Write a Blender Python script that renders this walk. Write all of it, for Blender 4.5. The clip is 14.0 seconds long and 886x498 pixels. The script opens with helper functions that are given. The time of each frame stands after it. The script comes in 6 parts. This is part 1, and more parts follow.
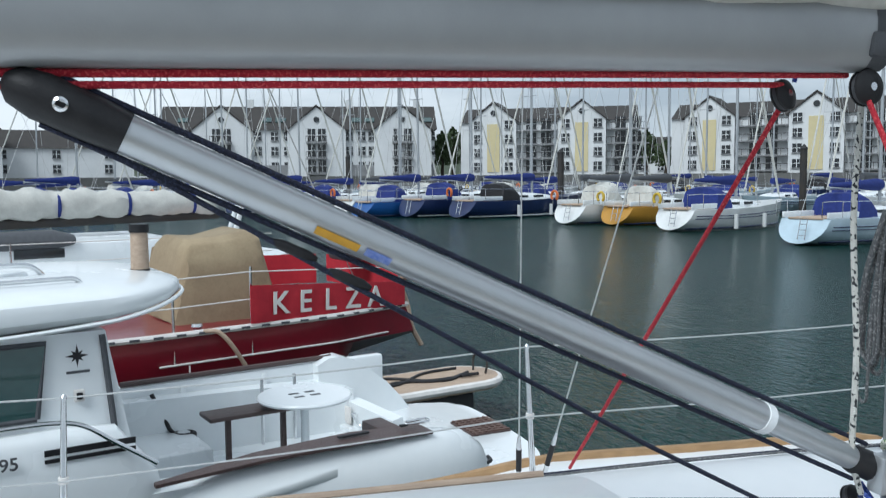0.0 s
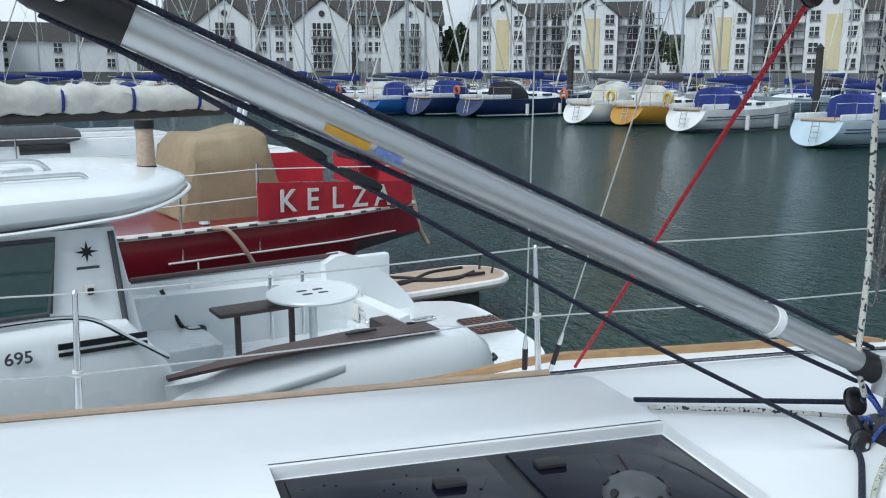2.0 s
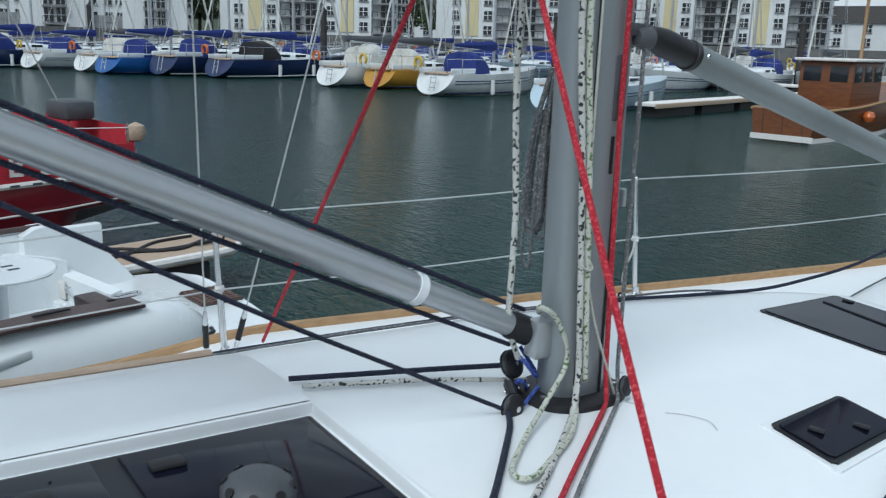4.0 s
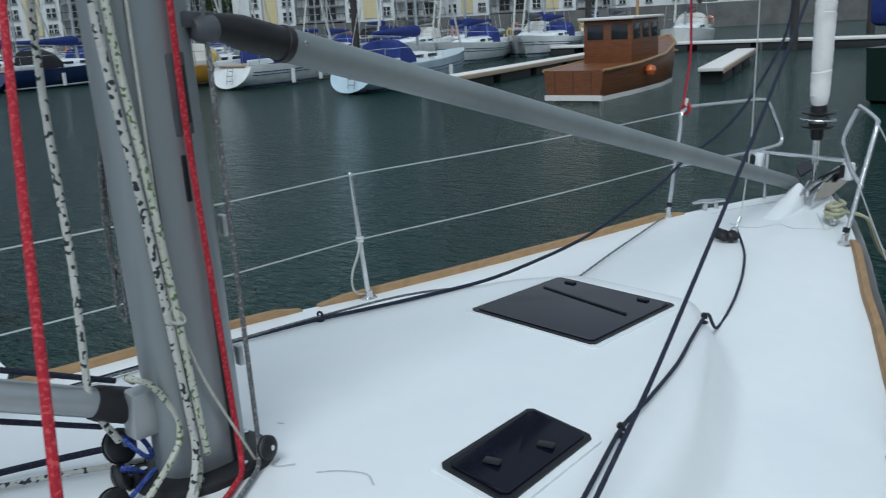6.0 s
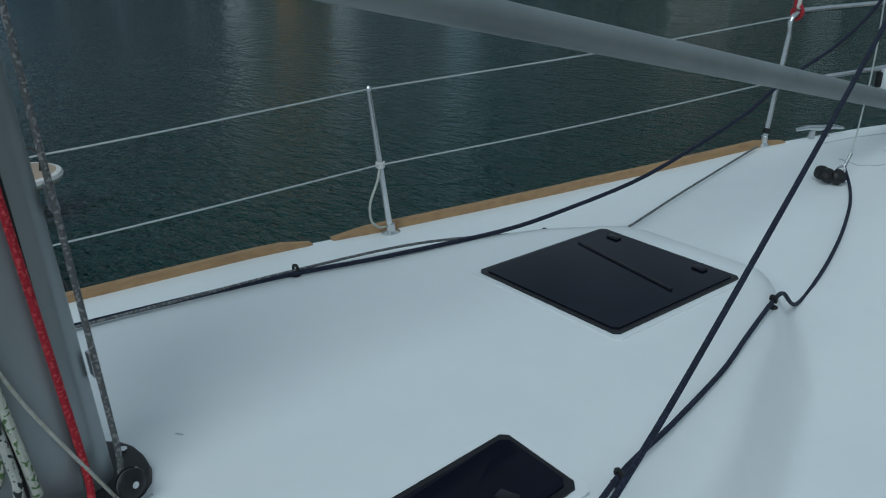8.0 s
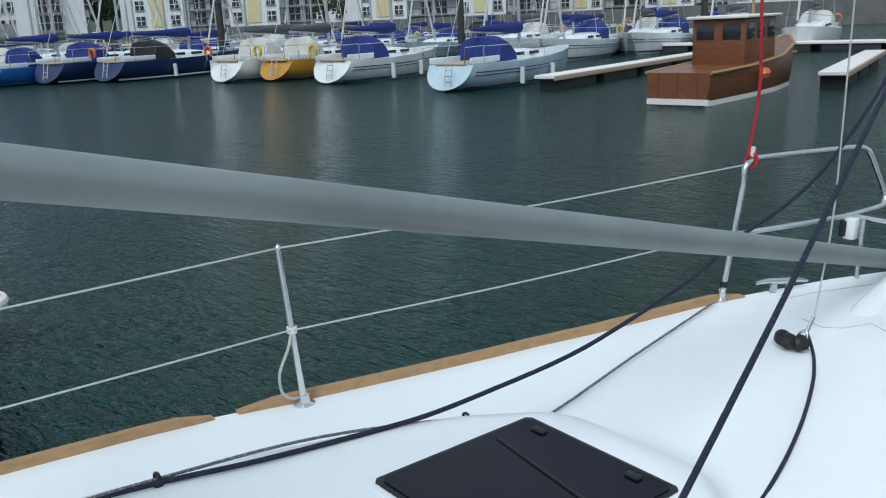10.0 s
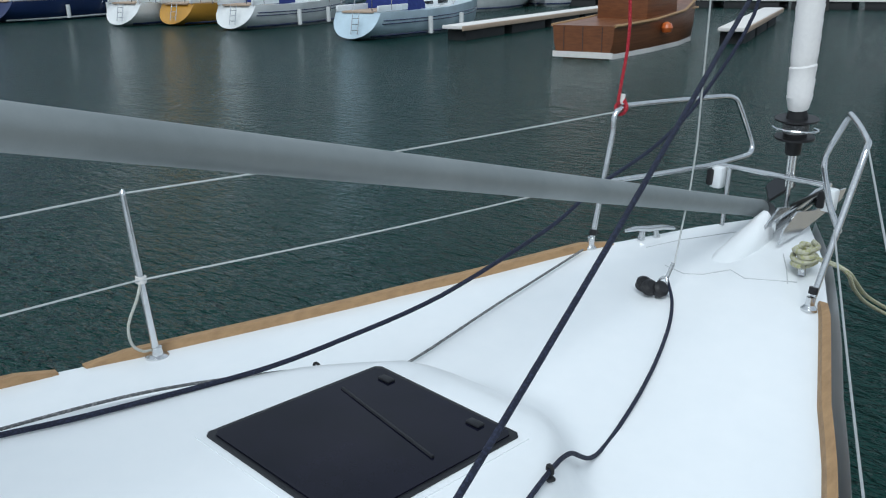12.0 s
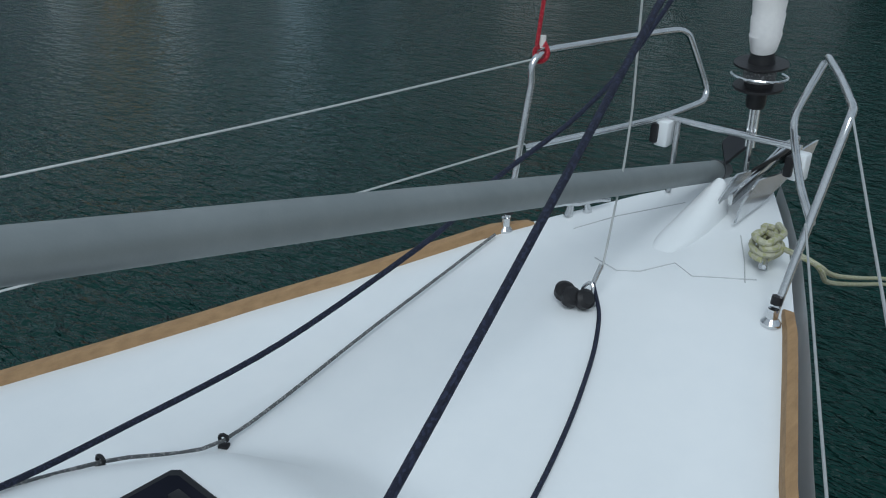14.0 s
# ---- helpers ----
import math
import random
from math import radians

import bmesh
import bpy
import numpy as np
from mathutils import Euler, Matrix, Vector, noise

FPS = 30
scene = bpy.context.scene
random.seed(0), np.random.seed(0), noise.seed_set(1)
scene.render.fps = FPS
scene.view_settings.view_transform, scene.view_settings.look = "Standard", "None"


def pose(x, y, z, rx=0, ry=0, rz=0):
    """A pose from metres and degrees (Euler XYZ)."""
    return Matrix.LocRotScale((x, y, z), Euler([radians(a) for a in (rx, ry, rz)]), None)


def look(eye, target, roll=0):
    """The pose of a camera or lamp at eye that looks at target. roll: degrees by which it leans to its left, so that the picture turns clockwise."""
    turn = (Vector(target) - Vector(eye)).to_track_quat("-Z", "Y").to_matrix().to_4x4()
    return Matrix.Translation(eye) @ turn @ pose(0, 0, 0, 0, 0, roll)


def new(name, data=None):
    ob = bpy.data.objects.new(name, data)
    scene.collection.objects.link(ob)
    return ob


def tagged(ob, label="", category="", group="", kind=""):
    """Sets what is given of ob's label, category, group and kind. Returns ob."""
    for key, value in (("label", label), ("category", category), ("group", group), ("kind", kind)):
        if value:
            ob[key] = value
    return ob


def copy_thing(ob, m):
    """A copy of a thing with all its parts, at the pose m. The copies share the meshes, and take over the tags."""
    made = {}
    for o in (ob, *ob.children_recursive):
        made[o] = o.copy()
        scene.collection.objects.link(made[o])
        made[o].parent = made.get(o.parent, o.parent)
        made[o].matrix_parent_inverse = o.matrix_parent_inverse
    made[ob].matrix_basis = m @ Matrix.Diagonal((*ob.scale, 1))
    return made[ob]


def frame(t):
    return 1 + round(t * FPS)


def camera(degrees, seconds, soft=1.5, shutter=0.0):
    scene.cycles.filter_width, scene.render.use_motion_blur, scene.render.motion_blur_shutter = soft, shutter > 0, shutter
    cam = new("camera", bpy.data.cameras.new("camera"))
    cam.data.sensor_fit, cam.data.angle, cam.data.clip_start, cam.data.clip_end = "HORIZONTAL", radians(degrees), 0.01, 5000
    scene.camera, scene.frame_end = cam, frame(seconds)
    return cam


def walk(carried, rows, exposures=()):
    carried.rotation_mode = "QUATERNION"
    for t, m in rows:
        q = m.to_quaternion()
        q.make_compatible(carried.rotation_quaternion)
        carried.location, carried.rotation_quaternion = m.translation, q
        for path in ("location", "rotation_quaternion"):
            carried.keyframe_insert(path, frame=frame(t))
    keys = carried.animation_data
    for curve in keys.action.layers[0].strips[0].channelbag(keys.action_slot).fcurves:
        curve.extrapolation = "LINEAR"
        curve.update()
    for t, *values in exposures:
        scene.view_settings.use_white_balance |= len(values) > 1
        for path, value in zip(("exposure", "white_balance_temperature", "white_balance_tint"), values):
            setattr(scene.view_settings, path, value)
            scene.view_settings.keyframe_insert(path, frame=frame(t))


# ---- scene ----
# ---- camera ----
B = pose(0, 0, 0, -2.44, 2.57, 0)          # the yacht lies heeled to starboard and down by the bow
cam = camera(53.8, 14.0, soft=1.1, shutter=0.15)
PATH = [
    (0, (1.827, -2.127, 1.057), (-0.032, -1.409, 0.893), -0.4),
    (0.5, (1.822, -2.125, 1.05), (-0.007, -1.39, 0.71), 0.7),
    (1, (1.813, -2.134, 1.051), (-0.026, -1.435, 0.69), 1.0),
    (1.5, (1.804, -2.132, 1.056), (-0.041, -1.453, 0.692), 0.5),
    (2, (1.798, -2.128, 1.056), (-0.037, -1.435, 0.664), 0.1),
    (2.5, (1.768, -2.106, 1.048), (-0.076, -1.45, 0.637), 0.1),
    (3, (1.779, -2.05, 1.021), (-0.035, -1.33, 0.587), 0.6),
    (3.5, (1.816, -1.929, 1.001), (0.118, -1.005, 0.487), -0.6),
    (4, (1.742, -1.722, 1.021), (0.178, -0.565, 0.556), 1.7),
    (4.2, (1.707, -1.636, 1.032), (0.17, -0.433, 0.596), 1.3),
    (6.3, (1.784, -0.897, 1.035), (0.625, 0.634, 0.474), -5.4),
    (6.5, (1.774, -0.832, 1.043), (0.818, 0.777, 0.34), -5.5),
    (7, (1.718, -0.7, 1.023), (0.699, 0.787, 0.157), -7.2),
    (7.5, (1.636, -0.469, 1.024), (0.23, 0.721, 0.244), -7.1),
    (8, (1.583, -0.284, 1.031), (0.145, 0.894, 0.292), -3.1),
    (8.5, (1.514, -0.153, 1.059), (0.004, 0.976, 0.392), -4.7),
    (9, (1.434, -0.023, 1.125), (-0.13, 1.093, 0.569), -4.3),
    (11.3, (1.494, 0.308, 1.115), (0.163, 1.703, 0.586), -1.6),
    (11.5, (1.511, 0.314, 1.11), (0.149, 1.679, 0.577), -1.8),
    (12, (1.513, 0.367, 1.076), (0.2, 1.742, 0.455), -1.0),
    (12.5, (1.348, 0.537, 1.105), (0.125, 1.982, 0.46), -2.5),
    (13, (1.215, 0.692, 1.133), (0.105, 2.204, 0.439), -1.1),
    (13.5, (1.186, 0.924, 1.127), (0.053, 2.373, 0.341), -2.2),
    (14, (1.163, 1.186, 1.14), (-0.033, 2.544, 0.288), -1.5),
]
EXPOSURES = [(0, 0.66, 5820, 5), (2.5, 0.62, 5780, 4), (3.5, 0.5, 5720, 3), (4.2, 0.38, 5700, 3), (6.5, -0.12, 5600, 2), (7.0, -0.42, 5520, -2), (8.0, -0.52, 5430, -4), (8.5, -0.3, 5530, -1), (9.0, 0.25, 5650, 2), (11.5, 0.5, 5750, 4), (12.5, 0.28, 5750, 4), (13.0, 0.18, 5730, 3), (14.0, -0.05, 5680, 3)]
walk(cam, [(t, look(e, g, r)) for t, e, g, r in PATH], EXPOSURES)

# ---- light: an overcast sky with a veiled sun ----
WATER = -1.8
world = bpy.data.worlds.new("overcast_sky")
scene.world = world
world.use_nodes = True
wn, wl = world.node_tree.nodes, world.node_tree.links
wn.clear()
sky = wn.new("ShaderNodeTexSky")
sky.sky_type, sky.sun_disc, sky.sun_elevation, sky.sun_rotation = "NISHITA", False, radians(48), radians(150)
sky.air_density, sky.dust_density, sky.ozone_density = 1.0, 3.0, 1.0
tc = wn.new("ShaderNodeTexCoord")
mp = wn.new("ShaderNodeMapping")
mp.inputs["Scale"].default_value = (1.0, 1.0, 3.2)
cl = wn.new("ShaderNodeTexNoise")
cl.inputs["Scale"].default_value, cl.inputs["Detail"].default_value, cl.inputs["Roughness"].default_value = 2.6, 6.0, 0.55
ramp = wn.new("ShaderNodeValToRGB")
ramp.color_ramp.elements[0].position, ramp.color_ramp.elements[0].color = 0.36, (5.2, 5.7, 6.2, 1)
ramp.color_ramp.elements[1].position, ramp.color_ramp.elements[1].color = 0.66, (10.6, 10.8, 10.9, 1)
mx = wn.new("ShaderNodeMix")
mx.data_type = "RGBA"
mx.inputs["Factor"].default_value = 0.86
bg = wn.new("ShaderNodeBackground")
bg.inputs["Strength"].default_value = 0.060
wo = wn.new("ShaderNodeOutputWorld")
wl.new(tc.outputs["Generated"], mp.inputs["Vector"])
wl.new(mp.outputs["Vector"], cl.inputs["Vector"])
wl.new(cl.outputs["Fac"], ramp.inputs["Fac"])
wl.new(sky.outputs["Color"], mx.inputs["A"])
wl.new(ramp.outputs["Color"], mx.inputs["B"])
wl.new(mx.outputs["Result"], bg.inputs["Color"])
wl.new(bg.outputs["Background"], wo.inputs["Surface"])
sun_data = bpy.data.lights.new("veiled_sun", "SUN")
sun_data.energy, sun_data.angle, sun_data.color = 1.5, radians(32), (1.0, 0.97, 0.93)
sun = new("veiled_sun", sun_data)
sun.matrix_world = look((6, -10, 14), (0, 0, 0))


# ---- materials ----
def surf(name, c1, c2=None, scale=6.0, rough=0.5, metal=0.0, bump=0.0, bscale=60.0, coat=0.0, vary=0.0, stretch=(1, 1, 1), spec=0.5):
    """A surface with patchy colour at two scales, and a fine relief."""
    m = bpy.data.materials.new(name)
    m.use_nodes = True
    n, l = m.node_tree.nodes, m.node_tree.links
    p = n["Principled BSDF"]
    c2 = c2 or tuple(v * 0.82 for v in c1)
    co = n.new("ShaderNodeTexCoord")
    ma = n.new("ShaderNodeMapping")
    ma.inputs["Scale"].default_value = stretch
    l.new(co.outputs["Object"], ma.inputs["Vector"])
    a, b = n.new("ShaderNodeTexNoise"), n.new("ShaderNodeTexNoise")
    for t, s, d in ((a, scale, 4.0), (b, scale * 9, 3.0)):
        t.inputs["Scale"].default_value, t.inputs["Detail"].default_value = s, d
        l.new(ma.outputs["Vector"], t.inputs["Vector"])
    add = n.new("ShaderNodeMath")
    add.operation = "MULTIPLY_ADD"
    add.inputs[1].default_value = 0.35
    l.new(b.outputs["Fac"], add.inputs[0])
    l.new(a.outputs["Fac"], add.inputs[2])
    rr = n.new("ShaderNodeMapRange")
    rr.inputs["From Min"].default_value, rr.inputs["From Max"].default_value = 0.45, 0.9
    l.new(add.outputs["Value"], rr.inputs["Value"])
    mixc = n.new("ShaderNodeMix")
    mixc.data_type = "RGBA"
    mixc.inputs["A"].default_value, mixc.inputs["B"].default_value = (*c1, 1), (*c2, 1)
    l.new(rr.outputs["Result"], mixc.inputs["Factor"])
    out = mixc.outputs["Result"]
    if vary:
        oi, hs, mr = n.new("ShaderNodeObjectInfo"), n.new("ShaderNodeHueSaturation"), n.new("ShaderNodeMapRange")
        mr.inputs["To Min"].default_value, mr.inputs["To Max"].default_value = 1 - vary, 1 + vary
        l.new(oi.outputs["Random"], mr.inputs["Value"])
        l.new(mr.outputs["Result"], hs.inputs["Value"])
        l.new(out, hs.inputs["Color"])
        out = hs.outputs["Color"]
    l.new(out, p.inputs["Base Color"])
    ro = n.new("ShaderNodeMapRange")
    ro.inputs["To Min"].default_value, ro.inputs["To Max"].default_value = max(rough - 0.07, 0.02), min(rough + 0.09, 1)
    l.new(a.outputs["Fac"], ro.inputs["Value"])
    l.new(ro.outputs["Result"], p.inputs["Roughness"])
    p.inputs["Metallic"].default_value, p.inputs["Coat Weight"].default_value = metal, coat
    p.inputs["Specular IOR Level"].default_value = spec
    if bump:
        bn, bb = n.new("ShaderNodeTexNoise"), n.new("ShaderNodeBump")
        bn.inputs["Scale"].default_value, bn.inputs["Detail"].default_value = bscale, 3.0
        bb.inputs["Strength"].default_value, bb.inputs["Distance"].default_value = bump, 0.01
        l.new(ma.outputs["Vector"], bn.inputs["Vector"])
        l.new(bn.outputs["Fac"], bb.inputs["Height"])
        l.new(bb.outputs["Normal"], p.inputs["Normal"])
    return m


def flecked(name, base, fleck, scale, cut=0.55, rough=0.85):
    """Braided cordage: a base colour with tracer flecks."""
    m = surf(name, base, tuple(v * 0.8 for v in base), 40, rough, bump=0.6, bscale=300)
    n, l = m.node_tree.nodes, m.node_tree.links
    p = n["Principled BSDF"]
    old = p.inputs["Base Color"].links[0].from_socket
    co, v, mr, mi = n.new("ShaderNodeTexCoord"), n.new("ShaderNodeTexNoise"), n.new("ShaderNodeMapRange"), n.new("ShaderNodeMix")
    v.inputs["Scale"].default_value, v.inputs["Detail"].default_value = scale, 0
    mr.inputs["From Min"].default_value, mr.inputs["From Max"].default_value = cut, cut + 0.03
    mi.data_type = "RGBA"
    mi.inputs["B"].default_value = (*fleck, 1)
    l.new(co.outputs["Object"], v.inputs["Vector"])
    l.new(v.outputs["Fac"], mr.inputs["Value"])
    l.new(mr.outputs["Result"], mi.inputs["Factor"])
    l.new(old, mi.inputs["A"])
    l.new(mi.outputs["Result"], p.inputs["Base Color"])
    return m


GEL = surf("gelcoat_white", (0.82, 0.84, 0.85), (0.76, 0.79, 0.81), 1.3, 0.34, bump=0.05, bscale=500, coat=0.15)
GEL2 = surf("gelcoat_cruiser", (0.78, 0.81, 0.82), (0.72, 0.76, 0.78), 1.6, 0.25, bump=0.02, bscale=120, coat=0.3)
TEAK = surf("teak_rail", (0.40, 0.25, 0.12), (0.28, 0.17, 0.08), 9, 0.6, bump=0.3, bscale=90, stretch=(6, 1, 6))
PALETEAK = surf("weathered_teak", (0.47, 0.36, 0.27), (0.36, 0.27, 0.2), 9, 0.7, bump=0.3, bscale=90, stretch=(6, 1, 6))
MASTALU = surf("weathered_mast_aluminium", (0.34, 0.37, 0.385), (0.28, 0.305, 0.32), 3, 0.42, metal=0.6, bump=0.04, bscale=200, stretch=(1, 1, 0.15))
ALU = surf("anodised_aluminium", (0.50, 0.52, 0.54), (0.44, 0.46, 0.48), 3, 0.38, metal=0.75, bump=0.04, bscale=200, stretch=(1, 1, 0.15))
POLE = surf("dull_grey_tube", (0.25, 0.275, 0.28), (0.20, 0.225, 0.23), 3, 0.5, metal=0.3, bump=0.04, bscale=200)
BOOM = surf("boom_aluminium", (0.36, 0.37, 0.38), (0.31, 0.32, 0.33), 2, 0.42, metal=0.5, bump=0.03, bscale=150)
STEEL = surf("stainless_steel", (0.72, 0.73, 0.74), (0.62, 0.63, 0.64), 12, 0.2, metal=1.0)
WIRE = surf("lifeline_wire", (0.55, 0.56, 0.56), (0.45, 0.46, 0.46), 40, 0.45, metal=0.5)
BLACK = surf("black_plastic", (0.012, 0.012, 0.014), (0.022, 0.022, 0.024), 14, 0.45, bump=0.1, bscale=200, spec=0.3)
GREYP = surf("grey_plastic", (0.06, 0.064, 0.072), (0.085, 0.09, 0.1), 14, 0.5, bump=0.1, bscale=200, spec=0.35)
HATCH = surf("smoked_acrylic", (0.005, 0.006, 0.012), (0.009, 0.009, 0.019), 5, 0.07, spec=0.12)
HATCHF = surf("hatch_frame_dark", (0.012, 0.013, 0.016), (0.02, 0.021, 0.025), 10, 0.42, spec=0.25)
CANVASB = surf("blue_canvas", (0.018, 0.035, 0.2), (0.012, 0.025, 0.14), 8, 0.85, bump=0.4, bscale=60)
BLACKROPE = flecked("navy_black_rope", (0.010, 0.014, 0.034), (0.022, 0.028, 0.06), 160, 0.56)
REDROPE = flecked("red_rope", (0.42, 0.012, 0.03), (0.55, 0.06, 0.07), 160, 0.58)
WHITEROPE = flecked("white_rope_dark_tracer", (0.62, 0.62, 0.58), (0.03, 0.035, 0.04), 95, 0.6)
GREENROPE = flecked("white_rope_green_tracer", (0.62, 0.63, 0.55), (0.12, 0.2, 0.08), 110, 0.62)
PALEROPE = flecked("pale_rope", (0.60, 0.60, 0.55), (0.5, 0.48, 0.4), 90, 0.6)
MOORROPE = flecked("mooring_rope", (0.55, 0.54, 0.40), (0.42, 0.42, 0.22), 70, 0.55)
SEAM = surf("pale_joint", (0.42, 0.43, 0.44), (0.52, 0.53, 0.54), 9, 0.7)
GREYROPE = flecked("grey_cord", (0.14, 0.145, 0.15), (0.28, 0.28, 0.28), 150, 0.58)
BLUECORD = flecked("blue_cord", (0.03, 0.06, 0.3), (0.1, 0.16, 0.5), 200, 0.58)
REDHULL = surf("red_hull_paint", (0.20, 0.008, 0.02), (0.15, 0.006, 0.016), 2.5, 0.3, coat=0.3)
REDCLOTH = surf("red_dodger_cloth", (0.46, 0.02, 0.035), (0.34, 0.014, 0.028), 5, 0.85, bump=0.5, bscale=14)
LETTER = surf("letter_white", (0.74, 0.72, 0.69), (0.64, 0.62, 0.6), 12, 0.8)
TAN = surf("tan_canvas_cover", (0.34, 0.27, 0.17), (0.26, 0.2, 0.125), 4, 0.9, bump=0.8, bscale=9)
SAIL = surf("sailcloth", (0.62, 0.62, 0.58), (0.48, 0.48, 0.45), 5, 0.85, bump=0.9, bscale=9)
FURLED = surf("furled_white_sail", (0.72, 0.71, 0.70), (0.62, 0.61, 0.61), 7, 0.8, bump=0.3, bscale=30)
DARKWOOD = surf("dark_stained_wood", (0.055, 0.036, 0.034), (0.085, 0.055, 0.05), 9, 0.45, bump=0.2, bscale=60, stretch=(8, 1, 8))
VARNISH = surf("varnished_timber", (0.20, 0.075, 0.028), (0.12, 0.043, 0.018), 3, 0.4, bump=0.25, bscale=18, stretch=(1, 0.2, 6))
GLASS = surf("tinted_window", (0.015, 0.05, 0.05), (0.025, 0.075, 0.07), 2, 0.06, coat=0.6)
BROWNGRATE = surf("brown_grating", (0.12, 0.07, 0.055), (0.08, 0.045, 0.035), 9, 0.6, bump=0.2, bscale=60)
DARKGL = surf("dark_window", (0.02, 0.024, 0.028), (0.03, 0.034, 0.04), 2, 0.12)
DOCKGREY = surf("galvanised_dock_edge", (0.36, 0.38, 0.40), (0.28, 0.30, 0.32), 3, 0.6, metal=0.2, bump=0.2, bscale=50)
PLANK = surf("dock_decking", (0.38, 0.34, 0.28), (0.31, 0.275, 0.225), 4, 0.85, bump=0.3, bscale=40, vary=0.06)
PILEM = surf("steel_pile", (0.028, 0.028, 0.03), (0.05, 0.042, 0.035), 3, 0.8, bump=0.5, bscale=20)
RUBBER = surf("dark_float", (0.02, 0.022, 0.025), (0.035, 0.035, 0.036), 4, 0.8)
YELLOWST = surf("yellow_sticker", (0.62, 0.33, 0.02), (0.5, 0.26, 0.02), 30, 0.5)
BLUEST = surf("blue_sticker", (0.08, 0.15, 0.5), (0.3, 0.36, 0.6), 60, 0.5)
RENDERW = surf("white_render", (0.68, 0.70, 0.71), (0.6, 0.62, 0.63), 0.3, 0.9, bump=0.2, bscale=8)
RENDERY = surf("cream_render", (0.62, 0.55, 0.33), (0.55, 0.48, 0.28), 0.3, 0.9)
SLATE = surf("slate_roof", (0.032, 0.03, 0.029), (0.05, 0.045, 0.042), 1.2, 0.8, bump=0.4, bscale=6)
STONEB = surf("grey_base_stone", (0.26, 0.27, 0.28), (0.2, 0.205, 0.21), 0.8, 0.9)
QUAY = surf("quay_stone", (0.16, 0.16, 0.155), (0.10, 0.10, 0.097), 0.6, 0.95, bump=0.5, bscale=3)
LAND = surf("bank_ground", (0.13, 0.13, 0.11), (0.08, 0.09, 0.06), 0.08, 0.95)
HILLM = surf("wooded_hill", (0.035, 0.05, 0.03), (0.06, 0.075, 0.045), 0.05, 0.95, bump=1.0, bscale=0.3)
LEAF = surf("tree_leaves", (0.035, 0.06, 0.022), (0.06, 0.09, 0.035), 1.0, 0.8)
BARK = surf("tree_bark", (0.08, 0.065, 0.05), (0.05, 0.04, 0.03), 4, 0.9)


def water_material():
    m = bpy.data.materials.new("harbour_water")
    m.use_nodes = True
    n, l = m.node_tree.nodes, m.node_tree.links
    p = n["Principled BSDF"]
    p.inputs["Roughness"].default_value, p.inputs["IOR"].default_value, p.inputs["Specular IOR Level"].default_value = 0.10, 1.33, 0.26
    co = n.new("ShaderNodeTexCoord")
    big = n.new("ShaderNodeTexNoise")
    big.inputs["Scale"].default_value, big.inputs["Detail"].default_value = 0.11, 3.0
    mi = n.new("ShaderNodeMix")
    mi.data_type = "RGBA"
    mi.inputs["A"].default_value, mi.inputs["B"].default_value = (0.0040, 0.0245, 0.0205, 1), (0.0066, 0.0365, 0.031, 1)
    l.new(co.outputs["Object"], big.inputs["Vector"])
    l.new(big.outputs["Fac"], mi.inputs["Factor"])
    l.new(mi.outputs["Result"], p.inputs["Base Color"])
    last = None
    for sx, sy, rot, d, st in ((0.9, 2.1, 25, 2.0, 0.10), (3.2, 7.5, 18, 3.0, 0.135), (9.0, 20.0, 32, 2.0, 0.055)):
        ma, no, bu = n.new("ShaderNodeMapping"), n.new("ShaderNodeTexNoise"), n.new("ShaderNodeBump")
        ma.inputs["Scale"].default_value, ma.inputs["Rotation"].default_value = (sx, sy, 1), (0, 0, radians(rot))
        no.inputs["Scale"].default_value, no.inputs["Detail"].default_value, no.inputs["Distortion"].default_value = 1.0, d, 0.6
        bu.inputs["Strength"].default_value, bu.inputs["Distance"].default_value = 1.0, st
        l.new(co.outputs["Object"], ma.inputs["Vector"])
        l.new(ma.outputs["Vector"], no.inputs["Vector"])
        l.new(no.outputs["Fac"], bu.inputs["Height"])
        if last:
            l.new(last.outputs["Normal"], bu.inputs["Normal"])
        last = bu
    l.new(last.outputs["Normal"], p.inputs["Normal"])
    return m


WATERM = water_material()

# ---- mesh helpers ----
BASE = {}


def V(*a):
    return Vector(a)


def thing(name, label, category, at=(0, 0, 0), m=None, group="", kind=""):
    """An empty at the base of a thing of our yacht (m None: the yacht's own axes), whose parts are given in those axes."""
    ob = new(name)
    ob.empty_display_size = 0.1
    ob.matrix_world = (B @ Matrix.Translation(at)) if m is None else m
    BASE[ob.name] = Vector(at) if m is None else Vector((0, 0, 0))
    return tagged(ob, label, category, group, kind)


def mesh_of(name, bm, material, smooth=True):
    me = bpy.data.meshes.new(name)
    bmesh.ops.recalc_face_normals(bm, faces=bm.faces[:])
    for f in bm.faces:
        f.smooth = smooth
    bm.to_mesh(me)
    bm.free()
    me.materials.append(material)
    if smooth:
        me.set_sharp_from_angle(angle=radians(38))
    return me


def part(name, bm, material, parent, label="", smooth=True):
    """Links a bmesh as one mesh under a thing or a part of it."""
    base = BASE[parent.name]
    if base.length:
        bmesh.ops.translate(bm, verts=bm.verts[:], vec=-base)
    ob = new(name, mesh_of(name, bm, material, smooth))
    ob.parent = parent
    BASE[ob.name] = base
    return tagged(ob, label)


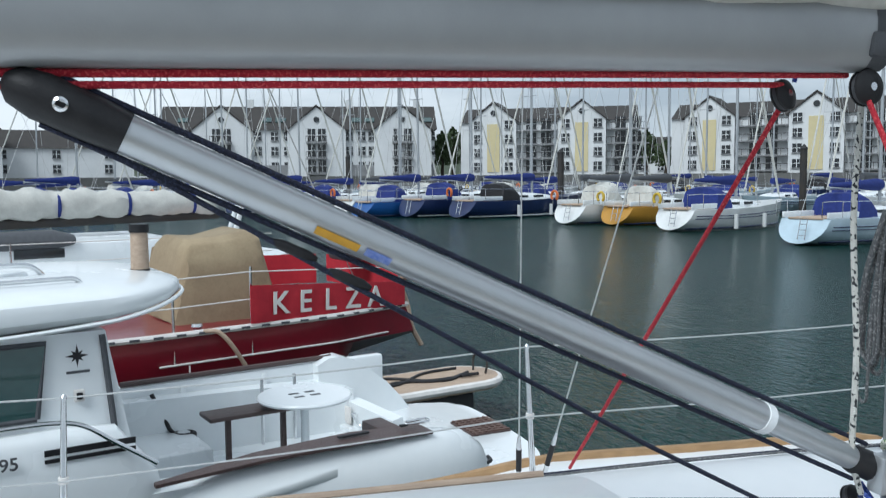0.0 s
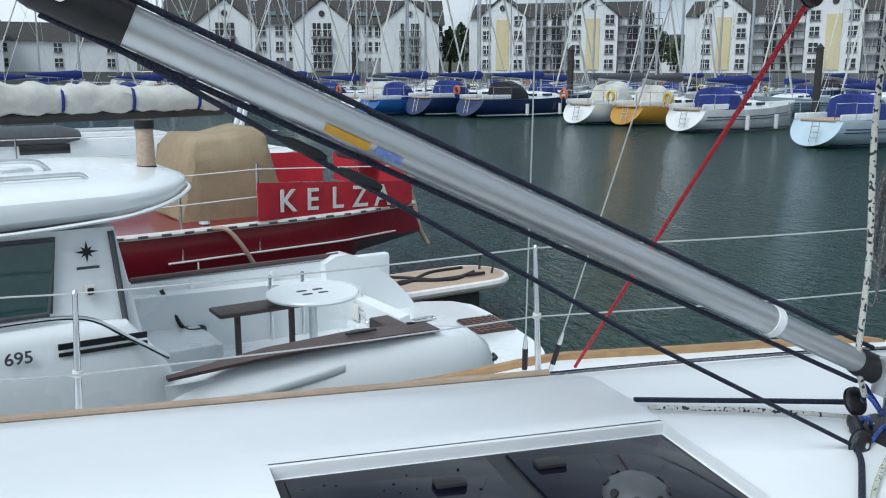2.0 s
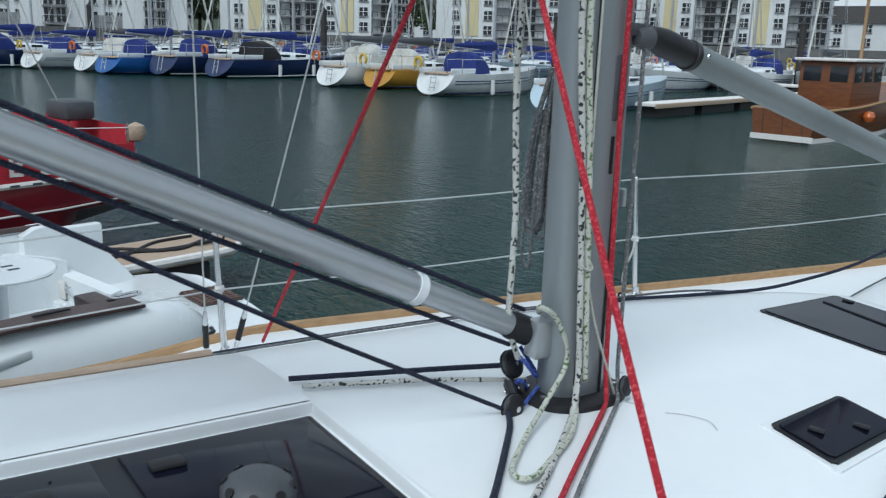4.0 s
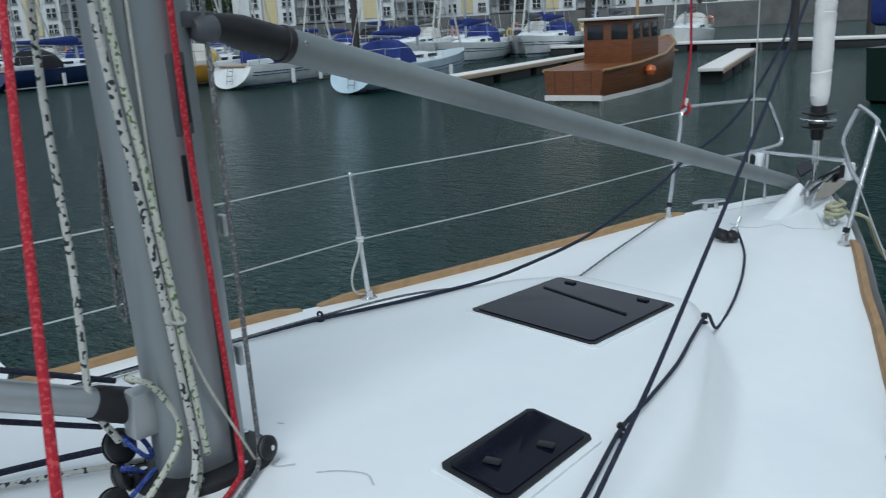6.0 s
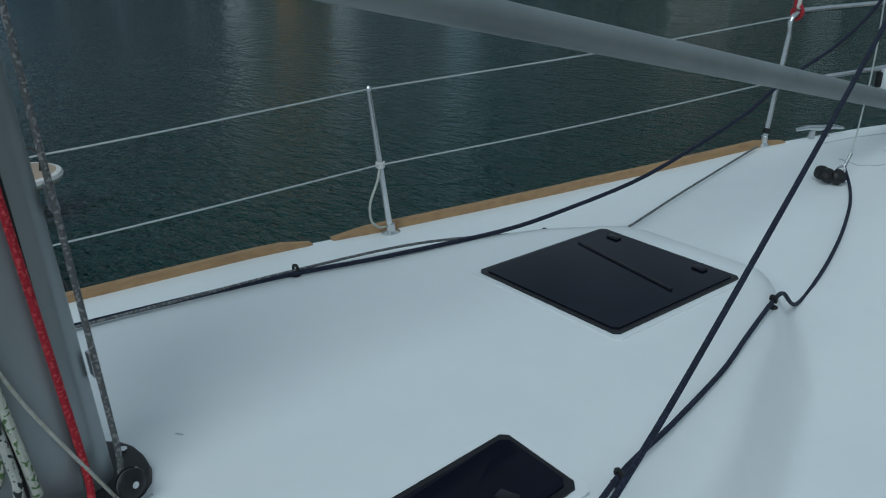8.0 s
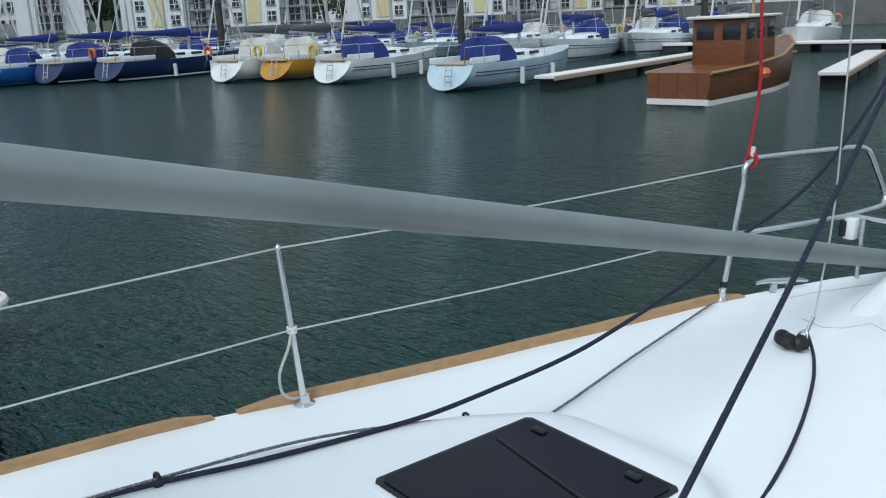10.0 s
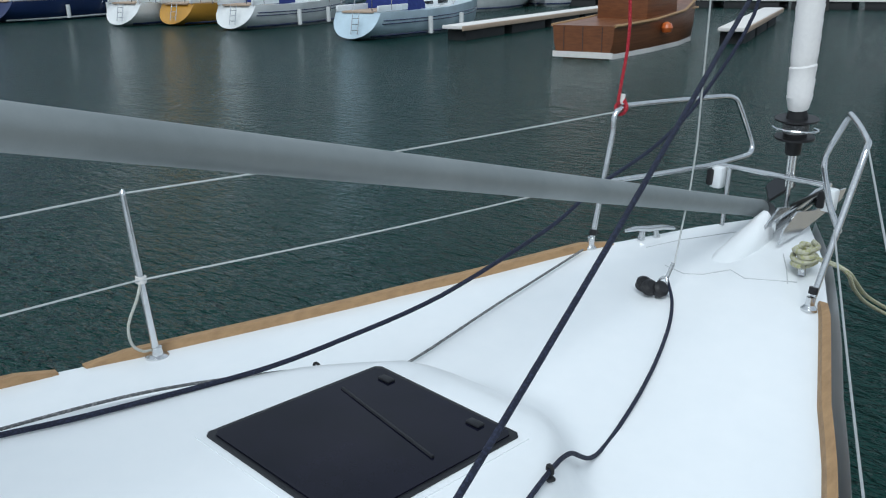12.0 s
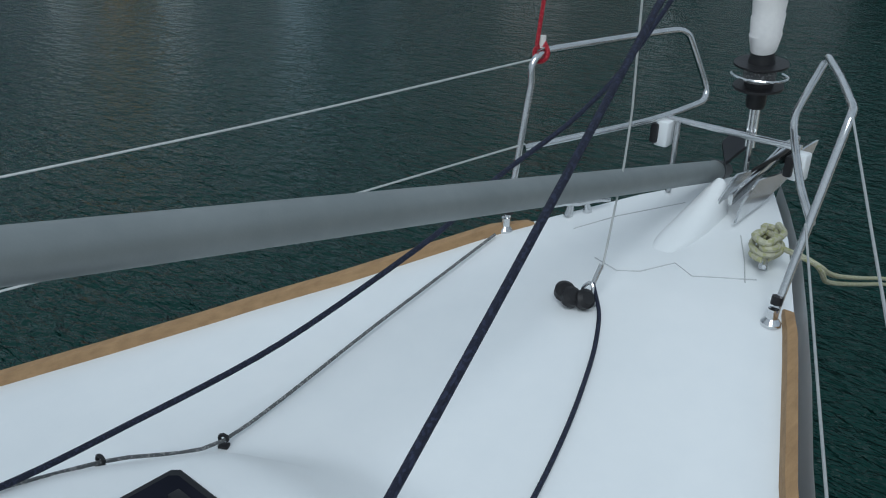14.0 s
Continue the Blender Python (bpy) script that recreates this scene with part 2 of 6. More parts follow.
def setting(name, bm, material, label, category, m=None, smooth=True):
    ob = new(name, mesh_of(name, bm, material, smooth))
    ob.matrix_world = m if m is not None else Matrix.Identity(4)
    BASE[ob.name] = Vector((0, 0, 0))
    return tagged(ob, label, category, kind="structure")


def box(c, s, bevel=0.0, rz=0.0, bm=None, rot=None):
    own = bm or bmesh.new()
    m = Matrix.Translation(c) @ (rot if rot is not None else Matrix.Rotation(radians(rz), 4, "Z")) @ Matrix.Diagonal((*s, 1))
    r = bmesh.ops.create_cube(own, size=1.0, matrix=m)
    if bevel:
        es = list({e for v in r["verts"] for e in v.link_edges})
        bmesh.ops.bevel(own, geom=es, offset=bevel, segments=2, affect="EDGES", profile=0.5)
    return own


def curve(pts, k=6):
    """A smooth line through points."""
    p = [Vector(q) for q in pts]
    if len(p) < 3:
        return p
    out, last = [], len(p) - 1
    seg = [(p[i + 1] - p[i]).length for i in range(last)]

    def tangent(i):
        d = (p[min(i + 1, last)] - p[max(i - 1, 0)]).normalized()
        return d * min(seg[max(i - 1, 0)], seg[min(i, last - 1)])
    for i in range(last):
        b, c, u, w = p[i], p[i + 1], tangent(i), tangent(i + 1)
        for j in range(k):
            t = j / k
            out.append((2 * t ** 3 - 3 * t * t + 1) * b + (t ** 3 - 2 * t * t + t) * u + (3 * t * t - 2 * t ** 3) * c + (t ** 3 - t * t) * w)
    return out + [p[-1]]


def tube(pts, r, n=8, bm=None, squash=(1, 1)):
    """A round bar along points; r may be one radius a point."""
    own = bm or bmesh.new()
    p = [Vector(q) for q in pts]
    rs = r if isinstance(r, (list, tuple)) else [r] * len(p)
    d0 = (p[1] - p[0]).normalized()
    side = d0.cross(V(0, 0, 1) if abs(d0.z) < 0.9 else V(0, 1, 0)).normalized()
    rings = []
    for i, q in enumerate(p):
        d = (p[min(i + 1, len(p) - 1)] - p[max(i - 1, 0)]).normalized()
        side = (side - d * side.dot(d)).normalized()
        up = d.cross(side)
        rings.append([own.verts.new(q + rs[i] * (math.cos(a) * side * squash[0] + math.sin(a) * up * squash[1])) for a in (2 * math.pi * j / n for j in range(n))])
    for a, b in zip(rings, rings[1:]):
        for j in range(n):
            own.faces.new((a[j], a[(j + 1) % n], b[(j + 1) % n], b[j]))
    own.faces.new(rings[0][::-1])
    own.faces.new(rings[-1])
    return own


def loft(rings, closed=True, caps=True, bm=None):
    own = bm or bmesh.new()
    vs = [[own.verts.new(q) for q in ring] for ring in rings]
    n = len(vs[0])
    for a, b in zip(vs, vs[1:]):
        for j in range(n if closed else n - 1):
            own.faces.new((a[j], a[(j + 1) % n], b[(j + 1) % n], b[j]))
    if caps:
        own.faces.new(vs[0][::-1])
        own.faces.new(vs[-1])
    return own


def lathe(profile, c=(0, 0, 0), n=20, rot=None, bm=None):
    """A turned shape from (radius, height) pairs, about z."""
    c = Vector(c)
    rings = []
    for r, z in profile:
        ring = [V(r * math.cos(2 * math.pi * j / n), r * math.sin(2 * math.pi * j / n), z) for j in range(n)]
        rings.append([c + (rot @ q if rot is not None else q) for q in ring])
    return loft(rings, bm=bm)


def slab(outline, z0, z1, bm=None, bevel=0.0):
    """A flat plate with a given outline."""
    own = bm or bmesh.new()
    lo, hi = [own.verts.new((x, y, z0)) for x, y in outline], [own.verts.new((x, y, z1)) for x, y in outline]
    n = len(lo)
    own.faces.new(lo[::-1])
    top = own.faces.new(hi)
    for j in range(n):
        own.faces.new((lo[j], lo[(j + 1) % n], hi[(j + 1) % n], hi[j]))
    if bevel:
        bmesh.ops.bevel(own, geom=list(top.edges), offset=bevel, segments=2, affect="EDGES", profile=0.5)
    return own


def lerp(table, y):
    if y <= table[0][0]:
        return table[0][1]
    for (a, p), (b, q) in zip(table, table[1:]):
        if y <= b:
            return p + (q - p) * (y - a) / (b - a)
    return table[-1][1]


def ease(a, b, v):
    t = min(max((v - a) / (b - a), 0), 1)
    return t * t * (3 - 2 * t)


def rope(name, pts, r, material, label, k=6, n=8, category="rope", kind=""):
    t = thing(name, label, category, tuple(pts[0]), kind=kind)
    part("strand", tube(curve(pts, k), r, n), material, t)
    return t


def letters(text, size, material, parent, m, depth=0.002, name="lettering"):
    """Raised lettering in the built-in font."""
    cu = bpy.data.curves.new(name, "FONT")
    cu.body, cu.size, cu.extrude, cu.offset = text, size, depth, 0.012 * size
    tmp = bpy.data.objects.new(name, cu)
    scene.collection.objects.link(tmp)
    me = bpy.data.meshes.new_from_object(tmp.evaluated_get(bpy.context.evaluated_depsgraph_get()))
    bpy.data.objects.remove(tmp)
    me.transform(m)
    me.materials.clear()
    me.materials.append(material)
    ob = new(name, me)
    ob.parent = parent
    return ob


# ---- the yacht's deck ----
BEAM = [(-7.5, 1.5), (-5, 1.8), (-3, 1.95), (-2.2, 1.94), (-1, 1.87), (-0.4, 1.78), (0, 1.69), (0.45, 1.58), (0.97, 1.475), (1.2, 1.425), (1.44, 1.36), (1.8, 1.24), (2.2, 1.07), (2.66, 0.885), (2.86, 0.79), (3.4, 0.575), (4.0, 0.31), (4.42, 0.07)]
EDGE = [(-7.5, -0.58), (-1.2, -0.54), (-0.7, -0.47), (-0.2, -0.365), (0.5, -0.315), (1.73, -0.235), (2.5, -0.14), (3.45, -0.005), (4.42, 0.09)]
FOOT = [(-7.5, 1.10), (-0.6, 1.12), (0.65, 1.06), (1.15, 0.92), (1.77, 0.68), (2.0, 0.52), (2.3, 0.25)]
SIDE = [(-7.5, 0.1), (-0.7, 0.12), (-0.1, 0.26), (0.6, 0.2), (1.3, 0.16), (2.3, 0.2)]


def deckz(x, y):
    """The height of the deck: side decks, the smooth coachroof and the foredeck."""
    w = lerp(BEAM, y)
    flat = lerp(EDGE, y) + 0.05 * w * (1 - min(abs(x) / w, 1) ** 2)
    foot = lerp(FOOT, y)
    up = (1 - ease(foot - (lerp(SIDE, y) if x > 0 else max(lerp(SIDE, y), 0.34 * ease(-0.7, -0.1, y))), foot, abs(x))) * (1 - ease(1.98, 2.36, y))
    roof = 0.035 - 0.205 * x ** 4
    return flat + max(roof - flat, 0) * up


def on(x, y, r=0.0):
    return (x, y, deckz(x, y) + r)


def deck_and_hull():
    bm = bmesh.new()
    ys = np.concatenate([np.arange(-7.5, -1, 0.25), np.arange(-1, 2.6, 0.05), np.arange(2.6, 4.43, 0.07), [4.42]])
    us = np.linspace(-1, 1, 97)
    rows = []
    for y in ys:
        w = lerp(BEAM, y)
        rows.append([bm.verts.new((u * (w - (0.042 if u > 0 else 0)), y, deckz(u * w, y))) for u in us])
    for a, b in zip(rows, rows[1:]):
        for j in range(len(us) - 1):
            bm.faces.new((a[j], a[j + 1], b[j + 1], b[j]))
    d = setting("deck", bm, GEL, "smooth white gelcoat deck and coachroof of a sailing yacht", "deck", B)
    rings = []
    for y in np.concatenate([np.arange(-7.5, 4.3, 0.3), [4.42]]):
        w, e = lerp(BEAM, y), lerp(EDGE, y)
        k = ease(4.6, 2.5, y)
        rings.append([V(-w, y, e - 0.003), V(-w * (0.85 * k + 0.1), y - 0.25 * (1 - k), -1.2), V(0, y - 0.5 * (1 - k), -1.9), V(w * (0.85 * k + 0.1), y - 0.25 * (1 - k), -1.2), V(w, y, e - 0.003)])
    setting("hull", loft(rings, closed=False, caps=False), GEL, "white glassfibre hull of the moored yacht", "hull", B)


deck_and_hull()


def toe_rail(side, y0, y1):
    rings = []
    for y in np.linspace(y0, y1, max(int((y1 - y0) / 0.12), 3)):
        w, z = side * (lerp(BEAM, y) - (0.056 if side > 0 else 0.004)), lerp(EDGE, y)
        end = min(ease(y0, y0 + 0.09, y), ease(y1, y1 - 0.09, y))
        h = 0.010 + 0.022 * end
        rings.append([V(w, y, z - 0.004), V(w + 0.012 * side, y, z + h), V(w - 0.018 * side, y, z + h), V(w - 0.03 * side, y, z - 0.004)])
    t = thing("toe_rail", "varnished teak toe rail along the deck edge", "toe rail", tuple(rings[0][0]))
    part("rail", loft(rings), TEAK, t)


for s in (-1, 1):
    toe_rail(s, -6.5, 1.44)
    toe_rail(s, 1.525, 3.56)

# a raised roof panel aft of the mast, with a smoked skylight let in
def roof_panel():
    bm = bmesh.new()
    for (x0, x1, y0, y1) in ((-0.96, -0.15, -6.5, -0.72), (-0.15, 0.45, -0.745, -0.72), (-0.15, 0.45, -6.5, -1.84), (0.45, 0.98, -6.5, -0.72)):
        xs, ys = np.linspace(x0, x1, 12), sorted([*np.linspace(y0, y1, 5), y1 - 0.012, y1 - 0.024])
        g = [[bm.verts.new((x, y, deckz(x, y) + (0.026 * ease(-0.72, -0.74, y) + 0.006) * (1 - ease(0.50, 0.76, abs(x))) + 0.002)) for x in xs] for y in ys]
        for a, b in zip(g, g[1:]):
            for j in range(len(xs) - 1):
                bm.faces.new((a[j], a[j + 1], b[j + 1], b[j]))
    bmesh.ops.remove_doubles(bm, verts=bm.verts[:], dist=0.0005)
    for c, sz in (((-0.143, -1.29, 0.036), (0.014, 1.12, 0.064)), ((0.443, -1.29, 0.036), (0.014, 1.12, 0.064)), ((0.15, -0.737, 0.036), (0.60, 0.014, 0.062)), ((0.15, -1.845, 0.036), (0.60, 0.014, 0.064)), ((0, -0.726, 0.03), (0.9, 0.012, 0.05))):
        box(c, sz, 0.004, bm=bm)
    setting("coachroof_panel", bm, GEL, "raised white moulded coachroof panel with a recess for the skylight", "coachroof", B)


roof_panel()


def skylight():
    t = thing("skylight", "large smoked acrylic skylight in a dark frame, with rain drops", "skylight", (0.155, -1.31, 0.0))
    z = 0.038
    part("frame", box((0.15, -1.29, z - 0.025), (0.56, 1.08, 0.05), 0.006), HATCHF, t)
    for y0, y1 in ((-1.81, -1.30), (-1.24, -0.775)):
        part("pane", box((0.15, (y0 + y1) / 2, z + 0.002), (0.52, y1 - y0, 0.012), 0.004), HATCH, t)
    for x, y in ((-0.02, -1.16), (0.01, -1.44), (0.34, -1.17)):
        part("hinge", box((x, y, z + 0.013), (0.045, 0.08, 0.016), 0.008, rz=0), BLACK, t)
    bm = bmesh.new()
    rng = random.Random(4)
    for i in range(46):
        x, y, r = rng.uniform(-0.08, 0.36), rng.uniform(-1.8, -1.36), rng.uniform(0.002, 0.006)
        lathe([(r, -0.001), (r * 0.8, 0.001), (0.0005, 0.002)], (x, y, z + 0.008), 7, bm=bm)
    tagged(part("rain_drops", bm, HATCH, t), kind="stuff")
    v = thing("roof_vent", "round grey plastic dome ventilator on the skylight", "vent", (0.18, -1.035, z + 0.006))
    part("dome", lathe([(0.08, -0.002), (0.08, 0.018), (0.071, 0.031), (0.05, 0.047), (0.02, 0.054), (0.001, 0.055)], (0.18, -1.035, z + 0.006), 28), GREYP, v)
    for k in range(8):
        a = k * math.pi / 4 + 0.2
        rot = Matrix.Rotation(a, 4, "Z") @ Matrix.Rotation(radians(60), 4, "Y")
        part("air_hole", lathe([(0.011, 0), (0.011, 0.004)], V(0.18, -1.035, z + 0.006) + V(0.072 * math.cos(a), 0.072 * math.sin(a), 0.03), 10, rot=rot.to_3x3()), BLACK, v)


skylight()


def handrail():
    t = thing("coachroof_rail", "long weathered teak strip along the coachroof edge", "hand rail", (-0.93, -3, -0.1))
    pts = [(x, y, 0.035 - 0.205 * x ** 4 + 0.014) for x, y in ((-0.82, -6), (-0.83, -3), (-0.83, -1.5), (-0.82, -0.74))]
    part("strip", tube(curve(pts, 8), 0.016, 8, squash=(1.0, 0.7)), PALETEAK, t)


handrail()


def deck_hatch(x0, x1, y0, y1, label, handles, bar=False, turn=0.0):
    z = [deckz(x, y) for x in (x0, x1) for y in (y0, y1)]
    t = thing("deck_hatch", label, "hatch", ((x0 + x1) / 2, (y0 + y1) / 2, sum(z) / 4), group="deck hatches")
    mx_, my_, ct, st = (x0 + x1) / 2, (y0 + y1) / 2, math.cos(radians(turn)), math.sin(radians(turn))
    spin = lambda x, y: (mx_ + (x - mx_) * ct - (y - my_) * st, my_ + (x - mx_) * st + (y - my_) * ct)
    def plate(i, dz, h, bev):
        bm = bmesh.new()
        q = []
        for cx, cy, sx, sy in ((x0, y0, 1, 1), (x1, y0, -1, 1), (x1, y1, -1, -1), (x0, y1, 1, -1)):
            for a, b in (((0.0, 0.014), (0.014, 0.0)) if sx * sy > 0 else ((0.014, 0.0), (0.0, 0.014))):
                q.append(spin(cx + sx * (i + a), cy + sy * (i + b)))
        lo = [bm.verts.new((x, y, deckz(x, y) + dz)) for x, y in q]
        hi = [bm.verts.new((x, y, deckz(x, y) + dz + h)) for x, y in q]
        bm.faces.new(lo[::-1])
        bm.faces.new(hi)
        for j in range(8):
            bm.faces.new((lo[j], lo[(j + 1) % 8], hi[(j + 1) % 8], hi[j]))
        return bm
    part("coaming", plate(-0.02, -0.012, 0.015, 0), GEL, t, "white moulded lip")
    part("frame", plate(0.0, -0.006, 0.013, 0), HATCHF, t)
    part("pane", plate(0.016, 0.0, 0.011, 0), HATCH, t)
    for hx, hy, rz in handles:
        part("hinge", box((hx, hy, deckz(hx, hy) + 0.014), (0.045, 0.028, 0.008), 0.004, rz=rz), HATCHF, t)
    if bar:
        part("stay_bar", tube([(x0 + 0.05, y0 + 0.40, deckz(0, y0) + 0.012), (x1 - 0.07, y0 + 0.33, deckz(0, y0) + 0.012)], 0.005, 6), HATCHF, t)


deck_hatch(-0.222, 0.309, 1.325, 1.905, "smoked acrylic foredeck hatch with black hinges", [(-0.13, 1.85, 0), (0.2, 1.85, 0)], True)
deck_hatch(0.447, 0.649, 0.39, 0.804, "small smoked acrylic deck hatch in a white recess", [(0.585, 0.66, 20), (0.545, 0.49, 20)], turn=3.8)

# ---- mast, boom and kicker ----
MX, MY = 0.055, 0.0


def oval(a, b, n=20):
    return [(a * math.copysign(abs(math.cos(t)) ** 0.8, math.cos(t)), b * math.copysign(abs(math.sin(t)) ** 0.8, math.sin(t))) for t in (2 * math.pi * j / n for j in range(n))]


RAKE = 0.088                               # the mast leans aft


def raked(pts):
    """Leads lines beside an upright mast along the leaning one."""
    return [(p[0], p[1] + 0.035 - (RAKE - 0.012) * p[2], p[2]) for p in pts]


def raked_box(c, size, bevel=0.0):
    return box(raked([c])[0], size, bevel, rot=Matrix.Rotation(math.atan(RAKE), 4, "X"))


def mast():
    t = thing("mast", "grey anodised aluminium mast on a black deck collar", "mast", (MX, MY, 0.03))
    rings = [[V(MX + x + 0.004 * z, MY + y - RAKE * z, z) for x, y in oval(0.068, 0.110, 28)] for z in (0.02, 1.0, 3.0, 6.0, 9.0, 12.0)]
    part("spar", loft(rings), MASTALU, t)
    part("collar", slab([(MX + x, MY + y) for x, y in oval(0.125, 0.172, 24)], 0.012, 0.058, bevel=0.012), BLACK, t, "black deck collar")
    for a in range(8):
        x, y = MX + 0.104 * math.cos(a * 0.785 + 0.3), MY + 0.148 * math.sin(a * 0.785 + 0.3)
        part("collar_bolt", lathe([(0.009, 0.056), (0.009, 0.064), (0.001, 0.066)], (x, y, 0), 8), STEEL, t)
    part("sail_track", raked_box((MX, -0.168, 3.0), (0.024, 0.012, 5.6), 0.003), GREYP, t, "dark luff groove")
    part("seam", raked_box((MX + 0.0675, -0.105, 1.6), (0.004, 0.006, 3.1)), BLACK, t)
    part("seam", raked_box((MX + 0.0685, 0.0, 1.0), (0.004, 0.007, 2.0)), BLACK, t)
    part("halyard_exit", raked_box((MX + 0.068, -0.01, 0.92), (0.012, 0.045, 0.17), 0.005), GREYP, t, "dark halyard exit plate")
    part("exit_slot", raked_box((MX + 0.074, 0.0, 0.92), (0.006, 0.014, 0.12), 0.002), BLACK, t)
    part("exit_slot", raked_box((MX + 0.069, -0.02, 0.745), (0.008, 0.012, 0.10), 0.002), BLACK, t)
    part("bracket", box((MX - 0.005, MY - 0.145, 0.225), (0.055, 0.07, 0.11), 0.01), ALU, t)
    part("gooseneck", box((MX, MY - 0.29, 1.375), (0.07, 0.18, 0.07), 0.02), GREYP, t)
    part("pole_eye", lathe([(0.02, 0), (0.03, 0.02), (0.03, 0.05), (0.018, 0.06)], (MX + 0.06, MY + 0.0, 1.05), 14, rot=Matrix.Rotation(radians(-90), 3, "X")), GREYP, t)
    for z in (0.30, 0.62):
        part("rope_clip", raked_box((MX + 0.03, 0.081, z), (0.022, 0.014, 0.05), 0.003), ALU, t)


mast()


def boom():
    t = thing("boom", "grey aluminium boom with a furled sail bundled on top", "boom", (0.02, -0.41, 1.36))
    def ring(y):
        z = 1.287 + (y + 0.41) * 0.074
        return [V(0.015 + x, y, z + 0.11 + v) for x, v in oval(0.062, 0.095, 20)]
    part("spar", loft([ring(y) for y in (-0.36, -1.4, -2.6, -4.4)]), BOOM, t)
    part("end_cap", loft([[V(q.x, q.y, q.z) for q in ring(-0.30)], ring(-0.362)]), GREYP, t)
    rng = random.Random(2)
    rings = []
    for i in range(40):
        y = -0.25 - i * 0.1
        z = 1.287 + (y + 0.41) * 0.074 + 0.20
        rings.append([V(0.015 + 1.25 * (0.11 + rng.uniform(-0.012, 0.012)) * math.cos(a), y, z + 0.09 + (0.12 + rng.uniform(-0.012, 0.012)) * math.sin(a)) for a in (2 * math.pi * j / 16 for j in range(16))])
    part("furled_sail", loft(rings), SAIL, t, "bundled pale sailcloth")
    for y in (-0.42, -0.45):
        part("rivet", lathe([(0.006, 0), (0.004, 0.003)], (0.078, y, 1.475), 8, rot=Matrix.Rotation(radians(90), 3, "Y")), GREYP, t)


boom()


def boom_vang():
    lo, col, hi = V(0.015, -0.158, 0.233), V(0.015, -0.558, 0.401), V(0.015, -2.17, 1.07)
    t = thing("boom_vang", "grey tubular boom kicker with black end fittings", "kicker", tuple(lo))
    d = (hi - lo).normalized()
    part("inner_tube", tube([lo + d * 0.05, col + d * 0.06], 0.033, 20), ALU, t)
    part("outer_tube", tube([col, hi], 0.039, 24), ALU, t)
    part("ring", tube([col - d * 0.012, col + d * 0.014], 0.042, 24), GEL, t, "pale plastic ring")
    part("lower_fork", tube([lo - d * 0.045, lo - d * 0.02, lo + d * 0.075, lo + d * 0.09], [0.022, 0.042, 0.040, 0.036], 16), BLACK, t)
    up = hi + d * 0.02
    part("upper_fork", tube([up - d * 0.06, up + d * 0.0, up + d * 0.10, up + d * 0.145, up + d * 0.165], [0.042, 0.046, 0.046, 0.036, 0.015], 16), BLACK, t)
    for p in (lo, up + d * 0.06):
        part("pin", lathe([(0.014, 0), (0.014, 0.05), (0.009, 0.053), (0.009, 0.045), (0.001, 0.045)], p, 12, rot=Matrix.Rotation(radians(90), 3, "Y")), STEEL, t)
    side = V(0.0415, 0, 0)
    n = d.cross(V(1, 0, 0))
    for name, m_, s0, s1 in (("yellow_label", YELLOWST, 1.19, 1.29), ("blue_label", BLUEST, 1.115, 1.175)):
        bm = bmesh.new()
        rows = []
        for s in (s0, s1):
            rows.append([bm.verts.new(lo + d * (0.45 + s) + 0.0425 * (math.cos(a) * V(1, 0, 0) - math.sin(a) * n * -1)) for a in (-0.75, -0.6, -0.45, -0.3)])
        for j in range(3):
            bm.faces.new((rows[0][j], rows[0][j + 1], rows[1][j + 1], rows[1][j]))
        part(name, bm, m_, t)
    for name, off0, off1, z in (("upper_line", 0.052, 0.055, 1), ("lower_line", -0.052, -0.055, -1)):
        part(name, tube([lo + n * -off0 + d * 0.05, hi + n * -off1 * 0.85 + d * 0.10], 0.0065, 8), BLACKROPE, t, "black kicker line")
    part("tackle_line", tube([V(0.085, -0.26, 0.04), V(0.02, -0.918, 0.358), V(0.02, -1.47, 0.65), V(0.015, -2.19, 1.033)], 0.006, 8), BLACKROPE, t, "black purchase line")
    for s in (1.55, 1.68):
        q = V(0.02, -0.27, 0.045) + (V(0.015, -2.19, 1.033) - V(0.02, -0.27, 0.045)) * (s / 2.1)
        part("tackle_block", tube([q - d * 0.05, q - d * 0.03, q + d * 0.03, q + d * 0.05], [0.006, 0.012, 0.012, 0.006], 10), BLACK, t)


boom_vang()


def block(c, r, axis, label="round black pulley block", name="pulley_block", strap=None):
    t = thing(name, label, "pulley", c, group="pulley blocks")
    q = V(0, 0, 1).rotation_difference(Vector(axis).normalized()).to_matrix()
    w = r * 0.55
    for s in (-1, 1):
        part("cheek", lathe([(0.001, s * w * 0.9), (r * 0.55, s * w * 0.9), (r * 0.95, s * w * 0.5), (r, s * w * 0.28), (0.001, s * w * 0.28)], c, 20, rot=q), BLACK, t)
    part("sheave", lathe([(0.001, -w * 0.26), (r * 0.9, -w * 0.26), (r * 0.75, 0), (r * 0.9, w * 0.26), (0.001, w * 0.26)], c, 20, rot=q), GREYP, t)
    part("axle", lathe([(r * 0.22, -w * 1.0), (r * 0.22, w * 1.0)], c, 12, rot=q), STEEL, t)
    if strap:
        part("strop", tube(strap, 0.006, 6), BLUECORD, t, "blue lashing cord")
    return t


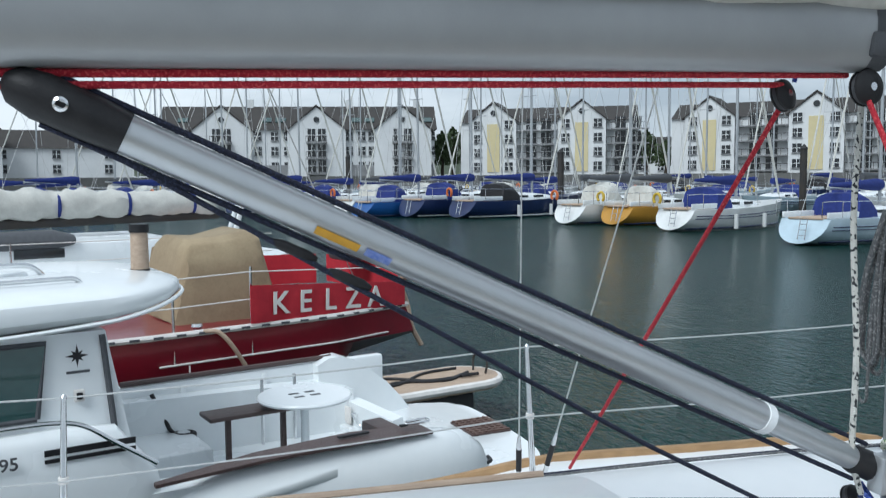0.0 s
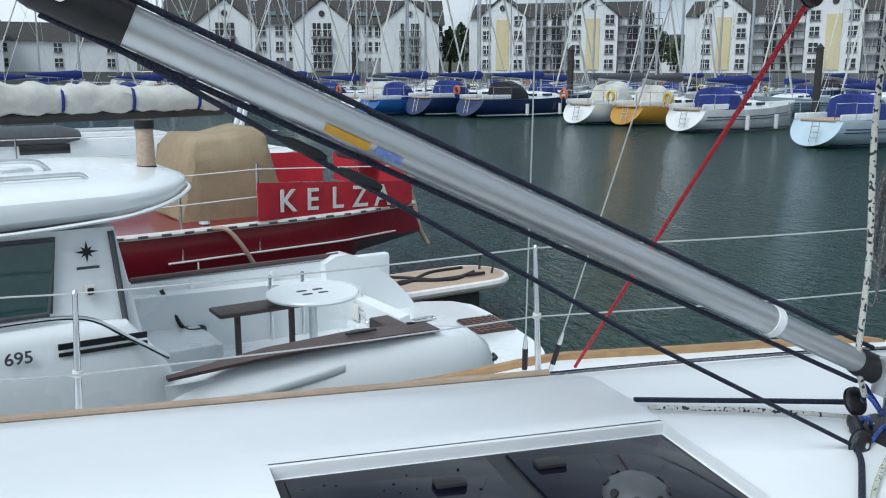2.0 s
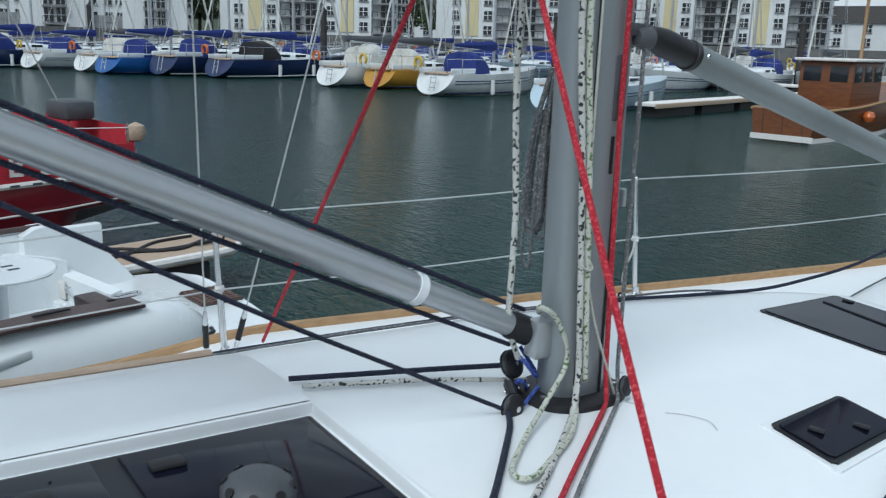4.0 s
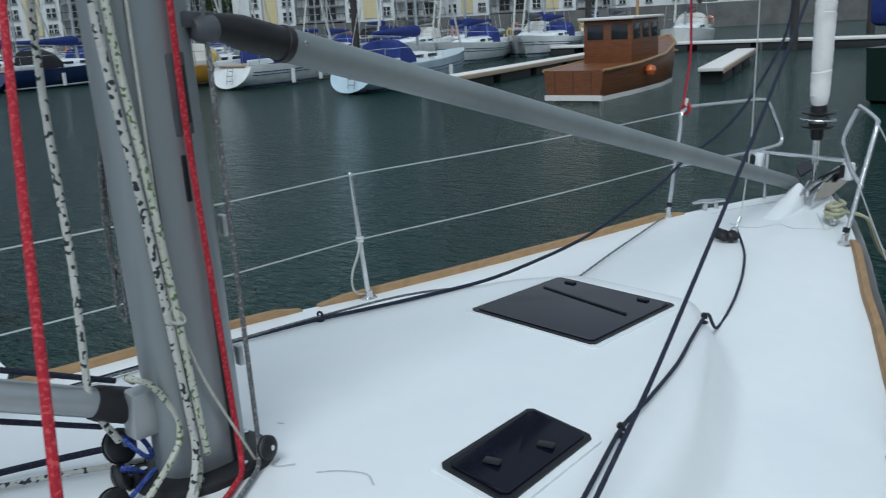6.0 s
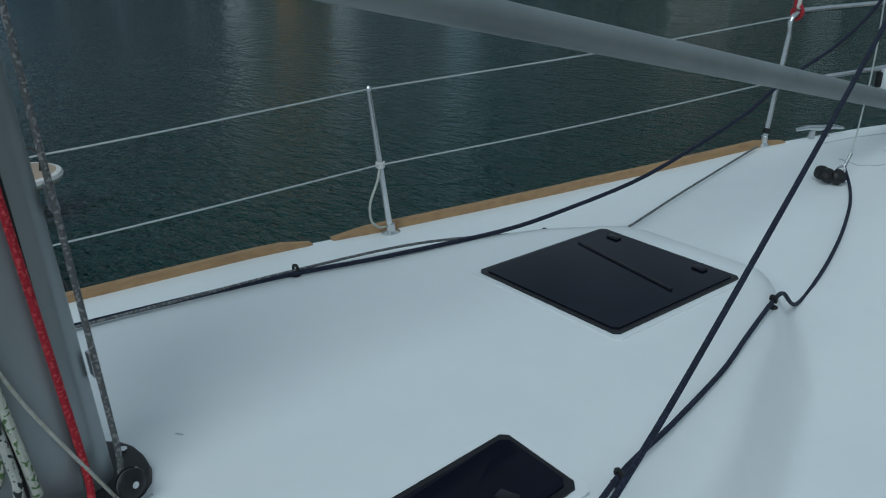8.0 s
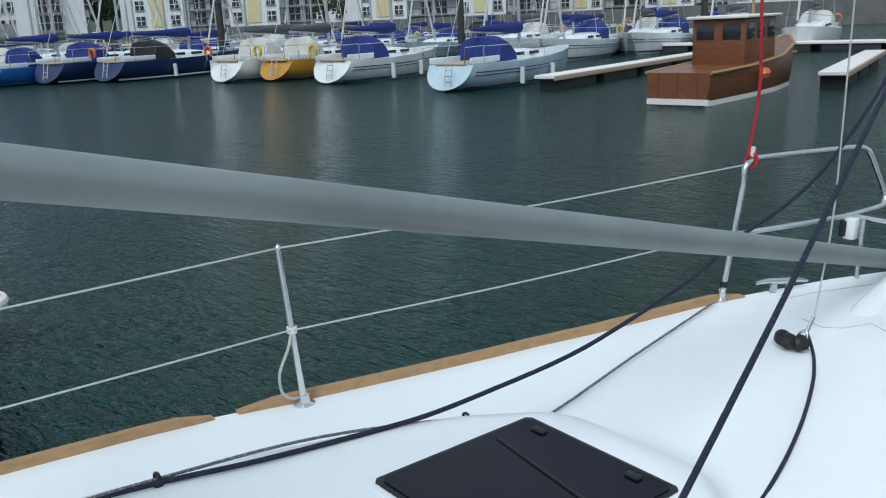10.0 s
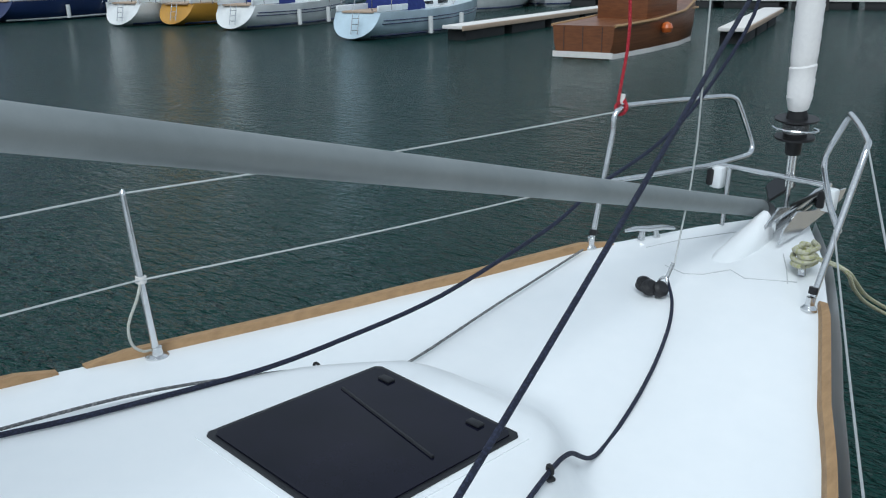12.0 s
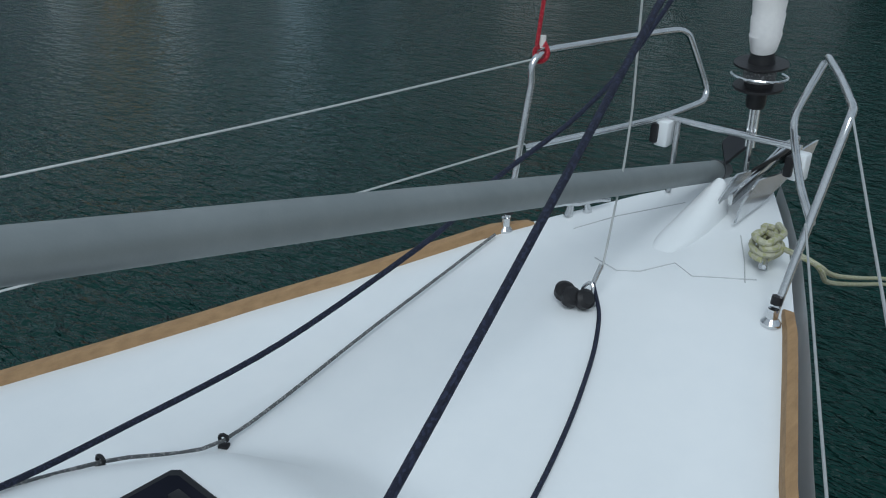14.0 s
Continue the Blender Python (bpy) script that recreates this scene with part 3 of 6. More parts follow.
block((0.085, -0.25, 0.05), 0.040, (1, 0.2, 0.1), strap=[(0.085, -0.21, 0.05), (0.04, -0.12, 0.07)])
block((-0.03, -0.165, 0.12), 0.042, (1, 0.3, 0.6), strap=curve([(-0.03, -0.13, 0.12), (0.02, -0.18, 0.16), (0.03, -0.12, 0.10), (-0.03, -0.14, 0.17)]))
block((0.0, -0.18, 0.055), 0.038, (0.6, 1, 0.5), strap=curve([(0.0, -0.16, 0.06), (0.04, -0.19, 0.1), (0.01, -0.13, 0.05)]))
block((0.045, -0.347, 1.268), 0.048, (1, 0.0, 0.1), strap=[(0.03, -0.34, 1.30), (0.02, -0.34, 1.35)])
block((-0.03, -0.545, 1.238), 0.042, (1, 0.25, 0.3), strap=[(0.0, -0.54, 1.27), (0.01, -0.54, 1.34)])
block((0.17, 0.10, 0.085), 0.030, (1, 0.3, 0.2))

# control lines under the boom and at the mast
rope("boom_line", [(0.01, -0.38, 1.300), (0.015, -1.4, 1.223), (0.015, -4.2, 1.01)], 0.0085, REDROPE, "red line led along the underside of the boom", 3)
rope("boom_line", [(-0.02, -0.56, 1.263), (0.02, -1.4, 1.2), (0.02, -2.36, 1.128), (0.02, -4.2, 0.99)], 0.0075, REDROPE, "second red line under the boom", 3)
rope("preventer_line", [(-0.05, -0.535, 1.205), (-1.44, -0.262, -0.29)], 0.0072, REDROPE, "taut red line from the boom to the deck edge", 3)
rope("preventer_line", [(0.06, -0.35, 1.235), (0.727, -0.63, 0.564), (1.62, -0.99, -0.34)], 0.0072, REDROPE, "taut red line crossing in front of the mast", 3)
rope("halyard", raked([(0.13, -0.02, 9), (0.136, -0.015, 1.5), (0.138, -0.012, 1.17), (0.138, -0.012, 0.82), (0.145, 0.01, 0.14), (0.182, -0.02, 0.048), (0.461, -0.44, 0.044), (0.68, -0.76, 0.03)]), 0.0072, REDROPE, "red halyard running down the mast and aft over the deck", 5)
rope("halyard", raked([(0.125, 0.07, 9), (0.125, 0.07, 1.2), (0.13, 0.075, 0.14), (0.185, 0.025, 0.048), (0.476, -0.41, 0.044), (0.72, -0.76, 0.025)]), 0.006, GREYROPE, "thin grey line beside the red halyard", 5)
rope("halyard", raked([(0.09, -0.20, 9), (0.135, -0.175, 1.15), (0.14, -0.137, 0.70), (0.145, -0.10, 0.16), (0.20, -0.17, 0.05), (0.406, -0.454, 0.044), (0.56, -0.70, 0.04)]), 0.0085, WHITEROPE, "white halyard with dark flecks against the mast", 5)
rope("halyard", raked([(0.11, -0.17, 9), (0.138, -0.15, 1.15), (0.143, -0.115, 0.70), (0.148, -0.075, 0.12)]), 0.0085, GREENROPE, "white halyard with green flecks against the mast", 5)
rope("topping_line", [(-0.17, -0.27, 6), (-0.05, -0.25, 1.0), (0.01, -0.25, 0.57), (0.03, -0.25, 0.28), (0.02, -0.19, 0.16)], 0.0085, WHITEROPE, "white line with dark flecks hanging aft of the mast", 5)
rope("loose_tail", [(0.05, -0.16, 0.30), (0.09, -0.19, 0.33), (0.10, -0.14, 0.295), (0.105, -0.095, 0.215), (0.115, -0.10, 0.15), (0.15, -0.19, 0.085), (0.24, -0.34, 0.052), (0.34, -0.47, 0.046), (0.386, -0.484, 0.046), (0.392, -0.44, 0.046), (0.35, -0.353, 0.046), (0.293, -0.241, 0.048), (0.215, -0.14, 0.052), (0.13, -0.06, 0.08), (0.10, -0.06, 0.16), (0.10, -0.10, 0.26)], 0.0075, GREENROPE, "loose white rope tail looped at the mast foot", 6)
rope("reef_line", [(-0.06, -0.12, 0.10), (-0.20, -0.32, 0.065), (-0.335, -0.71, 0.05)], 0.0085, BLACKROPE, "black line led aft from the mast foot", 4)
rope("reef_line", [(-0.03, -0.10, 0.06), (-0.17, -0.36, 0.05), (-0.275, -0.70, 0.05)], 0.0075, WHITEROPE, "white line led aft from the mast foot", 4)
rope("reef_line", [(0.09, -0.27, 0.05), (0.174, -0.335, 0.046), (0.376, -0.543, 0.045), (0.50, -0.68, 0.044)], 0.0085, BLACKROPE, "black line running to the coachroof edge", 4)
rope("lashing_line", raked([(0.13, -0.10, 1.4), (0.136, -0.105, 0.734), (0.138, -0.105, 0.476), (0.14, -0.095, 0.06)]), 0.0035, PALEROPE, "thin white cord tied along the mast", 4)
rope("lashing_line", raked([(0.140, -0.10, 0.485), (0.15, -0.125, 0.46), (0.15, -0.085, 0.445), (0.142, -0.105, 0.475), (0.145, -0.055, 0.295), (0.155, 0.05, 0.045)]), 0.0035, PALEROPE, "thin white cord knotted on the mast", 5)


def hanging_coil():
    t = thing("hanging_coil", "bundle of grey cord hanging in loops beside the mast", "coiled rope", (-0.09, -0.11, 0.9))
    rng = random.Random(8)
    for i in range(9):
        x, y, d = -0.08 + rng.uniform(-0.03, 0.02), -0.075 + rng.uniform(-0.03, 0.03), rng.uniform(0.35, 0.52)
        w = rng.uniform(0.015, 0.035)
        p = [(x + 0.02, y, 0.95), (x - w * 0.6, y - 0.01, 0.75), (x - w, y, 0.95 - d), (x, y + 0.01, 0.90 - d), (x + w, y, 0.95 - d), (x + w * 0.6, y, 0.75), (x + 0.025, y, 0.94)]
        part("loop", tube(curve(p, 5), 0.005, 6), GREYROPE, t)


hanging_coil()


def spinnaker_pole():
    a, b = V(0.10, 0.09, 1.052), V(-0.105, 4.2, 0.150)
    d = (b - a).normalized()
    t = thing("spinnaker_pole", "long grey tubular pole stowed from mast to bow", "pole", tuple(b))
    part("tube", tube([a + d * 0.165, b], 0.0405, 24), POLE, t)
    part("end_fitting", tube([a - d * 0.05, a, a + d * 0.04, a + d * 0.155, a + d * 0.157, a + d * 0.175], [0.022, 0.032, 0.038, 0.039, 0.043, 0.043], 18), BLACK, t, "black plastic end fitting")
    part("jaw", box(a - d * 0.08, (0.03, 0.09, 0.035), 0.008), GREYP, t)
    part("rivet", lathe([(0.006, 0), (0.004, 0.004)], a + d * 0.20 + V(0.044, 0, 0.01), 8, rot=Matrix.Rotation(radians(90), 3, "Y")), STEEL, t)
    part("fore_fitting", tube([b - d * 0.02, b + d * 0.10], [0.045, 0.03], 16), GREYP, t)


spinnaker_pole()

# ---- rails and lifelines ----
def stanchion(x, y, lean, group="lifeline stanchions", cord=True, aft=0.0):
    z = deckz(x, y)
    t = thing("stanchion", "slim stainless steel stanchion with a bolted foot", "stanchion", (x, y, z), group=group)
    top = V(x + lean, y + aft, z + 0.605)
    part("post", tube([(x, y, z), V(x, y, z).lerp(top, 0.5), top], [0.0145, 0.013, 0.0095], 12), STEEL, t)
    part("foot", lathe([(0.042, -0.004), (0.042, 0.006), (0.022, 0.012), (0.018, 0.04), (0.015, 0.042)], (x, y, z), 16), STEEL, t)
    part("cap", lathe([(0.011, -0.006), (0.012, 0.004), (0.005, 0.014)], top, 10), STEEL, t)
    m = V(x, y, z).lerp(top, 0.49)
    part("wire_eye", tube([m - V(0, 0, 0.012), m + V(0, 0, 0.012)], 0.019, 12), LETTER, t, "white rope whipping at the lower wire")
    if cord:
        s = -1 if lean < 0 else 1
        p = [m, m + V(-0.02 * s, -0.03, -0.06), m + V(-0.015 * s, -0.065, -0.15), m + V(0, -0.05, -0.23), m + V(0, -0.01, -0.27), m + V(0.0, 0.05, -0.275)]
        part("cord", tube(curve(p, 5), 0.0055, 6), PALEROPE, t, "white cord tied to the post")
    return top


P1 = stanchion(-1.2, 1.738, -0.045, aft=-0.065)
S1 = stanchion(1.177, 1.718, 0.088, cord=False, aft=-0.02)
P2 = stanchion(-1.56, -0.375, -0.02, cord=False, aft=-0.06)
P3 = stanchion(-1.60, -2.30, -0.02, cord=False)
S2 = stanchion(1.62, 0.0, 0.11, cord=False)
S3 = stanchion(1.78, -3.2, 0.06, cord=False)


def pulpit_side(s):
    t = thing("pulpit", "bent stainless steel tube pulpit rail at the bow", "pulpit", (s * 0.5, 3.45, 0), group="bow pulpit")
    x0 = 0.535 if s < 0 else 0.43
    foot, knee = V(s * x0, 3.46, deckz(s * x0, 3.46)), V(s * (x0 + 0.02), 3.58 if s < 0 else 3.69, 0.575)
    if s < 0:
        p = [foot, (-0.55, 3.57, 0.5), knee, (-0.545, 3.65, 0.608), (-0.455, 4.02, 0.618), (-0.385, 4.27, 0.624), (-0.352, 4.325, 0.60), (-0.285, 4.40, 0.40), (-0.275, 4.36, 0.352), (-0.335, 4.05, 0.325), (-0.535, 3.54, 0.285)]
    else:
        p = [foot, (0.445, 3.635, 0.44), knee, (0.435, 3.75, 0.60), (0.31, 4.02, 0.615), (0.192, 4.25, 0.625), (0.176, 4.275, 0.60), (0.176, 4.09, 0.465), (0.20, 4.03, 0.41), (0.33, 3.78, 0.33), (0.438, 3.60, 0.285)]
    part("rail", tube(curve(p, 4), 0.0125, 12), STEEL, t)
    part("foot", lathe([(0.03, -0.004), (0.03, 0.006), (0.017, 0.02), (0.016, 0.05)], foot, 14), STEEL, t)
    part("sleeve", tube([foot + V(0, 0.01, 0.06), foot + V(0, 0.014, 0.085)], 0.017, 12), BLACK, t)
    return knee


PP, PS = pulpit_side(-1), pulpit_side(1)


def bow_step():
    t = thing("bow_cross_rail", "stainless cross rail with navigation lamp housings over the bow roller", "bow rail", (-0.05, 4.14, 0.33))
    part("bar", tube([(-0.31, 4.14, 0.325), (0.20, 4.15, 0.325)], 0.0125, 12), STEEL, t)
    part("leg", tube([(-0.25, 4.12, 0.32), (-0.23, 4.08, deckz(-0.2, 4.08))], 0.011, 10), STEEL, t)
    for x in (-0.30, 0.215):
        part("lamp_housing", box((x, 4.12, 0.272), (0.055, 0.06, 0.10), 0.01), GEL, t, "white navigation lamp housing")
        part("lens", box((x - 0.025, 4.10, 0.272), (0.03, 0.05, 0.075), 0.008), BLACK, t)


bow_step()


def anchor_roller():
    t = thing("anchor_roller", "stainless twin-cheek bow roller with a stowed anchor", "bow roller", (0.06, 4.2, 0.1))
    for x in (0.02, 0.10):
        bm = bmesh.new()
        q = [(3.93, 0.08), (4.15, 0.09), (4.62, 0.17), (4.66, 0.22), (4.5, 0.22), (4.3, 0.17), (4.08, 0.20), (3.96, 0.14)]
        loft([[V(x - 0.004, y, z) for y, z in q], [V(x + 0.004, y, z) for y, z in q]], bm=bm)
        part("cheek", bm, STEEL, t)
    part("roller", lathe([(0.035, -0.035), (0.022, 0), (0.035, 0.035)], (0.06, 4.52, 0.17), 16, rot=Matrix.Rotation(radians(90), 3, "Y")), BLACK, t)
    part("shank", box((0.06, 4.25, 0.19), (0.02, 0.6, 0.045), 0.006, rot=Matrix.Rotation(radians(8), 4, "X")), STEEL, t)
    for s in (-1, 1):
        bm = bmesh.new()
        c = V(0.02 + 0.05 * s - 0.02, 4.25, 0.2)
        pts = [c + V(0, -0.12, 0), c + V(s * 0.06 - 0.02, 0.02, 0.03), c + V(s * 0.07 - 0.02, 0.16, 0.05), c + V(s * 0.02, 0.22, 0.02)]
        loft([pts, [q + V(0, 0, 0.015) for q in pts]], bm=bm)
        part("fluke", bm, HATCHF, t, "dark anchor fluke")


anchor_roller()


def furler():
    c = V(0.01, 4.15, 0.0)
    t = thing("furling_drum", "black furling drum with the white jib rolled above it", "furler", (0.01, 4.16, 0.12))
    up = lambda z: V(c.x - 0.002 * z, c.y - 0.12 * (z - 0.5), z)
    part("toggle", tube([up(0.12), up(0.43)], 0.011, 10), STEEL, t)
    for s in (-1, 1):
        part("plate", tube([up(0.28) + V(0.014 * s, 0, 0), up(0.45) + V(0.014 * s, 0, 0)], 0.006, 8), STEEL, t)
    part("body", tube([up(0.43), up(0.44), up(0.50), up(0.505), up(0.60), up(0.66)], [0.03, 0.034, 0.034, 0.05, 0.045, 0.028], 20), BLACK, t)
    part("lower_flange", tube([up(0.503), up(0.512)], 0.085, 28), BLACK, t)
    part("upper_flange", tube([up(0.585), up(0.592)], 0.092, 28), BLACK, t)
    part("line", tube([up(0.53), up(0.57)], 0.055, 20), GREYROPE, t)
    hoop = [up(0.545) + V(0.095 * math.cos(a), 0.095 * math.sin(a), 0) for a in np.linspace(3.5, 7.3, 14)]
    part("guard", tube(hoop, 0.0045, 6), STEEL, t, "steel wire guard")
    s = thing("furled_jib", "white headsail rolled tightly round the forestay", "sail", tuple(up(0.64)))
    rings, rng = [], random.Random(5)
    for i in range(340):
        k, step = divmod(i, 2)
        z = 0.635 + k * 0.062 + (0.056 if step else 0)
        r = (0.050 + 0.008 * min(k / 12, 1) + (0.004 if step else 0) + rng.uniform(-0.001, 0.001)) * (1 if i else 0.85)
        p = up(z)
        rings.append([p + V(r * math.cos(a), r * math.sin(a), 0.012 * math.sin(a + 0.15 * i)) for a in (2 * math.pi * j / 16 for j in range(16))])
    part("rolled_cloth", loft(rings), FURLED, s)
    return up


STAY = furler()


def lifeline(name, pts, r=0.0035, label="stainless wire lifeline with a slight sag"):
    t = thing(name, label, "lifeline", tuple(pts[0]), group="lifelines")
    for a, b in zip(pts, pts[1:]):
        a, b = Vector(a), Vector(b)
        part("wire", tube(curve([a, a.lerp(b, 0.5) - V(0, 0, 0.012), b], 5), r, 6), WIRE, t)


mid = lambda top, s: V(top.x - s * 0.027, top.y, top.z - 0.308)
lifeline("lifeline", [PP + V(0, 0.02, 0.01), P1, P2, P3, (-1.5, -6, 0.1)])
lifeline("lifeline", [(-0.535, 3.54, 0.30), mid(P1, -1), mid(P2, -1), mid(P3, -1), (-1.5, -6, -0.15)])
lifeline("lifeline", [PS + V(0, 0.02, 0.01), S1, S2, S3, (1.6, -6.2, 0.0)])
lifeline("lifeline", [(0.44, 3.54, 0.3), mid(S1, 1), mid(S2, 1), mid(S3, 1), (1.6, -6.2, -0.25)])


def shroud(x, y, top, wire=0.0032):
    t = thing("shroud", "stainless steel rigging wire with a bottle screw at deck", "shroud", (x, y, -0.3), group="shrouds")
    a, b = V(x, y, deckz(x, y)), Vector(top)
    d = (b - a).normalized()
    part("chainplate", box(a + V(0, 0, 0.015), (0.018, 0.05, 0.05), 0.005), STEEL, t)
    part("turnbuckle", tube([a + d * 0.03, a + d * 0.06, a + d * 0.22, a + d * 0.26], [0.006, 0.0105, 0.0105, 0.006], 10), STEEL, t)
    part("boot", tube([a + d * 0.10, a + d * 0.2], 0.0125, 10), BLACK, t, "black tape")
    part("wire", tube([a + d * 0.25, b], wire, 6), WIRE, t)


for s, dy in ((-1, 0),):
    shroud(s * 1.49, -0.48 + dy, (s * 0.85, -1.15 + dy, 6.2))
    shroud(s * 1.49, -0.37 + dy, (s * 0.06, 0.32 + dy, 6.0))
rope("spare_halyard", [(-0.56, 3.60, 0.63), (-0.53, 3.58, 0.95), (-0.3, 2.2, 6.5)], 0.007, REDROPE, "red halyard clipped to the pulpit", 3)


def shackle_tie(p):
    t = thing("snap_shackle", "red tied rope end with white seizing on the pulpit", "shackle", p)
    part("knot", tube(curve([V(*p) + V(0, 0, 0.05), V(*p) + V(0.02, 0.01, 0), V(*p) + V(-0.01, 0, -0.03), V(*p) + V(-0.02, -0.01, 0.01), V(*p) + V(0.01, 0, 0.03)], 4), 0.008, 8), REDROPE, t)
    part("seizing", tube([V(*p) + V(0, 0, 0.02), V(*p) + V(0, 0, 0.06)], 0.012, 8), LETTER, t)


shackle_tie((-0.552, 3.62, 0.60))

# ---- ropes and fittings on the deck ----
rope("jib_sheet", [STAY(2.4) + V(-0.09, -0.05, 0), (-0.05, 3.72, 1.10), (-0.107, 3.464, 0.72), (-0.152, 3.239, 0.548), (-0.209, 2.953, 0.420), (-0.252, 2.742, 0.295), (-0.342, 2.291, 0.124), (-0.41, 1.90, 0.05), on(-0.43, 1.62, 0.012), on(-0.50, 1.17, 0.012), on(-0.585, 0.90, 0.012), on(-0.65, 0.60, 0.012), on(-0.73, 0.2, 0.012), on(-0.84, -0.4, 0.012), on(-0.98, -0.95, 0.02), on(-1.3, -2.2, 0.012)], 0.0075, BLACKROPE, "thick dark navy jib sheet drooping to the deck", 6)
rope("jib_sheet", [STAY(2.3) + V(0.02, -0.08, 0), (0.11, 3.9, 1.70), (0.306, 3.0, 1.248), (0.56, 1.8, 0.62), (0.735, 0.95, 0.20), (0.81, 0.55, 0.025), on(0.87, 0.28, 0.012), on(0.96, -0.1, 0.012), on(1.15, -0.7, 0.012), on(1.35, -1.8, 0.012)], 0.0066, BLACKROPE, "taut dark navy jib sheet running aft over the deck", 6)
rope("furling_line", [(-0.03, 3.22, 0.06), on(0.03, 3.17, 0.008), on(0.118, 3.0, 0.008), on(0.217, 2.741, 0.008), on(0.30, 2.46, 0.008), on(0.353, 2.2, 0.008), on(0.41, 1.98, 0.02), on(0.466, 1.812, 0.022), on(0.52, 1.60, 0.014), on(0.575, 1.40, 0.012), on(0.63, 1.12, 0.014), on(0.672, 0.885, 0.022), on(0.768, 0.53, 0.01), on(0.86, 0.15, 0.01), on(1.06, -0.6, 0.01)], 0.0065, BLACKROPE, "thin black furling line led through small deck guides", 6)
rope("control_line", [on(-0.52, 3.38, 0.02), on(-0.46, 2.75, 0.02), on(-0.40, 2.142, 0.02), on(-0.431, 1.845, 0.02), on(-0.51, 1.36, 0.015), on(-0.59, 0.915, 0.02), on(-0.67, 0.45, 0.012), on(-0.78, -0.2, 0.012), on(-0.9, -0.7, 0.012)], 0.0048, GREYROPE, "thin grey control line along the port coachroof", 5)
rope("padeye_line", [(-0.028, 3.262, 0.09), (-0.06, 3.38, 0.55), (-0.12, 3.1, 5.0)], 0.0035, WIRE, "thin grey wire rising from a deck pad eye", 3, category="wire")


def fairlead(x, y, rz=0, r=0.014):
    t = thing("deck_guide", "small black deck fairlead for a rope", "fairlead", on(x, y), group="deck guides")
    z = deckz(x, y)
    part("base", box((x, y, z + 0.004), (r * 1.9, r * 1.5, 0.010), 0.003, rz=rz), BLACK, t)
    ring = [V(x, y, z + 0.014) + Matrix.Rotation(radians(rz), 3, "Z") @ V(r * 0.75 * math.cos(a), 0, 0.012 + r * 0.75 * math.sin(a)) for a in np.linspace(-0.5, 3.64, 10)]
    part("eye", tube(ring, 0.005, 6), BLACK, t)


for x, y, rz in ((-0.40, 2.142, 30), (-0.431, 1.845, 10), (-0.59, 0.915, 10), (0.466, 1.812, -20), (0.672, 0.885, -15)):
    fairlead(x, y, rz)


def padeye():
    x, y = -0.05, 3.20
    z = deckz(x, y)
    t = thing("deck_block", "pair of black blocks shackled to a steel deck pad eye", "pulley", (x, y, z))
    part("plate", lathe([(0.028, 0), (0.028, 0.005), (0.012, 0.01)], (x + 0.02, y, z), 14), STEEL, t)
    part("shackle", tube(curve([(x + 0.005, y, z), (x, y, z + 0.05), (x + 0.02, y + 0.01, z + 0.07), (x + 0.035, y, z + 0.04), (x + 0.035, y, z)], 4), 0.006, 8), STEEL, t)
    part("pin", tube([(x + 0.02, y + 0.02, z + 0.06), (x + 0.025, y + 0.05, z + 0.12)], 0.008, 8), STEEL, t)
    for dx, dy in ((-0.04, -0.028), (0.022, -0.03), (-0.01, -0.045)):
        part("sheave_block", lathe([(0.001, -0.022), (0.019, -0.022), (0.031, -0.012), (0.031, 0.012), (0.019, 0.022), (0.001, 0.022)], (x + dx * 1.15, y + dy, z + 0.033), 16, rot=Euler((0.5, 0.6 + dx * 8, 0.3)).to_matrix()), BLACK, t)


padeye()


def foredeck_cleat(x, y, rz, roped=False):
    z = deckz(x, y)
    t = thing("mooring_cleat", "polished steel horn cleat on the foredeck", "cleat", (x, y, z), group="deck cleats")
    R = Matrix.Translation((x, y, z)) @ Matrix.Rotation(radians(rz), 4, "Z")
    part("horns", tube([R @ V(0, s, h) for s, h in ((-0.13, 0.042), (-0.07, 0.05), (0, 0.046), (0.07, 0.05), (0.13, 0.042))], [0.007, 0.012, 0.014, 0.012, 0.007], 10), STEEL, t)
    for s in (-0.04, 0.04):
        part("leg", tube([R @ V(0, s, -0.002), R @ V(0, s * 0.8, 0.045)], [0.018, 0.011], 10), STEEL, t)
    if roped:
        k = thing("mooring_line", "cream mooring rope wound on the bow cleat and led ashore", "mooring rope", (x, y, z))
        p = []
        for i in range(30):
            a = i * 0.9
            p.append(R @ V(0.045 * math.cos(a) * (1 if i % 3 else 0.4), 0.085 * math.sin(a), 0.03 + 0.0028 * i))
        part("wound_rope", tube(curve(p, 3), 0.011, 8), MOORROPE, k)
        for d in (0, 0.03):
            q = [V(x + 0.03, y, z + 0.07), V(x + 0.16, y - 0.02, z + 0.06), V(x + 0.17, y + 0.12, 0.02 - d), V(0.37, 4.4, -0.20 - d), V(0.33, 5.2, -0.51 - d), V(0.36, 6.4, -0.91 - d), V(0.41, 7.8, -1.06 - d), V(0.41, 9.8, -0.93)]
            part("line", tube(curve(q, 6), 0.009, 8), MOORROPE, k)


foredeck_cleat(0.27, 3.78, 20, True)
foredeck_cleat(-0.40, 3.72, -28)
foredeck_cleat(1.5, -0.2, 4)


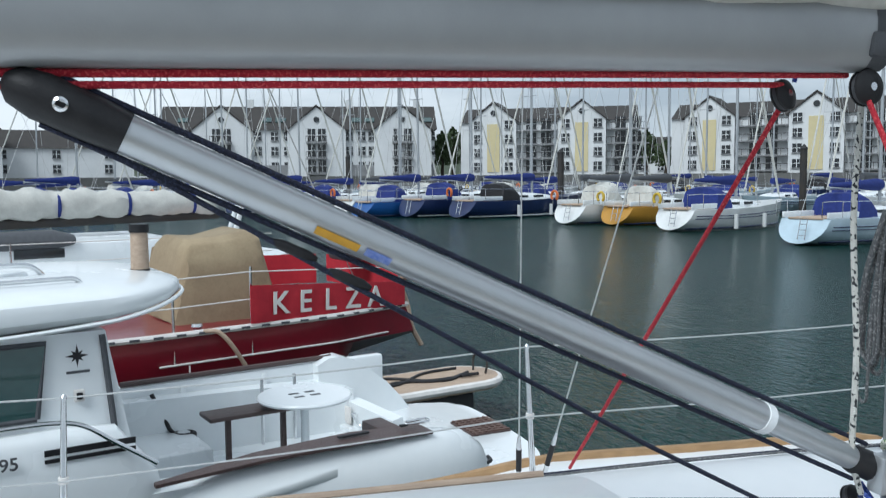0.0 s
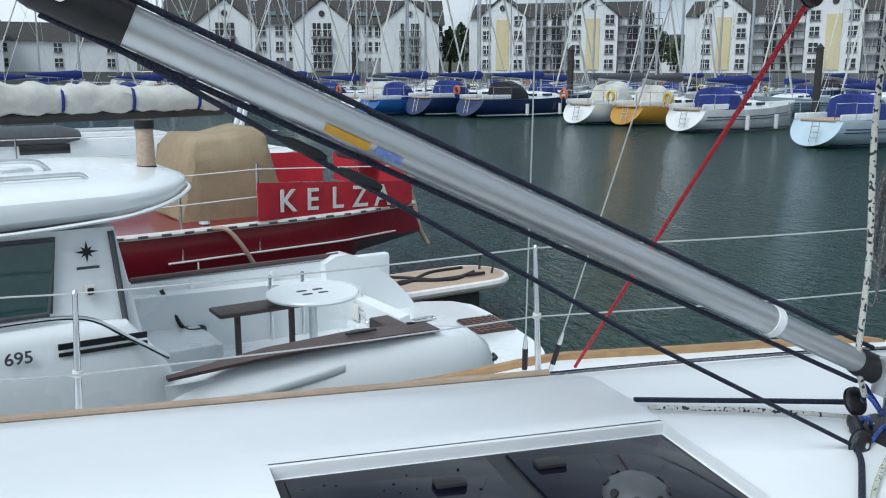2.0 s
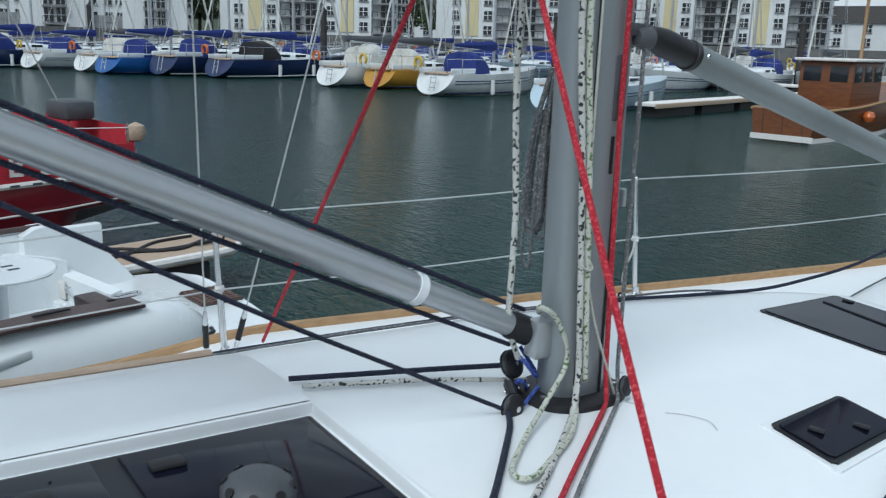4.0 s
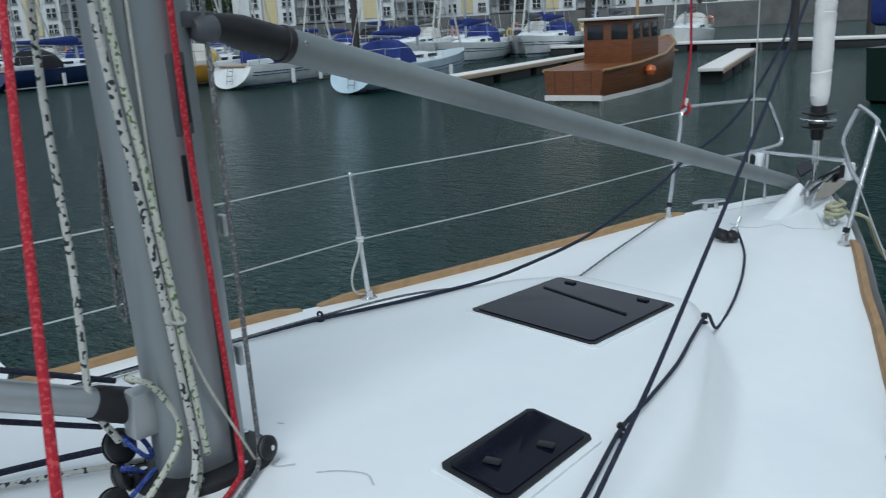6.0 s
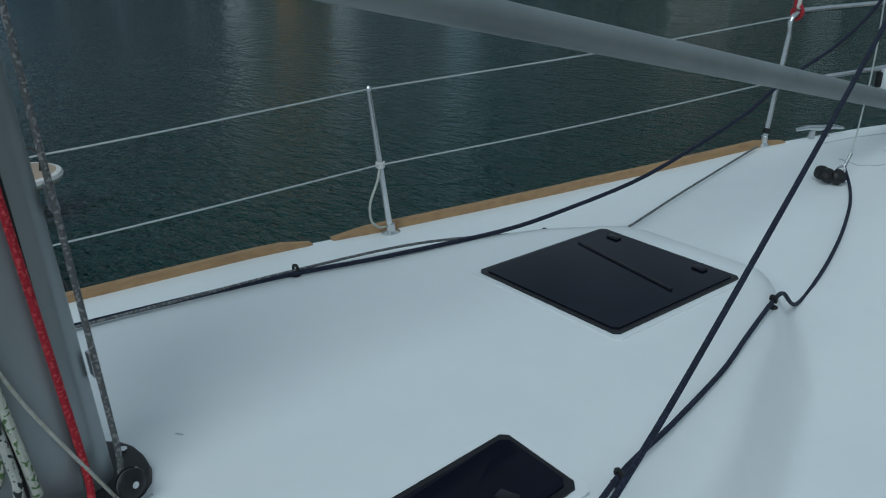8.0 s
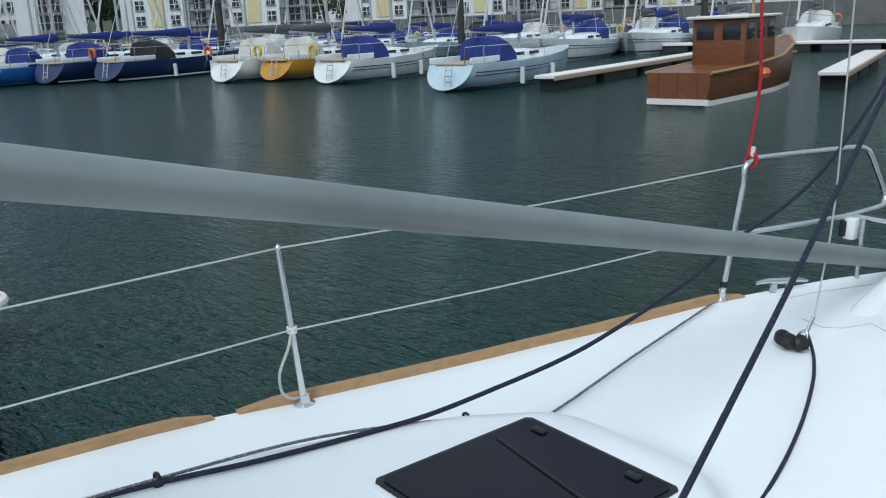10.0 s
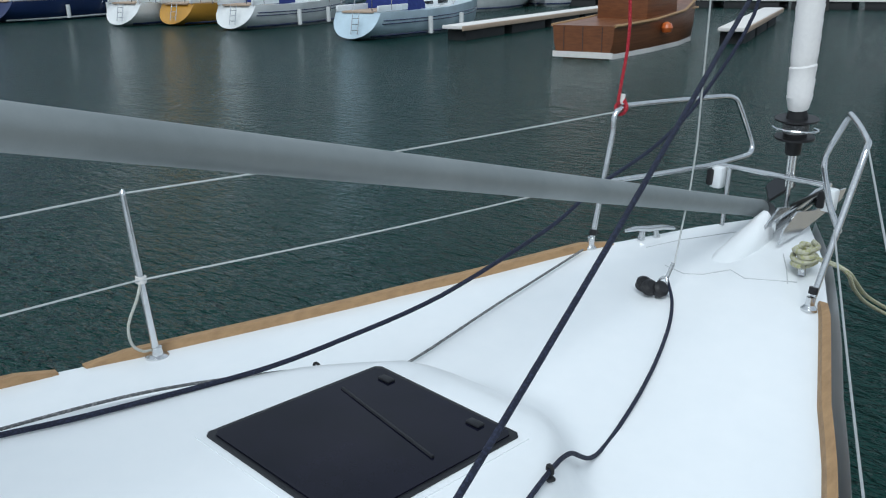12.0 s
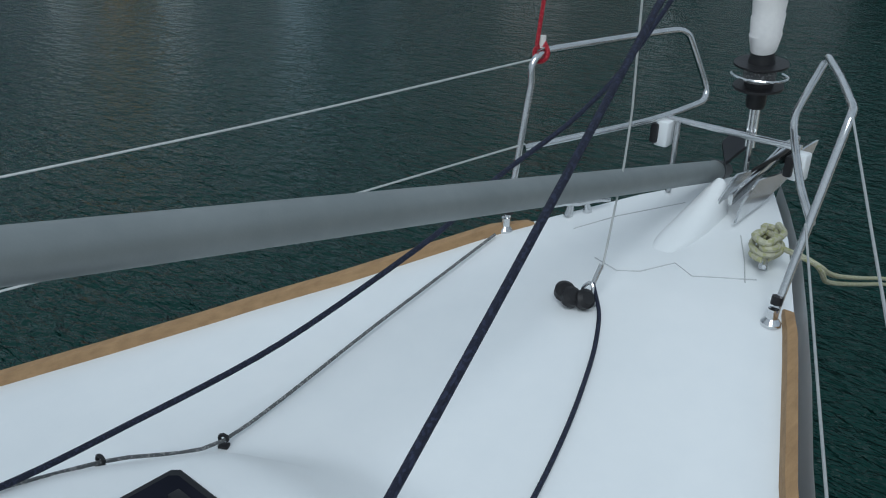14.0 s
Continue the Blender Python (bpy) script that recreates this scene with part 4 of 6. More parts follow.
def line_fairing(x, y):
    """A teardrop hood, open aft, from which a line leaves the roof."""
    t = thing("line_fairing", "small white moulded hood over a line exit on the coachroof", "deck fitting", on(x, y))
    rings = []
    for d, w, h in ((0.085, 0.006, 0.004), (0.06, 0.022, 0.016), (0.02, 0.034, 0.03), (-0.03, 0.038, 0.036), (-0.06, 0.036, 0.034)):
        rings.append([V(x + w * math.cos(a), y + d, deckz(x + w * math.cos(a), y + d) - 0.004 + h * math.sin(a)) for a in np.linspace(0, math.pi, 10)])
    part("hood", loft(rings, closed=False, caps=False), GEL, t)
    part("slot", box((x, y - 0.055, deckz(x, y - 0.055) + 0.012), (0.05, 0.012, 0.018), 0.003), BLACK, t, "black line slot")


line_fairing(0.885, 0.46)


def filler_cap(x, y):
    z = deckz(x, y)
    t = thing("filler_cap", "round steel tank filler cap flush in the deck", "filler cap", (x, y, z))
    part("rim", lathe([(0.04, -0.002), (0.04, 0.006), (0.03, 0.007), (0.03, 0.004), (0.001, 0.004)], (x, y, z), 20), STEEL, t)
    part("slot", box((x, y, z + 0.006), (0.03, 0.006, 0.003)), BLACK, t)


filler_cap(-1.28, 0.42)


def anchor_locker():
    t = thing("anchor_locker", "white moulded windlass hump and locker lid on the foredeck", "locker", (0.0, 3.9, 0.05))
    rings = []
    for y, w, h in ((3.60, 0.03, 0.0), (3.72, 0.05, 0.03), (3.85, 0.055, 0.065), (3.98, 0.048, 0.11), (4.04, 0.042, 0.125), (4.07, 0.026, 0.10)):
        z = deckz(0.0, y) - 0.006
        rings.append([V(-0.02 + w * math.cos(a) * 1.2, y, z + h * math.sin(a)) for a in np.linspace(0, math.pi, 10)])
    part("hump", loft(rings, closed=False, caps=False), GEL, t)
    pts = [(0.30, 3.66), (0.14, 3.54), (0.06, 3.58), (0.0, 3.46), (-0.06, 3.42), (-0.16, 3.45)]
    part("lid_seam", tube([on(x, y, 0.001) for x, y in pts], 0.002, 5), SEAM, t, "thin joint round the locker lid")
    part("lid_seam", tube([on(x, y, 0.001) for x, y in ((0.14, 3.9), (0.22, 3.75), (0.28, 3.62))], 0.002, 5), SEAM, t)
    part("lid_seam", tube([on(x, y, 0.001) for x, y in ((-0.34, 3.6), (-0.27, 3.78), (-0.13, 4.02))], 0.002, 5), SEAM, t)


anchor_locker()
rope("stern_spring", [(1.25, 1.66, 0.0), (1.30, 1.53, -0.15), on(1.305, 1.48, 0.02), on(1.322, 1.29, 0.012), on(1.352, 1.06, 0.012), on(1.375, 0.86, 0.012), on(1.44, 0.3, 0.012), on(1.56, -0.9, 0.012)], 0.009, GREENROPE, "white rope with green flecks lying along the side deck", 6, category="mooring rope")
rope("spring_line", [(1.32, 1.46, -0.19), (1.38, 1.6, -0.19), (1.31, 2.3, -0.39), (1.22, 3.6, -0.63), (1.10, 4.9, -0.84), (0.99, 6.4, -1.10)], 0.011, PALEROPE, "pale mooring rope looped to the dock cleat", 6, category="mooring rope")
rope("tied_cord", [(1.225, 1.71, 0.10), (1.25, 1.69, 0.09), (1.29, 1.68, 0.05), (1.31, 1.66, -0.06)], 0.008, PALEROPE, "white cord end hanging from the stanchion", 5, category="cord")
rope("tied_cord", [(1.225, 1.71, 0.09), (1.26, 1.62, -0.05), (1.31, 1.48, -0.2)], 0.005, PALEROPE, "white cord tied down to the toe rail", 3, category="cord")

# ---- water, dock and finger pontoon ----
def ground_sheets():
    bm = bmesh.new()
    bmesh.ops.create_grid(bm, x_segments=4, y_segments=4, size=2500)
    setting("water", bm, WATERM, "dark green rippled harbour water", "water", Matrix.Translation((0, 0, WATER)))


ground_sheets()
DOCK = Matrix.Translation((1.90, 0.3, 0)) @ Matrix.Rotation(radians(9.0), 4, "Z")
DZ = -1.38


def dock():
    ob = setting("pavement", box((2.9, 4, DZ - 0.20), (5.0, 44, 0.25), 0.01), RUBBER, "floating dock platform with pale decking", "dock", DOCK)
    sides = new("edge_beam", mesh_of("edge_beam", box((0.15, 4, DZ - 0.09), (0.30, 44, 0.26), 0.02), DOCKGREY))
    sides.parent = ob
    low = new("rubbing_strake", mesh_of("rubbing_strake", box((-0.03, 4, DZ - 0.08), (0.06, 44, 0.16), 0.015), PALETEAK))
    low.parent = ob
    me = mesh_of("deck_plank", box((0, 0, 0), (4.6, 0.996, 0.05), 0.004), PLANK, False)
    for i in range(43):
        p = new("deck_plank", me)
        p.parent = ob
        p.location = (2.605, -16.5 + i, DZ + 0.02)


dock()


def dock_step(y, w=0.42, l=0.62, h=0.62, x=0.42):
    m = DOCK @ Matrix.Translation((x, y, DZ + 0.045))
    t = thing("dock_locker", "dark blue moulded plastic bumper block standing on the dock edge", "dock block", m=m, group="blue dock blocks")
    part("body", box((0, 0, h / 2), (w, l, h), 0.03), CANVASB, t)
    part("lid", box((0, 0, h + 0.008), (w + 0.012, l + 0.012, 0.03), 0.012), CANVASB, t)


dock_step(3.27, 0.32, 0.45, 0.77, 0.11)
dock_step(17.3, 0.42, 0.45, 1.2, 0.2)


def dock_cleat(x, y):
    m = DOCK @ Matrix.Translation((x, y, DZ + 0.04))
    t = thing("dock_cleat", "galvanised dock cleat with pale rope wound on it", "cleat", m=m, group="dock cleats")
    part("horns", tube([(0, -0.13, 0.08), (0, 0, 0.085), (0, 0.13, 0.08)], [0.012, 0.018, 0.012], 10), DOCKGREY, t)
    part("stem", tube([(0, 0, 0), (0, 0, 0.08)], [0.04, 0.025], 10), DOCKGREY, t)
    p = [(0.05 * math.cos(a), 0.09 * math.sin(a), 0.05 + 0.004 * a) for a in np.arange(0, 14, 0.7)]
    part("rope_turns", tube(p, 0.011, 6), PALEROPE, t, "pale rope turns")


dock_cleat(0.05, 6.17)
dock_cleat(0.04, 9.6)


def mooring_pile(x, y, guide=True):
    m = DOCK @ Matrix.Translation((x, y, 0))
    t = thing("mooring_pile", "dark steel mooring pile with a galvanised guide bracket", "pile", m=m, group="mooring piles")
    part("pile", tube([(0, 0, WATER - 0.5), (0, 0, 3.2)], 0.26, 24), PILEM, t)
    if guide:
        for dy in (-0.38, 0.38):
            part("guide_arm", box((0.15, dy, DZ - 0.06), (1.1, 0.09, 0.12), 0.01), DOCKGREY, t)
        part("guide_bar", box((-0.38, 0, DZ - 0.06), (0.09, 0.85, 0.12), 0.01), DOCKGREY, t)


mooring_pile(-0.93, 15.4)


def brush():
    m = DOCK @ Matrix.Translation((0.42, 2.55, DZ + 0.045)) @ Matrix.Rotation(radians(8), 4, "Z")
    t = thing("deck_brush", "long-handled black deck brush lying on the dock", "brush", m=m)
    part("bristles", box((0.02, 0, 0.07), (0.36, 0.05, 0.05), 0.008), BLACK, t)
    part("head", box((0.02, -0.02, 0.03), (0.36, 0.06, 0.03), 0.006), LETTER, t)
    part("handle", tube([(0.02, -0.02, 0.04), (0.1, -1.3, 0.03)], 0.014, 8), GREYP, t)


brush()


def finger():
    m = Matrix.Translation((-7.57, 1.35, WATER)) @ Matrix.Rotation(radians(12), 4, "Z")
    t = thing("finger_pontoon", "narrow weathered finger pontoon with hoses lying on it", "pontoon", m=m)
    out = [(-0.42, -9)] + [(0.42 * -math.cos(a), 0.45 + 0.42 * math.sin(a)) for a in np.linspace(0, math.pi, 12)] + [(0.42, -9)]
    part("deck", slab(out, 0.40, 0.52, bevel=0.02), PALETEAK, t)
    rim = [(x * 1.02, y, 0.47) for x, y in out]
    part("fender_rim", tube(rim, 0.05, 8), LETTER, t, "white rubber edge fender")
    part("float", box((0, -0.6, 0.13), (0.74, 1.9, 0.5), 0.03), RUBBER, t)
    part("float", box((0, -4.6, 0.13), (0.74, 3.0, 0.5), 0.03), RUBBER, t)
    rng = random.Random(3)
    for i in range(4):
        p = [(rng.uniform(-0.25, 0.3), y, 0.535) for y in np.linspace(-2.5, 0.5, 7)]
        part("hose", tube(curve(p, 5), 0.018, 8), BLACK, t, "black water hose")
    part("cleat", tube([(0.2, 0.28, 0.55), (0.2, 0.52, 0.55)], 0.02, 8), BLACK, t)
    part("hoop", tube(curve([(-0.1, 0.66, 0.5), (-0.1, 0.68, 0.7), (0.15, 0.68, 0.7), (0.15, 0.66, 0.5)], 5), 0.014, 8), PILEM, t)


finger()

# ---- the white motor cruiser in the next berth ----
def outward(k, turn=0.0):
    """Scales a neighbour about a point over the side deck."""
    c = B @ V(1.78, -2.16, 1.0)
    return Matrix.Translation(c) @ Matrix.Rotation(radians(turn), 4, "Z") @ Matrix.Scale(k, 4) @ Matrix.Translation(-(B @ V(1.67, -2.12, 1.0)))


def motor_cruiser():
    m = Matrix.Translation(B @ V(-3.05, -1.05, 0)) @ Matrix.Rotation(radians(12), 4, "Z")
    m.translation.z = -1.6
    m = outward(1.18) @ m @ Matrix.Translation((0, 0, 0.09))
    t = thing("motor_cruiser", "small white motor cruiser with an open aft cockpit", "motor boat", m=m)
    G = 0.98
    # local axes: x from the near gunwale (0) towards the far one (-2.2), y towards its stern
    rings = []
    for y, w, zt, zb in ((-5.4, 0.1, 1.35, 0.3), (-4.6, 0.7, 1.25, 0.0), (-3.4, 1.02, 1.12, -0.2), (-2, 1.1, 1.03, -0.25), (-0.8, 1.1, 0.96, -0.25), (0.4, 1.08, 0.93, -0.22), (1.0, 1.04, 0.90, -0.2), (1.22, 0.98, 0.84, -0.15)):
        rings.append([V(-1.1 + w, y, zt), V(-1.1 + w * 1.0, y, zt - 0.18), V(-1.1 + w * 0.9, y, 0.1), V(-1.1, y, zb), V(-1.1 - w * 0.9, y, 0.1), V(-1.1 - w, y, zt - 0.18), V(-1.1 - w, y, zt), V(-1.1 - w + 0.22, y, zt), V(-1.1 - w + 0.24, y, 0.5), V(-1.1 + w - 0.24, y, 0.5), V(-1.1 + w - 0.22, y, zt)] if w > 0.5 else [V(-1.1 + w, y, zt)] * 2 + [V(-1.1 + w, y, 0.2), V(-1.1, y, zb), V(-1.1 - w, y, 0.2)] + [V(-1.1 - w, y, zt)] * 2 + [V(-1.1 - w * 0.8, y, zt), V(-1.1 - w * 0.5, y, zt - 0.1), V(-1.1 + w * 0.5, y, zt - 0.1), V(-1.1 + w * 0.8, y, zt)])
    part("hull", loft(rings), GEL2, t)
    # near coaming: thick, swelling towards the stern, with a moulded scoop
    rr = []
    for y, w, h in ((-0.95, 0.10, 0.93), (-0.5, 0.17, 1.0), (0.2, 0.19, 1.03), (0.75, 0.19, 1.02), (1.05, 0.17, 0.97), (1.2, 0.11, 0.86), (1.27, 0.05, 0.72)):
        rr.append([V(0.03 - 0.10 + w * math.cos(a), y, 0.45 + (h - 0.45) * max(math.sin(a), 0) ** 0.55) for a in np.linspace(0, math.pi, 14)])
    part("coaming", loft(rr, closed=False, caps=False), GEL2, t)
    cap = [(-0.88, 0.04, 1.03), (-0.3, -0.01, 1.055), (0.3, -0.03, 1.055), (0.79, -0.05, 1.025)]
    part("gunwale_cap", loft([[V(x - w_, y, z), V(x + w_, y, z - 0.004), V(x + w_, y, z - 0.022), V(x - w_, y, z - 0.022)] for (y, x, z), w_ in zip(cap, (0.02, 0.075, 0.10, 0.085))]), DARKWOOD, t, "dark brown gunwale cap")
    for y, l in ((0.28, 0.20), (0.62, 0.05)):
        part("cap_fitting", box((-0.03, y, 1.068), (0.03, l, 0.012), 0.004), BLACK, t)
    part("deck_ring", tube(curve([(-0.08, 0.66, 1.07), (-0.02, 0.64, 1.075), (-0.02, 0.79, 1.07), (-0.08, 0.8, 1.07), (-0.08, 0.67, 1.07)], 4), 0.008, 6), STEEL, t)
    part("rub_strake", tube(curve([(0.045, -3.4, 0.86), (0.05, -1.5, 0.80), (0.055, 0.3, 0.76), (0.05, 1.0, 0.735), (-0.02, 1.26, 0.73), (-0.1, 1.3, 0.73)], 5), 0.014, 6), BLACK, t, "black rubbing strake")
    sc = []
    for y, d, z in ((-0.78, 0.0, 0.86), (-0.4, 0.024, 0.85), (-0.05, 0.020, 0.885), (0.12, 0.0, 0.90)):
        sc.append([V(0.088 - 0.002 * i + d * math.sin(a) * 0.6, y, z + 0.03 * math.cos(a)) for i, a in enumerate(np.linspace(0, math.pi, 6))])
    part("moulded_scoop", loft(sc, closed=False, caps=False), GEL2, t)
    # far coaming with dark rail
    part("far_coaming", box((-2.16, 0.35, 0.82), (0.09, 2.6, 0.44), 0.03), GEL2, t)
    part("far_rail", tube([(-2.13, -0.55, 1.06), (-2.13, 1.15, 1.07)], 0.022, 8), DARKWOOD, t, "dark brown side rail")
    for y in (-0.1, 0.55, 1.05):
        part("cockpit_rib", box((-2.10, y, 0.80), (0.02, 0.04, 0.42), 0.006), GEL2, t)
    part("cockpit_floor", box((-1.1, 0.2, 0.46), (1.9, 2.1, 0.05), 0.01), GEL2, t)
    # curved transom wall on the far quarter, with the walk-through
    tw = []
    for y, z in ((0.98, 1.03), (1.08, 1.08), (1.2, 1.085), (1.34, 1.03), (1.48, 0.93), (1.62, 0.82), (1.76, 0.67), (1.86, 0.54)):
        tw.append([V(-2.20, y, 0.4), V(-2.20, y, z), V(-2.02, y, z), V(-1.94, y, 0.4)])
    part("quarter_wall", loft(tw), GEL2, t)
    tr = []
    for x in np.linspace(-1.98, -1.15, 7):
        tr.append([V(x, 1.16, 0.4), V(x, 1.18, 0.74), V(x, 1.27, 0.76), V(x, 1.34, 0.4)])
    part("transom", loft(tr), GEL2, t)
    part("transom_hatch", box((-1.85, 1.15, 0.64), (0.16, 0.012, 0.14), 0.01), LETTER, t)
    part("transom_handle", tube(curve([(-1.70, 1.16, 0.68), (-1.70, 1.12, 0.68), (-1.55, 1.12, 0.62), (-1.55, 1.16, 0.62)], 4), 0.008, 6), STEEL, t)
    part("seat_grating", box((-0.95, 1.0, 0.66), (0.4, 0.16, 0.26), 0.01), DARKWOOD, t, "brown seat panel")
    out = [(-2.05, 1.1), (-0.06, 1.1), (-0.05, 1.5), (-0.18, 1.8), (-0.48, 2.02), (-1.1, 2.18), (-1.7, 2.27), (-2.0, 2.18), (-2.12, 1.7)]
    part("swim_platform", slab([tuple(q.xy) for q in curve([(x, y, 0) for x, y in out] + [(-2.05, 1.1, 0)], 4)][:-1], 0.30, 0.56, bevel=0.03), GEL2, t)
    part("platform_strake", tube(curve([(-0.03, 1.2, 0.40), (-0.03, 1.5, 0.40), (-0.165, 1.82, 0.40), (-0.47, 2.045, 0.40), (-1.1, 2.205, 0.40), (-1.7, 2.29, 0.40)], 5), 0.012, 6), BLACK, t)
    g = part("platform_grating", box((-1.15, 1.99, 0.567), (0.40, 0.34, 0.016), 0.003, rz=-8), DARKWOOD, t, "brown slatted teak grating")
    for i in range(8):
        part("slat", box((-1.15 - 0.175 + i * 0.05, 1.99 - 0.007 * (i - 3.5), 0.58), (0.022, 0.33, 0.012), rz=-8), BROWNGRATE, g)
    for i in range(6):
        part("slat", box((-1.15, 1.99 - 0.14 + i * 0.056, 0.579), (0.39, 0.020, 0.010), rz=-8), BROWNGRATE, g)
    # cabin
    cab = []
    for y, w, zt in ((-3.6, 0.80, 1.25), (-2.9, 0.88, 1.62), (-1.05, 0.95, 1.64), (-0.98, 0.95, 1.64)):
        cab.append([V(-1.1 + w, y + (0.12 if y > -1.5 else 0), 0.9), V(-1.1 + w - 0.10, y, zt), V(-1.1 - w + 0.10, y, zt), V(-1.1 - w, y + (0.12 if y > -1.5 else 0), 0.9)])
    part("cabin", loft(cab), GEL2, t)
    lo = []
    for y, w, z in ((-3.3, 0.10, 1.18), (-1.2, 0.13, 1.20), (-0.98, 0.13, 1.18), (-0.85, 0.11, 1.02), (-0.78, 0.08, 0.90)):
        lo.append([V(0.02 - 0.12 + w * math.cos(a), y, 0.6 + (z - 0.6) * max(math.sin(a), 0) ** 0.5) for a in np.linspace(0, math.pi, 12)])
    part("side_deck", loft(lo, closed=False, caps=False), GEL2, t)
    roof = []
    for y, w, zb, zt in ((-3.7, 0.55, 1.64, 1.68), (-3.2, 0.9, 1.61, 1.82), (-1.6, 0.98, 1.62, 1.885), (-0.98, 0.97, 1.66, 1.885), (-0.78, 0.91, 1.69, 1.88), (-0.62, 0.76, 1.72, 1.87), (-0.50, 0.54, 1.745, 1.855), (-0.44, 0.32, 1.77, 1.83)):
        roof.append([V(-1.1 + w * math.copysign(abs(math.cos(a)) ** 0.45, math.cos(a)), y, (zb + zt) / 2 + (zt - zb) / 2 * math.copysign(abs(math.sin(a)) ** 0.7, math.sin(a))) for a in (2 * math.pi * j / 28 for j in range(28))])
    part("roof", loft(roof), GEL2, t)
    part("roof_moulding", tube(curve([(-0.13, -3.2, 1.655), (-0.105, -1.6, 1.66), (-0.112, -0.98, 1.70), (-0.17, -0.78, 1.73), (-0.32, -0.61, 1.76), (-0.54, -0.49, 1.785), (-1.1, -0.42, 1.80)], 5), 0.011, 6), GEL2, t)
    gl = [V(-0.183, -1.33, 1.24), V(-0.228, -1.27, 1.60), V(-0.228, -2.6, 1.60), V(-0.183, -2.9, 1.24)]
    w = part("window", loft([[q + V(0.012, 0, 0) for q in gl], [q + V(-0.02, 0, 0) for q in gl]]), GLASS, t, "green-tinted side window")
    part("window_seal", tube(gl + gl[:1], 0.018, 6), GREYP, w)
    part("pillar_edge", tube([(-0.15, -0.97, 1.12), (-0.235, -1.0, 1.62)], 0.016, 8), GREYP, t)
    rot = Matrix.Rotation(radians(90), 4, "Z") @ Matrix.Rotation(radians(90), 4, "X")
    bm = bmesh.new()
    for k in range(8):
        a, L = k * math.pi / 4, (0.058 if k % 2 == 0 else 0.04)
        c, sd = V(0.0, math.cos(a), math.sin(a)), V(0, -math.sin(a), math.cos(a))
        o = V(-0.196, -1.13, 1.53)
        vs = [bm.verts.new(o), bm.verts.new(o + c * L * 0.35 + sd * 0.008), bm.verts.new(o + c * L), bm.verts.new(o + c * L * 0.35 - sd * 0.008)]
        bm.faces.new(vs)
    part("star_emblem", bm, BLACK, t, "dark eight-pointed star emblem")
    part("emblem_bar", box((-0.186, -1.13, 1.45), (0.003, 0.11, 0.014)), GREYP, t)
    part("side_lamp", box((-0.183, -1.13, 1.33), (0.03, 0.05, 0.06), 0.006), LETTER, t)
    part("side_lamp_lens", box((-0.168, -1.13, 1.33), (0.012, 0.03, 0.035), 0.004), BLACK, t)
    # stripes, number and a bar for the worn name on the side
    for z, h, l, y in ((1.115, 0.03, 0.42, -1.12), (1.075, 0.018, 0.42, -1.12)):
        part("side_stripe", box((0.012, y, z), (0.010, l, h)), BLACK, t)
    letters("695", 0.085, GREYP, t, Matrix.Translation((0.022, -1.57, 1.065)) @ rot, name="number")
    for i in range(6):
        part("name_bar", box((0.02, -1.66 - i * 0.062, 1.095), (0.004, 0.045, 0.058)), GREYP, t)
    part("grab_rail", tube(curve([(0.03, -2.4, 1.24), (0.04, -1.5, 1.27), (0.05, -1.2, 1.25), (0.06, -1.0, 1.12), (0.06, -0.82, 0.99)], 6), 0.012, 8), STEEL, t)
    # roof fittings
    part("horn_stub", tube([(-0.95, -0.62, 1.82), (-0.95, -0.62, 2.13)], [0.055, 0.05], 16), PALETEAK, t, "tan roof pipe with dark bands")
    for z in (1.85, 2.12):
        part("pipe_band", tube([(-0.95, -0.62, z - 0.025), (-0.95, -0.62, z + 0.025)], 0.058, 16), BLACK, t)
    part("roof_rail", tube(curve([(-0.35, -2.0, 1.80), (-0.37, -1.98, 1.89), (-0.42, -1.1, 1.90), (-0.45, -1.02, 1.83)], 5), 0.012, 8), STEEL, t)
    part("roof_lamp", box((-0.9, -1.35, 1.88), (0.12, 0.2, 0.05), 0.02), GEL2, t)
    part("roof_lamp_arm", tube(curve([(-0.8, -1.6, 1.85), (-0.8, -1.5, 1.94), (-0.85, -1.25, 1.94), (-0.9, -1.15, 1.86)], 5), 0.014, 8), STEEL, t)
    raised = ("cabin", "side_deck", "roof", "roof_moulding", "window", "pillar_edge", "star_emblem", "emblem_bar", "side_lamp", "side_lamp_lens", "side_stripe", "number", "name_bar", "grab_rail", "horn_stub", "pipe_band", "roof_rail", "roof_lamp", "roof_lamp_arm")
    for c in t.children:
        if c.name.split(".")[0] in raised:
            c.location += V(0, -0.05, 0.15)
    # cockpit furniture
    tb = part("table_top", lathe([(0.001, 1.035), (0.32, 1.035), (0.33, 1.05), (0.32, 1.062), (0.001, 1.062)], (-1.1, 0.45, 0), 36), GEL2, t, "round white table top")
    for dx in (-0.05, 0.05):
        for dy in (-0.06, 0.06):
            part("slot", box((-1.1 + dx, 0.45 + dy, 1.0635), (0.03, 0.07, 0.004), 0.001), GREYP, tb)
    part("table_leg", tube([(-1.1, 0.45, 0.48), (-1.1, 0.45, 1.04)], 0.03, 12), GEL2, t)
    part("bench_top", box((-1.25, 0.12, 0.965), (0.24, 0.66, 0.03), 0.008), DARKWOOD, t)
    for y in (-0.05, 0.35):
        part("bench_leg", box((-1.25, y, 0.71), (0.04, 0.035, 0.5), 0.004), DARKWOOD, t)
    for y in (0.45, 0.72):
        part("cockpit_post", tube([(-1.9, y, 0.48), (-1.9, y, 1.02)], 0.014, 8), STEEL, t)
